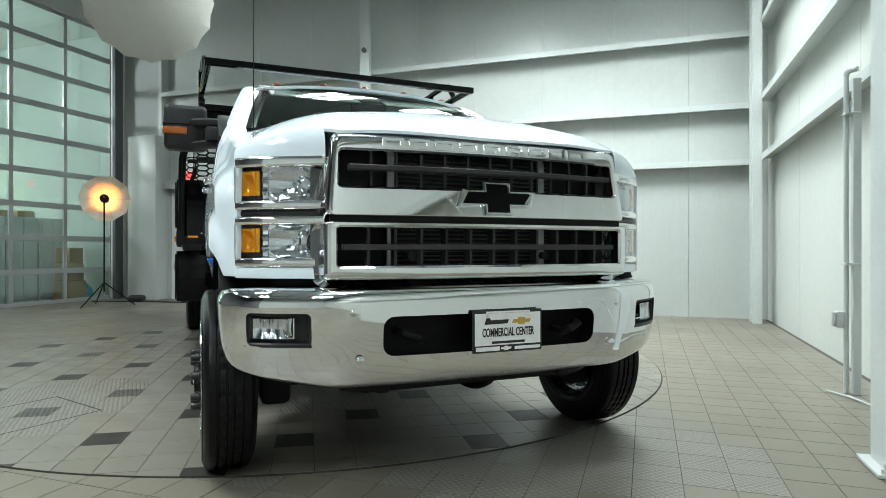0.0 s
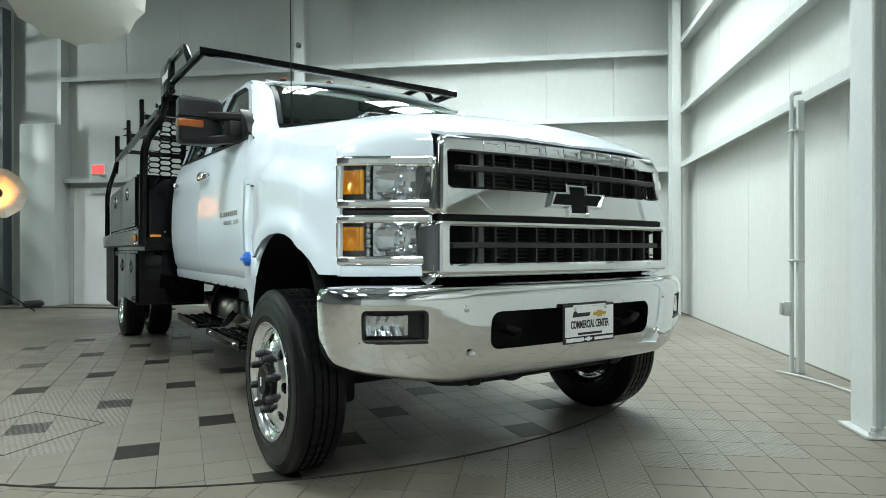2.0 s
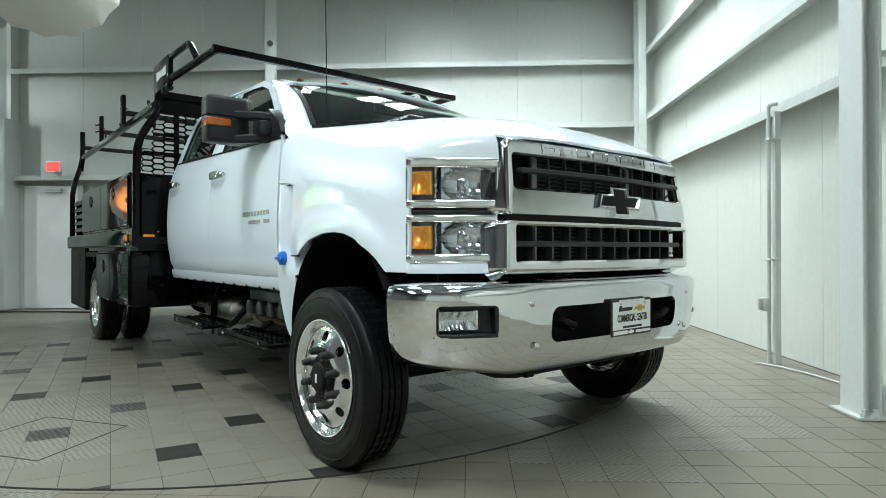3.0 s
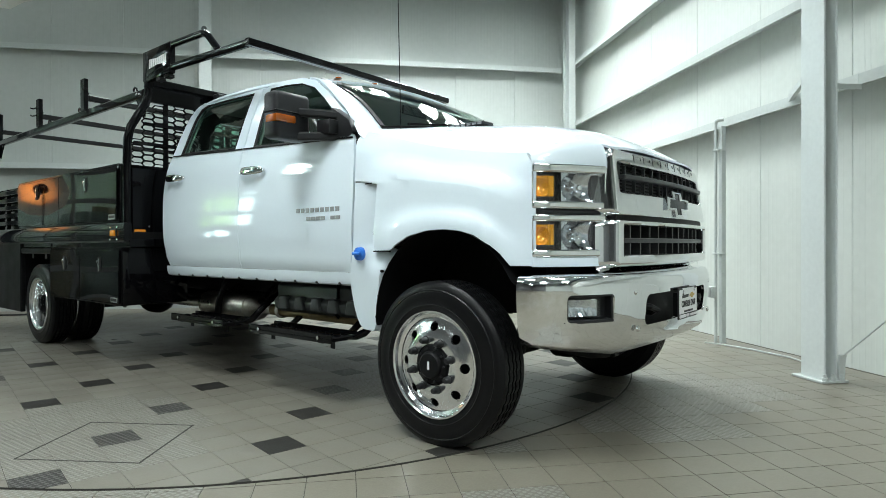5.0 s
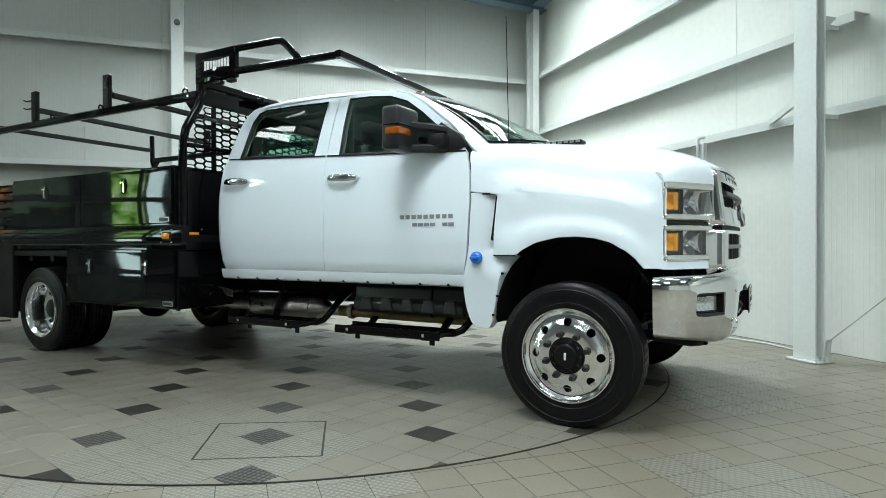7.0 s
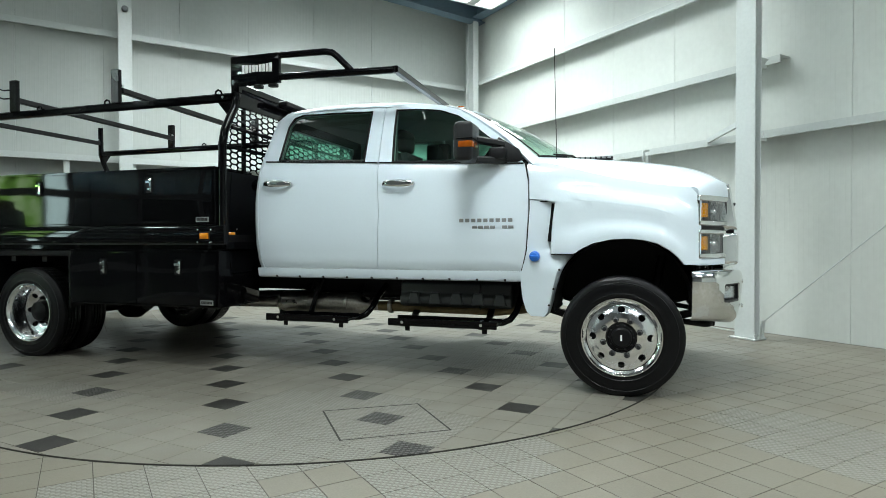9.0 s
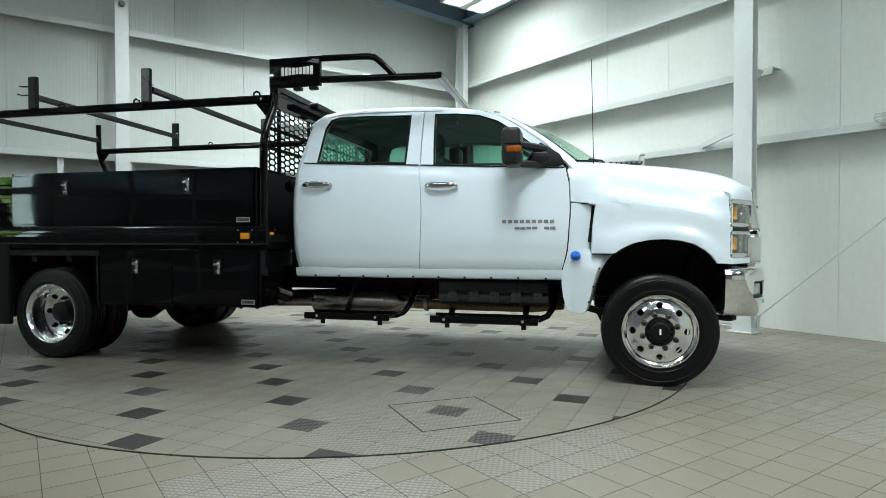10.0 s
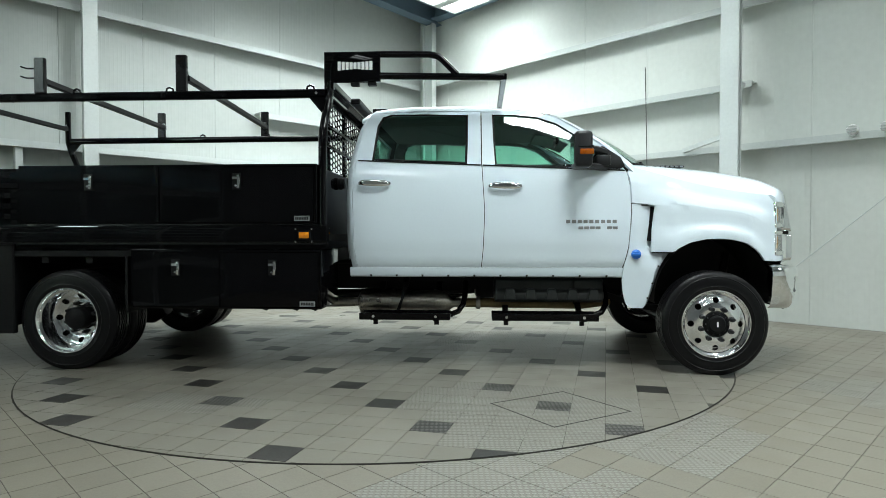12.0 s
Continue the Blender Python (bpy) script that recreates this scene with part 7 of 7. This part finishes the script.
# head rack with punched window
HU = -3.10
rack = part("head_rack", box(bmesh.new(), HU - 0.03, HU + 0.015, -1.22, 1.22, 1.05, 1.645, 0.006, 1), M_black, truck, "black head rack with hexagonal punched window and cab guard")
part("top_panel", box(bmesh.new(), HU - 0.025, HU + 0.01, -1.06, 1.06, 2.20, 2.36, 0.005, 1), M_black, rack)
for s in (-1, 1):
    bm = sweep(bmesh.new(), [(-3.09, s * 1.255, 1.05), (-3.09, s * 1.255, 1.62), (-3.09, s * 1.25, 1.86), (-3.088, s * 1.225, 1.97), (-3.085, s * 1.165, 2.08), (-3.08, s * 1.11, 2.17), (-3.075, s * 1.085, 2.27), (-3.075, s * 1.08, 2.38)], [(0.033 * math.cos(k * math.pi / 8), 0.033 * math.sin(k * math.pi / 8)) for k in range(16)], up=(1, 0, 0))
    part("curved_post", bm, M_black, rack, "curved black rack post", 60)
    # sign box on the head rack
    sg = part("sign_plate", box(bmesh.new(), -3.112, -2.652, min(s * 1.07, s * 1.115), max(s * 1.07, s * 1.115), 2.355, 2.598, 0.006, 2), M_black, rack, "black side sign plate with white maker's marks")
    if s == -1:
        for k in range(9):
            h = 0.026 + 0.010 * abs(k - 4) / 4
            u = -2.998 + 0.0325 * k
            part("mark_block", box(bmesh.new(), u, u + 0.0245, -1.1175, -1.114, 2.482 - h, 2.482 + h), M_signw, sg)
    part("drop_post", box(bmesh.new(), -3.112, -3.035, min(s * 1.06, s * 1.11), max(s * 1.06, s * 1.11), 2.30, 2.37, 0.005, 1), M_black, rack)
    pts = [(-2.652, s * 1.085, 2.405), (-1.655, s * 1.055, 2.385)]
    part("guard_rail", sweep(bmesh.new(), pts, rect(0.05, 0.052, 0.013)), M_black, rack, "", 60)
    pts = [(-2.652, s * 1.085, 2.580), (-2.25, s * 1.078, 2.572), (-2.19, s * 1.076, 2.560), (-2.15, s * 1.075, 2.53), (-2.03, s * 1.07, 2.41)]
    part("guard_tube", sweep(bmesh.new(), pts, rect(0.046, 0.05, 0.013)), M_black, rack, "", 60)
    for u in (-2.86, -2.72):
        part("lamp_stub", box(bmesh.new(), u - 0.035, u + 0.035, min(s * 1.06, s * 1.11), max(s * 1.06, s * 1.11), 2.325, 2.354, 0.004, 1), M_blackm, rack)
part("guard_front", sweep(bmesh.new(), [(-1.655, -1.08, 2.385), (-1.655, 1.08, 2.385)], rect(0.05, 0.05, 0.006)), M_black, rack)
part("top_tube", sweep(bmesh.new(), [(-3.075, -1.07, 2.36), (-3.075, 1.07, 2.36)], rect(0.06, 0.06, 0.008)), M_black, rack)
part("light_bar", box(bmesh.new(), -3.02, -2.93, -0.55, 0.55, 2.30, 2.35, 0.01, 1), M_blackm, rack)
for v in (-0.92, -0.34, 0.34, 0.92):
    part("mesh_stile", box(bmesh.new(), HU - 0.04, HU - 0.015, v - 0.02, v + 0.02, 1.645, 2.20, 0.004, 1), M_black, rack)
for z in (1.835, 2.0):
    part("mesh_rail", box(bmesh.new(), HU - 0.008, HU + 0.012, -1.20 if z < 1.9 else -1.12, 1.20 if z < 1.9 else 1.12, z, z + 0.028, 0.004, 1), M_black, rack)
for s in (-1, 1):
    part("spot_lamp", lathe(bmesh.new(), [(0.0, 0.0), (0.05, 0.0), (0.055, 0.03), (0.04, 0.06), (0.0, 0.065)], (HU + 0.012, s * 0.75, 1.56), "x", 18), M_blackm, rack)
    ml = part("front_marker", box(bmesh.new(), HU + 0.015, HU + 0.03, s * 1.16 - 0.045, s * 1.16 + 0.045, 1.08, 1.14, 0.005, 1), M_amber_mid, rack, "amber marker lamp")
    for dv, dz in ((-0.09, 0.055), (-0.09, -0.055), (0.075, 0.055), (0.075, -0.055)):
        part("rivet", lathe(bmesh.new(), [(0.009, 0.0), (0.007, 0.005), (0.0, 0.006)], (HU + 0.0155, s * 1.16 + dv, 1.11 + dz), "x", 10), M_alu, rack)
# hexagonal punched mesh: one sheet with elongated holes
bm = bmesh.new()
PW, PH = 0.112, 0.050
def hexa(cv, cz, w, h):
    return [(cv - w, cz), (cv - w * 0.62, cz - h), (cv + w * 0.62, cz - h), (cv + w, cz), (cv + w * 0.62, cz + h), (cv - w * 0.62, cz + h)]
for c in range(-13, 14):
    for r in range(0, 11):
        cv = c * PW * 0.80
        cz = 1.685 + r * PH + (PH / 2 if c % 2 else 0)
        lim = interp(cz, [(1.62, 1.215), (1.88, 1.205), (2.0, 1.16), (2.10, 1.10), (2.2, 1.05)])
        if abs(cv) > lim - 0.03 or cz > 2.19:
            continue
        A = [bm.verts.new((HU - 0.012, v, z)) for v, z in hexa(cv, cz, PW * 0.535, PH * 0.5)]
        B = [bm.verts.new((HU - 0.012, v, z)) for v, z in hexa(cv, cz, PW * 0.41, PH * 0.355)]
        ring_faces(bm, A, B)
part("punched_mesh", thicken(bm, 0.005), M_black, rack, "black hexagonal punched mesh")

# ladder rack: side bars, rear posts, stakes, cross bars
lad = part("ladder_rack", sweep(bmesh.new(), [(-6.86, -1.125, 2.262), (-3.10, -1.105, 2.265)], rect(0.05, 0.07, 0.013)), M_black, truck, "black ladder rack over the bed")
part("side_bar", sweep(bmesh.new(), [(-6.86, 1.125, 2.262), (-3.10, 1.105, 2.265)], rect(0.05, 0.07, 0.013)), M_black, lad, "", 60)
for s in (-1, 1):
    part("rear_post", sweep(bmesh.new(), [(-6.80, s * 1.26, 1.19), (-6.81, s * 1.255, 1.75), (-6.83, s * 1.23, 1.90), (-6.88, s * 1.16, 2.12), (-6.90, s * 1.13, 2.25), (-6.90, s * 1.125, 2.62)], rect(0.06, 0.06, 0.016), up=(1, 0, 0)), M_black, lad, "", 60)
    part("gusset", prism(bmesh.new(), [(-6.87, 2.23), (-6.74, 2.23), (-6.87, 2.08)], s * 1.12, s * 1.135, "xz"), M_black, lad)
    part("gusset", prism(bmesh.new(), [(-3.24, 2.235), (-3.08, 2.235), (-3.10, 2.07)], s * 1.10, s * 1.12, "xz"), M_black, lad)
    for u in (-5.52, -4.30) if s == -1 else (-5.71, -4.43):
        part("stake", box(bmesh.new(), u - 0.044, u + 0.044, s * 1.125 - 0.02, s * 1.125 + 0.02, 2.295, 2.592, 0.005, 1), M_rack, lad)
    for u in (-5.2, -4.40, -3.22):
        pts = [(u - 0.030, s * 1.128, 2.297), (u - 0.026, s * 1.13, 2.316), (u, s * 1.132, 2.328), (u + 0.026, s * 1.13, 2.316), (u + 0.030, s * 1.128, 2.297)]
        part("tie_ring", sweep(bmesh.new(), pts, circle(0.008, 8)), M_black, lad)
    for u in (-3.17, -6.72):
        part("bar_bolt", cyl(bmesh.new(), (u, s * 1.128, 2.262), (u, s * 1.145, 2.262), 0.012, 8), M_alu, lad)
for u in (-5.61, -4.36, -6.90):
    d = 0.09 if u > -6 else 0
    part("cross_bar", sweep(bmesh.new(), [(u + d, -1.10, 2.41), (u - d * 0.6, 1.10, 2.41)], rect(0.05, 0.05, 0.006)), M_blackm, lad)
    for s in (-1, 1):
        part("bar_bolt", cyl(bmesh.new(), (u + (d if s < 0 else -d * 0.6), s * 1.09, 2.445), (u + (d if s < 0 else -d * 0.6), s * 1.09, 2.46), 0.014, 8), M_alu, lad)
for z in (2.42, 2.50):
    part("cable_hook", sweep(bmesh.new(), [(-5.56, -1.147, z), (-5.61, -1.16, z - 0.004), (-5.66, -1.165, z + 0.012)], rect(0.012, 0.012)), M_black, lad)

# ---- turntable, tiles, floor marks ----
bm = bmesh.new()
lathe(bm, [(0.0, -0.0062), (TTR, -0.0062), (TTR, -0.001), (0.0, -0.001)], (TT[0], TT[1], 0), "z", 128)
bmesh.ops.remove_doubles(bm, verts=bm.verts[:], dist=1e-5)
turntable = thing("turntable", bm, M_grout, "round tiled vehicle turntable set in the floor", "turntable", "structure")
# no seal is known: a dark ring colours in the open gap's shade
bm = lathe(bmesh.new(), [(TTR - 0.001, -0.0063), (TTR - 0.001, 0.0014), (TTR + 0.0006, 0.0014), (TTR + 0.0006, -0.0052), (TTR + 0.0062, -0.0052), (TTR + 0.0062, -0.0042), (TTR + 0.0074, -0.0042), (TTR + 0.0074, -0.0063)], (TT[0], TT[1], 0), "z", 160, caps=False)
part("rim", bm, M_gap_line, turntable, "dark strip for the shade in the gap round the turntable")
# hatch outline: a thin inlaid frame
R2 = lambda u, v: (u * math.cos(radians(HEAD)) - v * math.sin(radians(HEAD)), u * math.sin(radians(HEAD)) + v * math.cos(radians(HEAD)))
HATCH = [(x + 0.015, y + 0.03) for x, y in (R2(-1.755, -2.05), R2(-1.245, -1.72), R2(-0.885, -2.172), R2(-1.40, -2.515))]
bm = sweep(bmesh.new(), [(x, y, 0.0022) for x, y in HATCH], rect(0.011, 0.002), closed=True)
thing("hatch_frame", bm, M_gap_line, "thin dark frame of a square floor hatch", "hatch", "structure")

P = 0.2055
O0 = Vector((*R2(-1.364, -2.05), 0))
# the tiles are slightly longer than wide
eu, ev = Vector((*R2(0.2118, -0.0371), 0)), Vector((*R2(0.0398, 0.1923), 0))


def tile_mesh(name, mat, e1, e2, h, top, g=0.0028):
    bm = bmesh.new()
    size = e1.length
    a = 0.5 - g / 2 / size
    b = a - 0.0007 / size
    at = lambda x, y, k, z: bm.verts.new((e1.x * x * k + e2.x * y * k, e1.y * x * k + e2.y * y * k, z))
    lo = [at(x, y, a, top - h) for x, y in ((-1, -1), (1, -1), (1, 1), (-1, 1))]
    mid = [at(x, y, a, top - 0.0007) for x, y in ((-1, -1), (1, -1), (1, 1), (-1, 1))]
    hi = [at(x, y, b, top) for x, y in ((-1, -1), (1, -1), (1, 1), (-1, 1))]
    ring_faces(bm, lo, mid)
    ring_faces(bm, mid, hi)
    bm.faces.new(hi)
    me = bpy.data.meshes.new(name)
    bm.to_mesh(me)
    bm.free()
    me.materials.append(mat)
    return me


def clip_circle(poly, c, r, n=160):
    """The part of a polygon inside a circle."""
    pts = poly
    for k in range(n):
        w = 2 * math.pi * (k + 0.5) / n
        nx, ny, d = math.cos(w), math.sin(w), r
        if all((p[0] - c[0]) * nx + (p[1] - c[1]) * ny <= d for p in pts):
            continue
        out = []
        for i in range(len(pts)):
            a, b = pts[i], pts[(i + 1) % len(pts)]
            da = (a[0] - c[0]) * nx + (a[1] - c[1]) * ny - d
            db = (b[0] - c[0]) * nx + (b[1] - c[1]) * ny - d
            if da <= 0:
                out.append(a)
            if da * db < 0:
                f = da / (da - db)
                out.append((a[0] + (b[0] - a[0]) * f, a[1] + (b[1] - a[1]) * f))
        pts = out
        if len(pts) < 3:
            return []
    return pts


T_TOP = 0.0025
ME = {k: tile_mesh("tile", m_, eu, ev, 0.005, T_TOP) for k, m_ in (("l", M_tile), ("s", M_tile_stud), ("d", M_dark), ("ds", M_dark_stud))}
HC = Vector((*R2(-1.55, -2.28), 0))


def studded(x, y):
    d = (Vector((x, y, 0)) - HC).length
    n = noise.noise(Vector((x * 0.9, y * 0.9, 3.1)))
    under = (Vector((x, y, 0)) - Vector((-0.75, 1.15, 0))).length
    return d + 0.55 * n < 0.66 or n > 0.52 or under + 0.7 * n < 0.85


pieces, rest = [], {}
for i in range(-40, 41):
    for j in range(-40, 41):
        c = O0 + eu * i + ev * j
        r = math.hypot(c.x - TT[0], c.y - TT[1])
        if r > TTR + P:
            continue
        # lattice of dark tiles: steps (5, 1) and (-2, 2)
        dark = (i + j) % 2 == 0 and any((i - 5 * a + 2 * b == 0 and j - a - 2 * b == 0) for a in range(-8, 9) for b in range(-20, 21))
        st = studded(c.x, c.y)
        kind = ("ds" if st else "d") if dark else ("s" if st else "l")
        if r < TTR - 0.01 - P * 0.72:
            pieces.append((c, kind))
        else:
            e1, e2 = eu * 0.49, ev * 0.49
            poly = [tuple((c + p)[:2]) for p in (-e1 - e2, e1 - e2, e1 + e2, -e1 + e2)]
            poly = clip_circle(poly, TT, TTR - 0.003)
            if len(poly) >= 3:
                rest.setdefault(kind, []).append((poly, T_TOP))


def near(c):
    return (Vector((c.x, c.y, 0)) - Vector((-3.1, 0.1, 0))).length


pieces.sort(key=lambda p: near(p[0]) - (100 if p[1][0] == "d" else 0))
for c, kind in pieces[:300]:
    ob = new("tile", ME[kind])
    ob.parent = turntable
    ob.matrix_basis = pose(c.x, c.y, 0, 0, 0, 180 * rng.randrange(2))
for c, kind in pieces[300:]:
    e1, e2 = eu * 0.491, ev * 0.491
    rest.setdefault(kind, []).append(([tuple((c + p)[:2]) for p in (-e1 - e2, e1 - e2, e1 + e2, -e1 + e2)], T_TOP))


def joined(name, polys, mat, parent, depth=0.0055):
    verts, faces = [], []
    for poly, top in polys:
        n = len(poly)
        k = len(verts)
        verts += [(x, y, top) for x, y in poly] + [(x, y, top - depth) for x, y in poly]
        faces.append(tuple(range(k, k + n)))
        faces += [(k + i, k + n + i, k + n + (i + 1) % n, k + (i + 1) % n) for i in range(n)]
    me = bpy.data.meshes.new(name)
    me.from_pydata(verts, [], faces)
    me.materials.append(mat)
    ob = new(name, me)
    ob.parent = parent
    ob["kind"] = "stuff"
    return ob


MATS = {"l": M_tile, "s": M_tile_stud, "d": M_dark, "ds": M_dark_stud}
for kind, polys in rest.items():
    joined("tiles", polys, MATS[kind], turntable)

# outer floor tiles, square to the walls
P2 = 0.209
out_pieces, out_rest, cut_tiles = [], {}, {}
nx = int((EAST - WEST) / P2) + 1
ny = int((NORTH - SOUTH) / P2) + 1
for i in range(nx):
    for j in range(ny):
        x = EAST - P2 * (i + 0.72)
        y = NORTH - P2 * (j + 0.40)
        if x < WEST - 6 or y < SOUTH:
            continue
        r = math.hypot(x - TT[0], y - TT[1])
        if r < TTR - 0.16:
            continue
        n = noise.noise(Vector((x * 0.8, y * 0.8, 9.7)))
        field = min(math.hypot(x - 1.1, y - 0.1), math.hypot(x + 2.5, y + 1.0), math.hypot(x + 3.4, y + 0.55), math.hypot(x - 0.5, y + 0.45))
        kind = "s" if field + 0.3 * n < 0.52 or (n > 0.42 and y < 0) else "l"
        if r < TTR + 0.17:
            # cut along the gap round the turntable
            nx_, ny_ = (x - TT[0]) / r, (y - TT[1]) / r
            h = P2 / 2 - 0.0021
            quad = [(x - h, y - h), (x + h, y - h), (x + h, y + h), (x - h, y + h)]
            side = [(px - TT[0]) * nx_ + (py - TT[1]) * ny_ - TTR - 0.0072 for px, py in quad]
            if min(side) < 0:
                poly = []
                for m_ in range(4):
                    da, db = side[m_], side[(m_ + 1) % 4]
                    if da >= 0:
                        poly.append(quad[m_])
                    if da * db < 0:
                        f_ = da / (da - db)
                        poly.append((quad[m_][0] + (quad[(m_ + 1) % 4][0] - quad[m_][0]) * f_, quad[m_][1] + (quad[(m_ + 1) % 4][1] - quad[m_][1]) * f_))
                if len(poly) >= 3:
                    cut_tiles.setdefault(kind, []).append((poly, -0.0032))
                continue
        close = -3.6 < x < 0.6 and y < 0.4 and r < TTR + 0.75
        if close:
            out_pieces.append((x, y, kind))
        else:
            out_rest.setdefault(kind, []).append((x, y))
O_TOP = -0.0032
ME2 = {k: tile_mesh("tile", m_, Vector((P2, 0, 0)), Vector((0, P2, 0)), 0.010, O_TOP, 0.0042) for k, m_ in (("l", M_tile_out), ("s", M_tile_stud))}
for x, y, kind in out_pieces[:300]:
    ob = new("tile", ME2[kind])
    ob.parent = floor
    ob.matrix_basis = pose(x, y, 0, 0, 0, 90 * rng.randrange(4))
for x, y, kind in out_pieces[300:]:
    out_rest.setdefault(kind, []).append((x, y))
a = P2 / 2 - 0.0021
for kind, cs in out_rest.items():
    joined("tiles", [([(x - a, y - a), (x + a, y - a), (x + a, y + a), (x - a, y + a)], O_TOP) for x, y in cs] + cut_tiles.get(kind, []), M_tile_out if kind == "l" else MATS[kind], floor, 0.010)
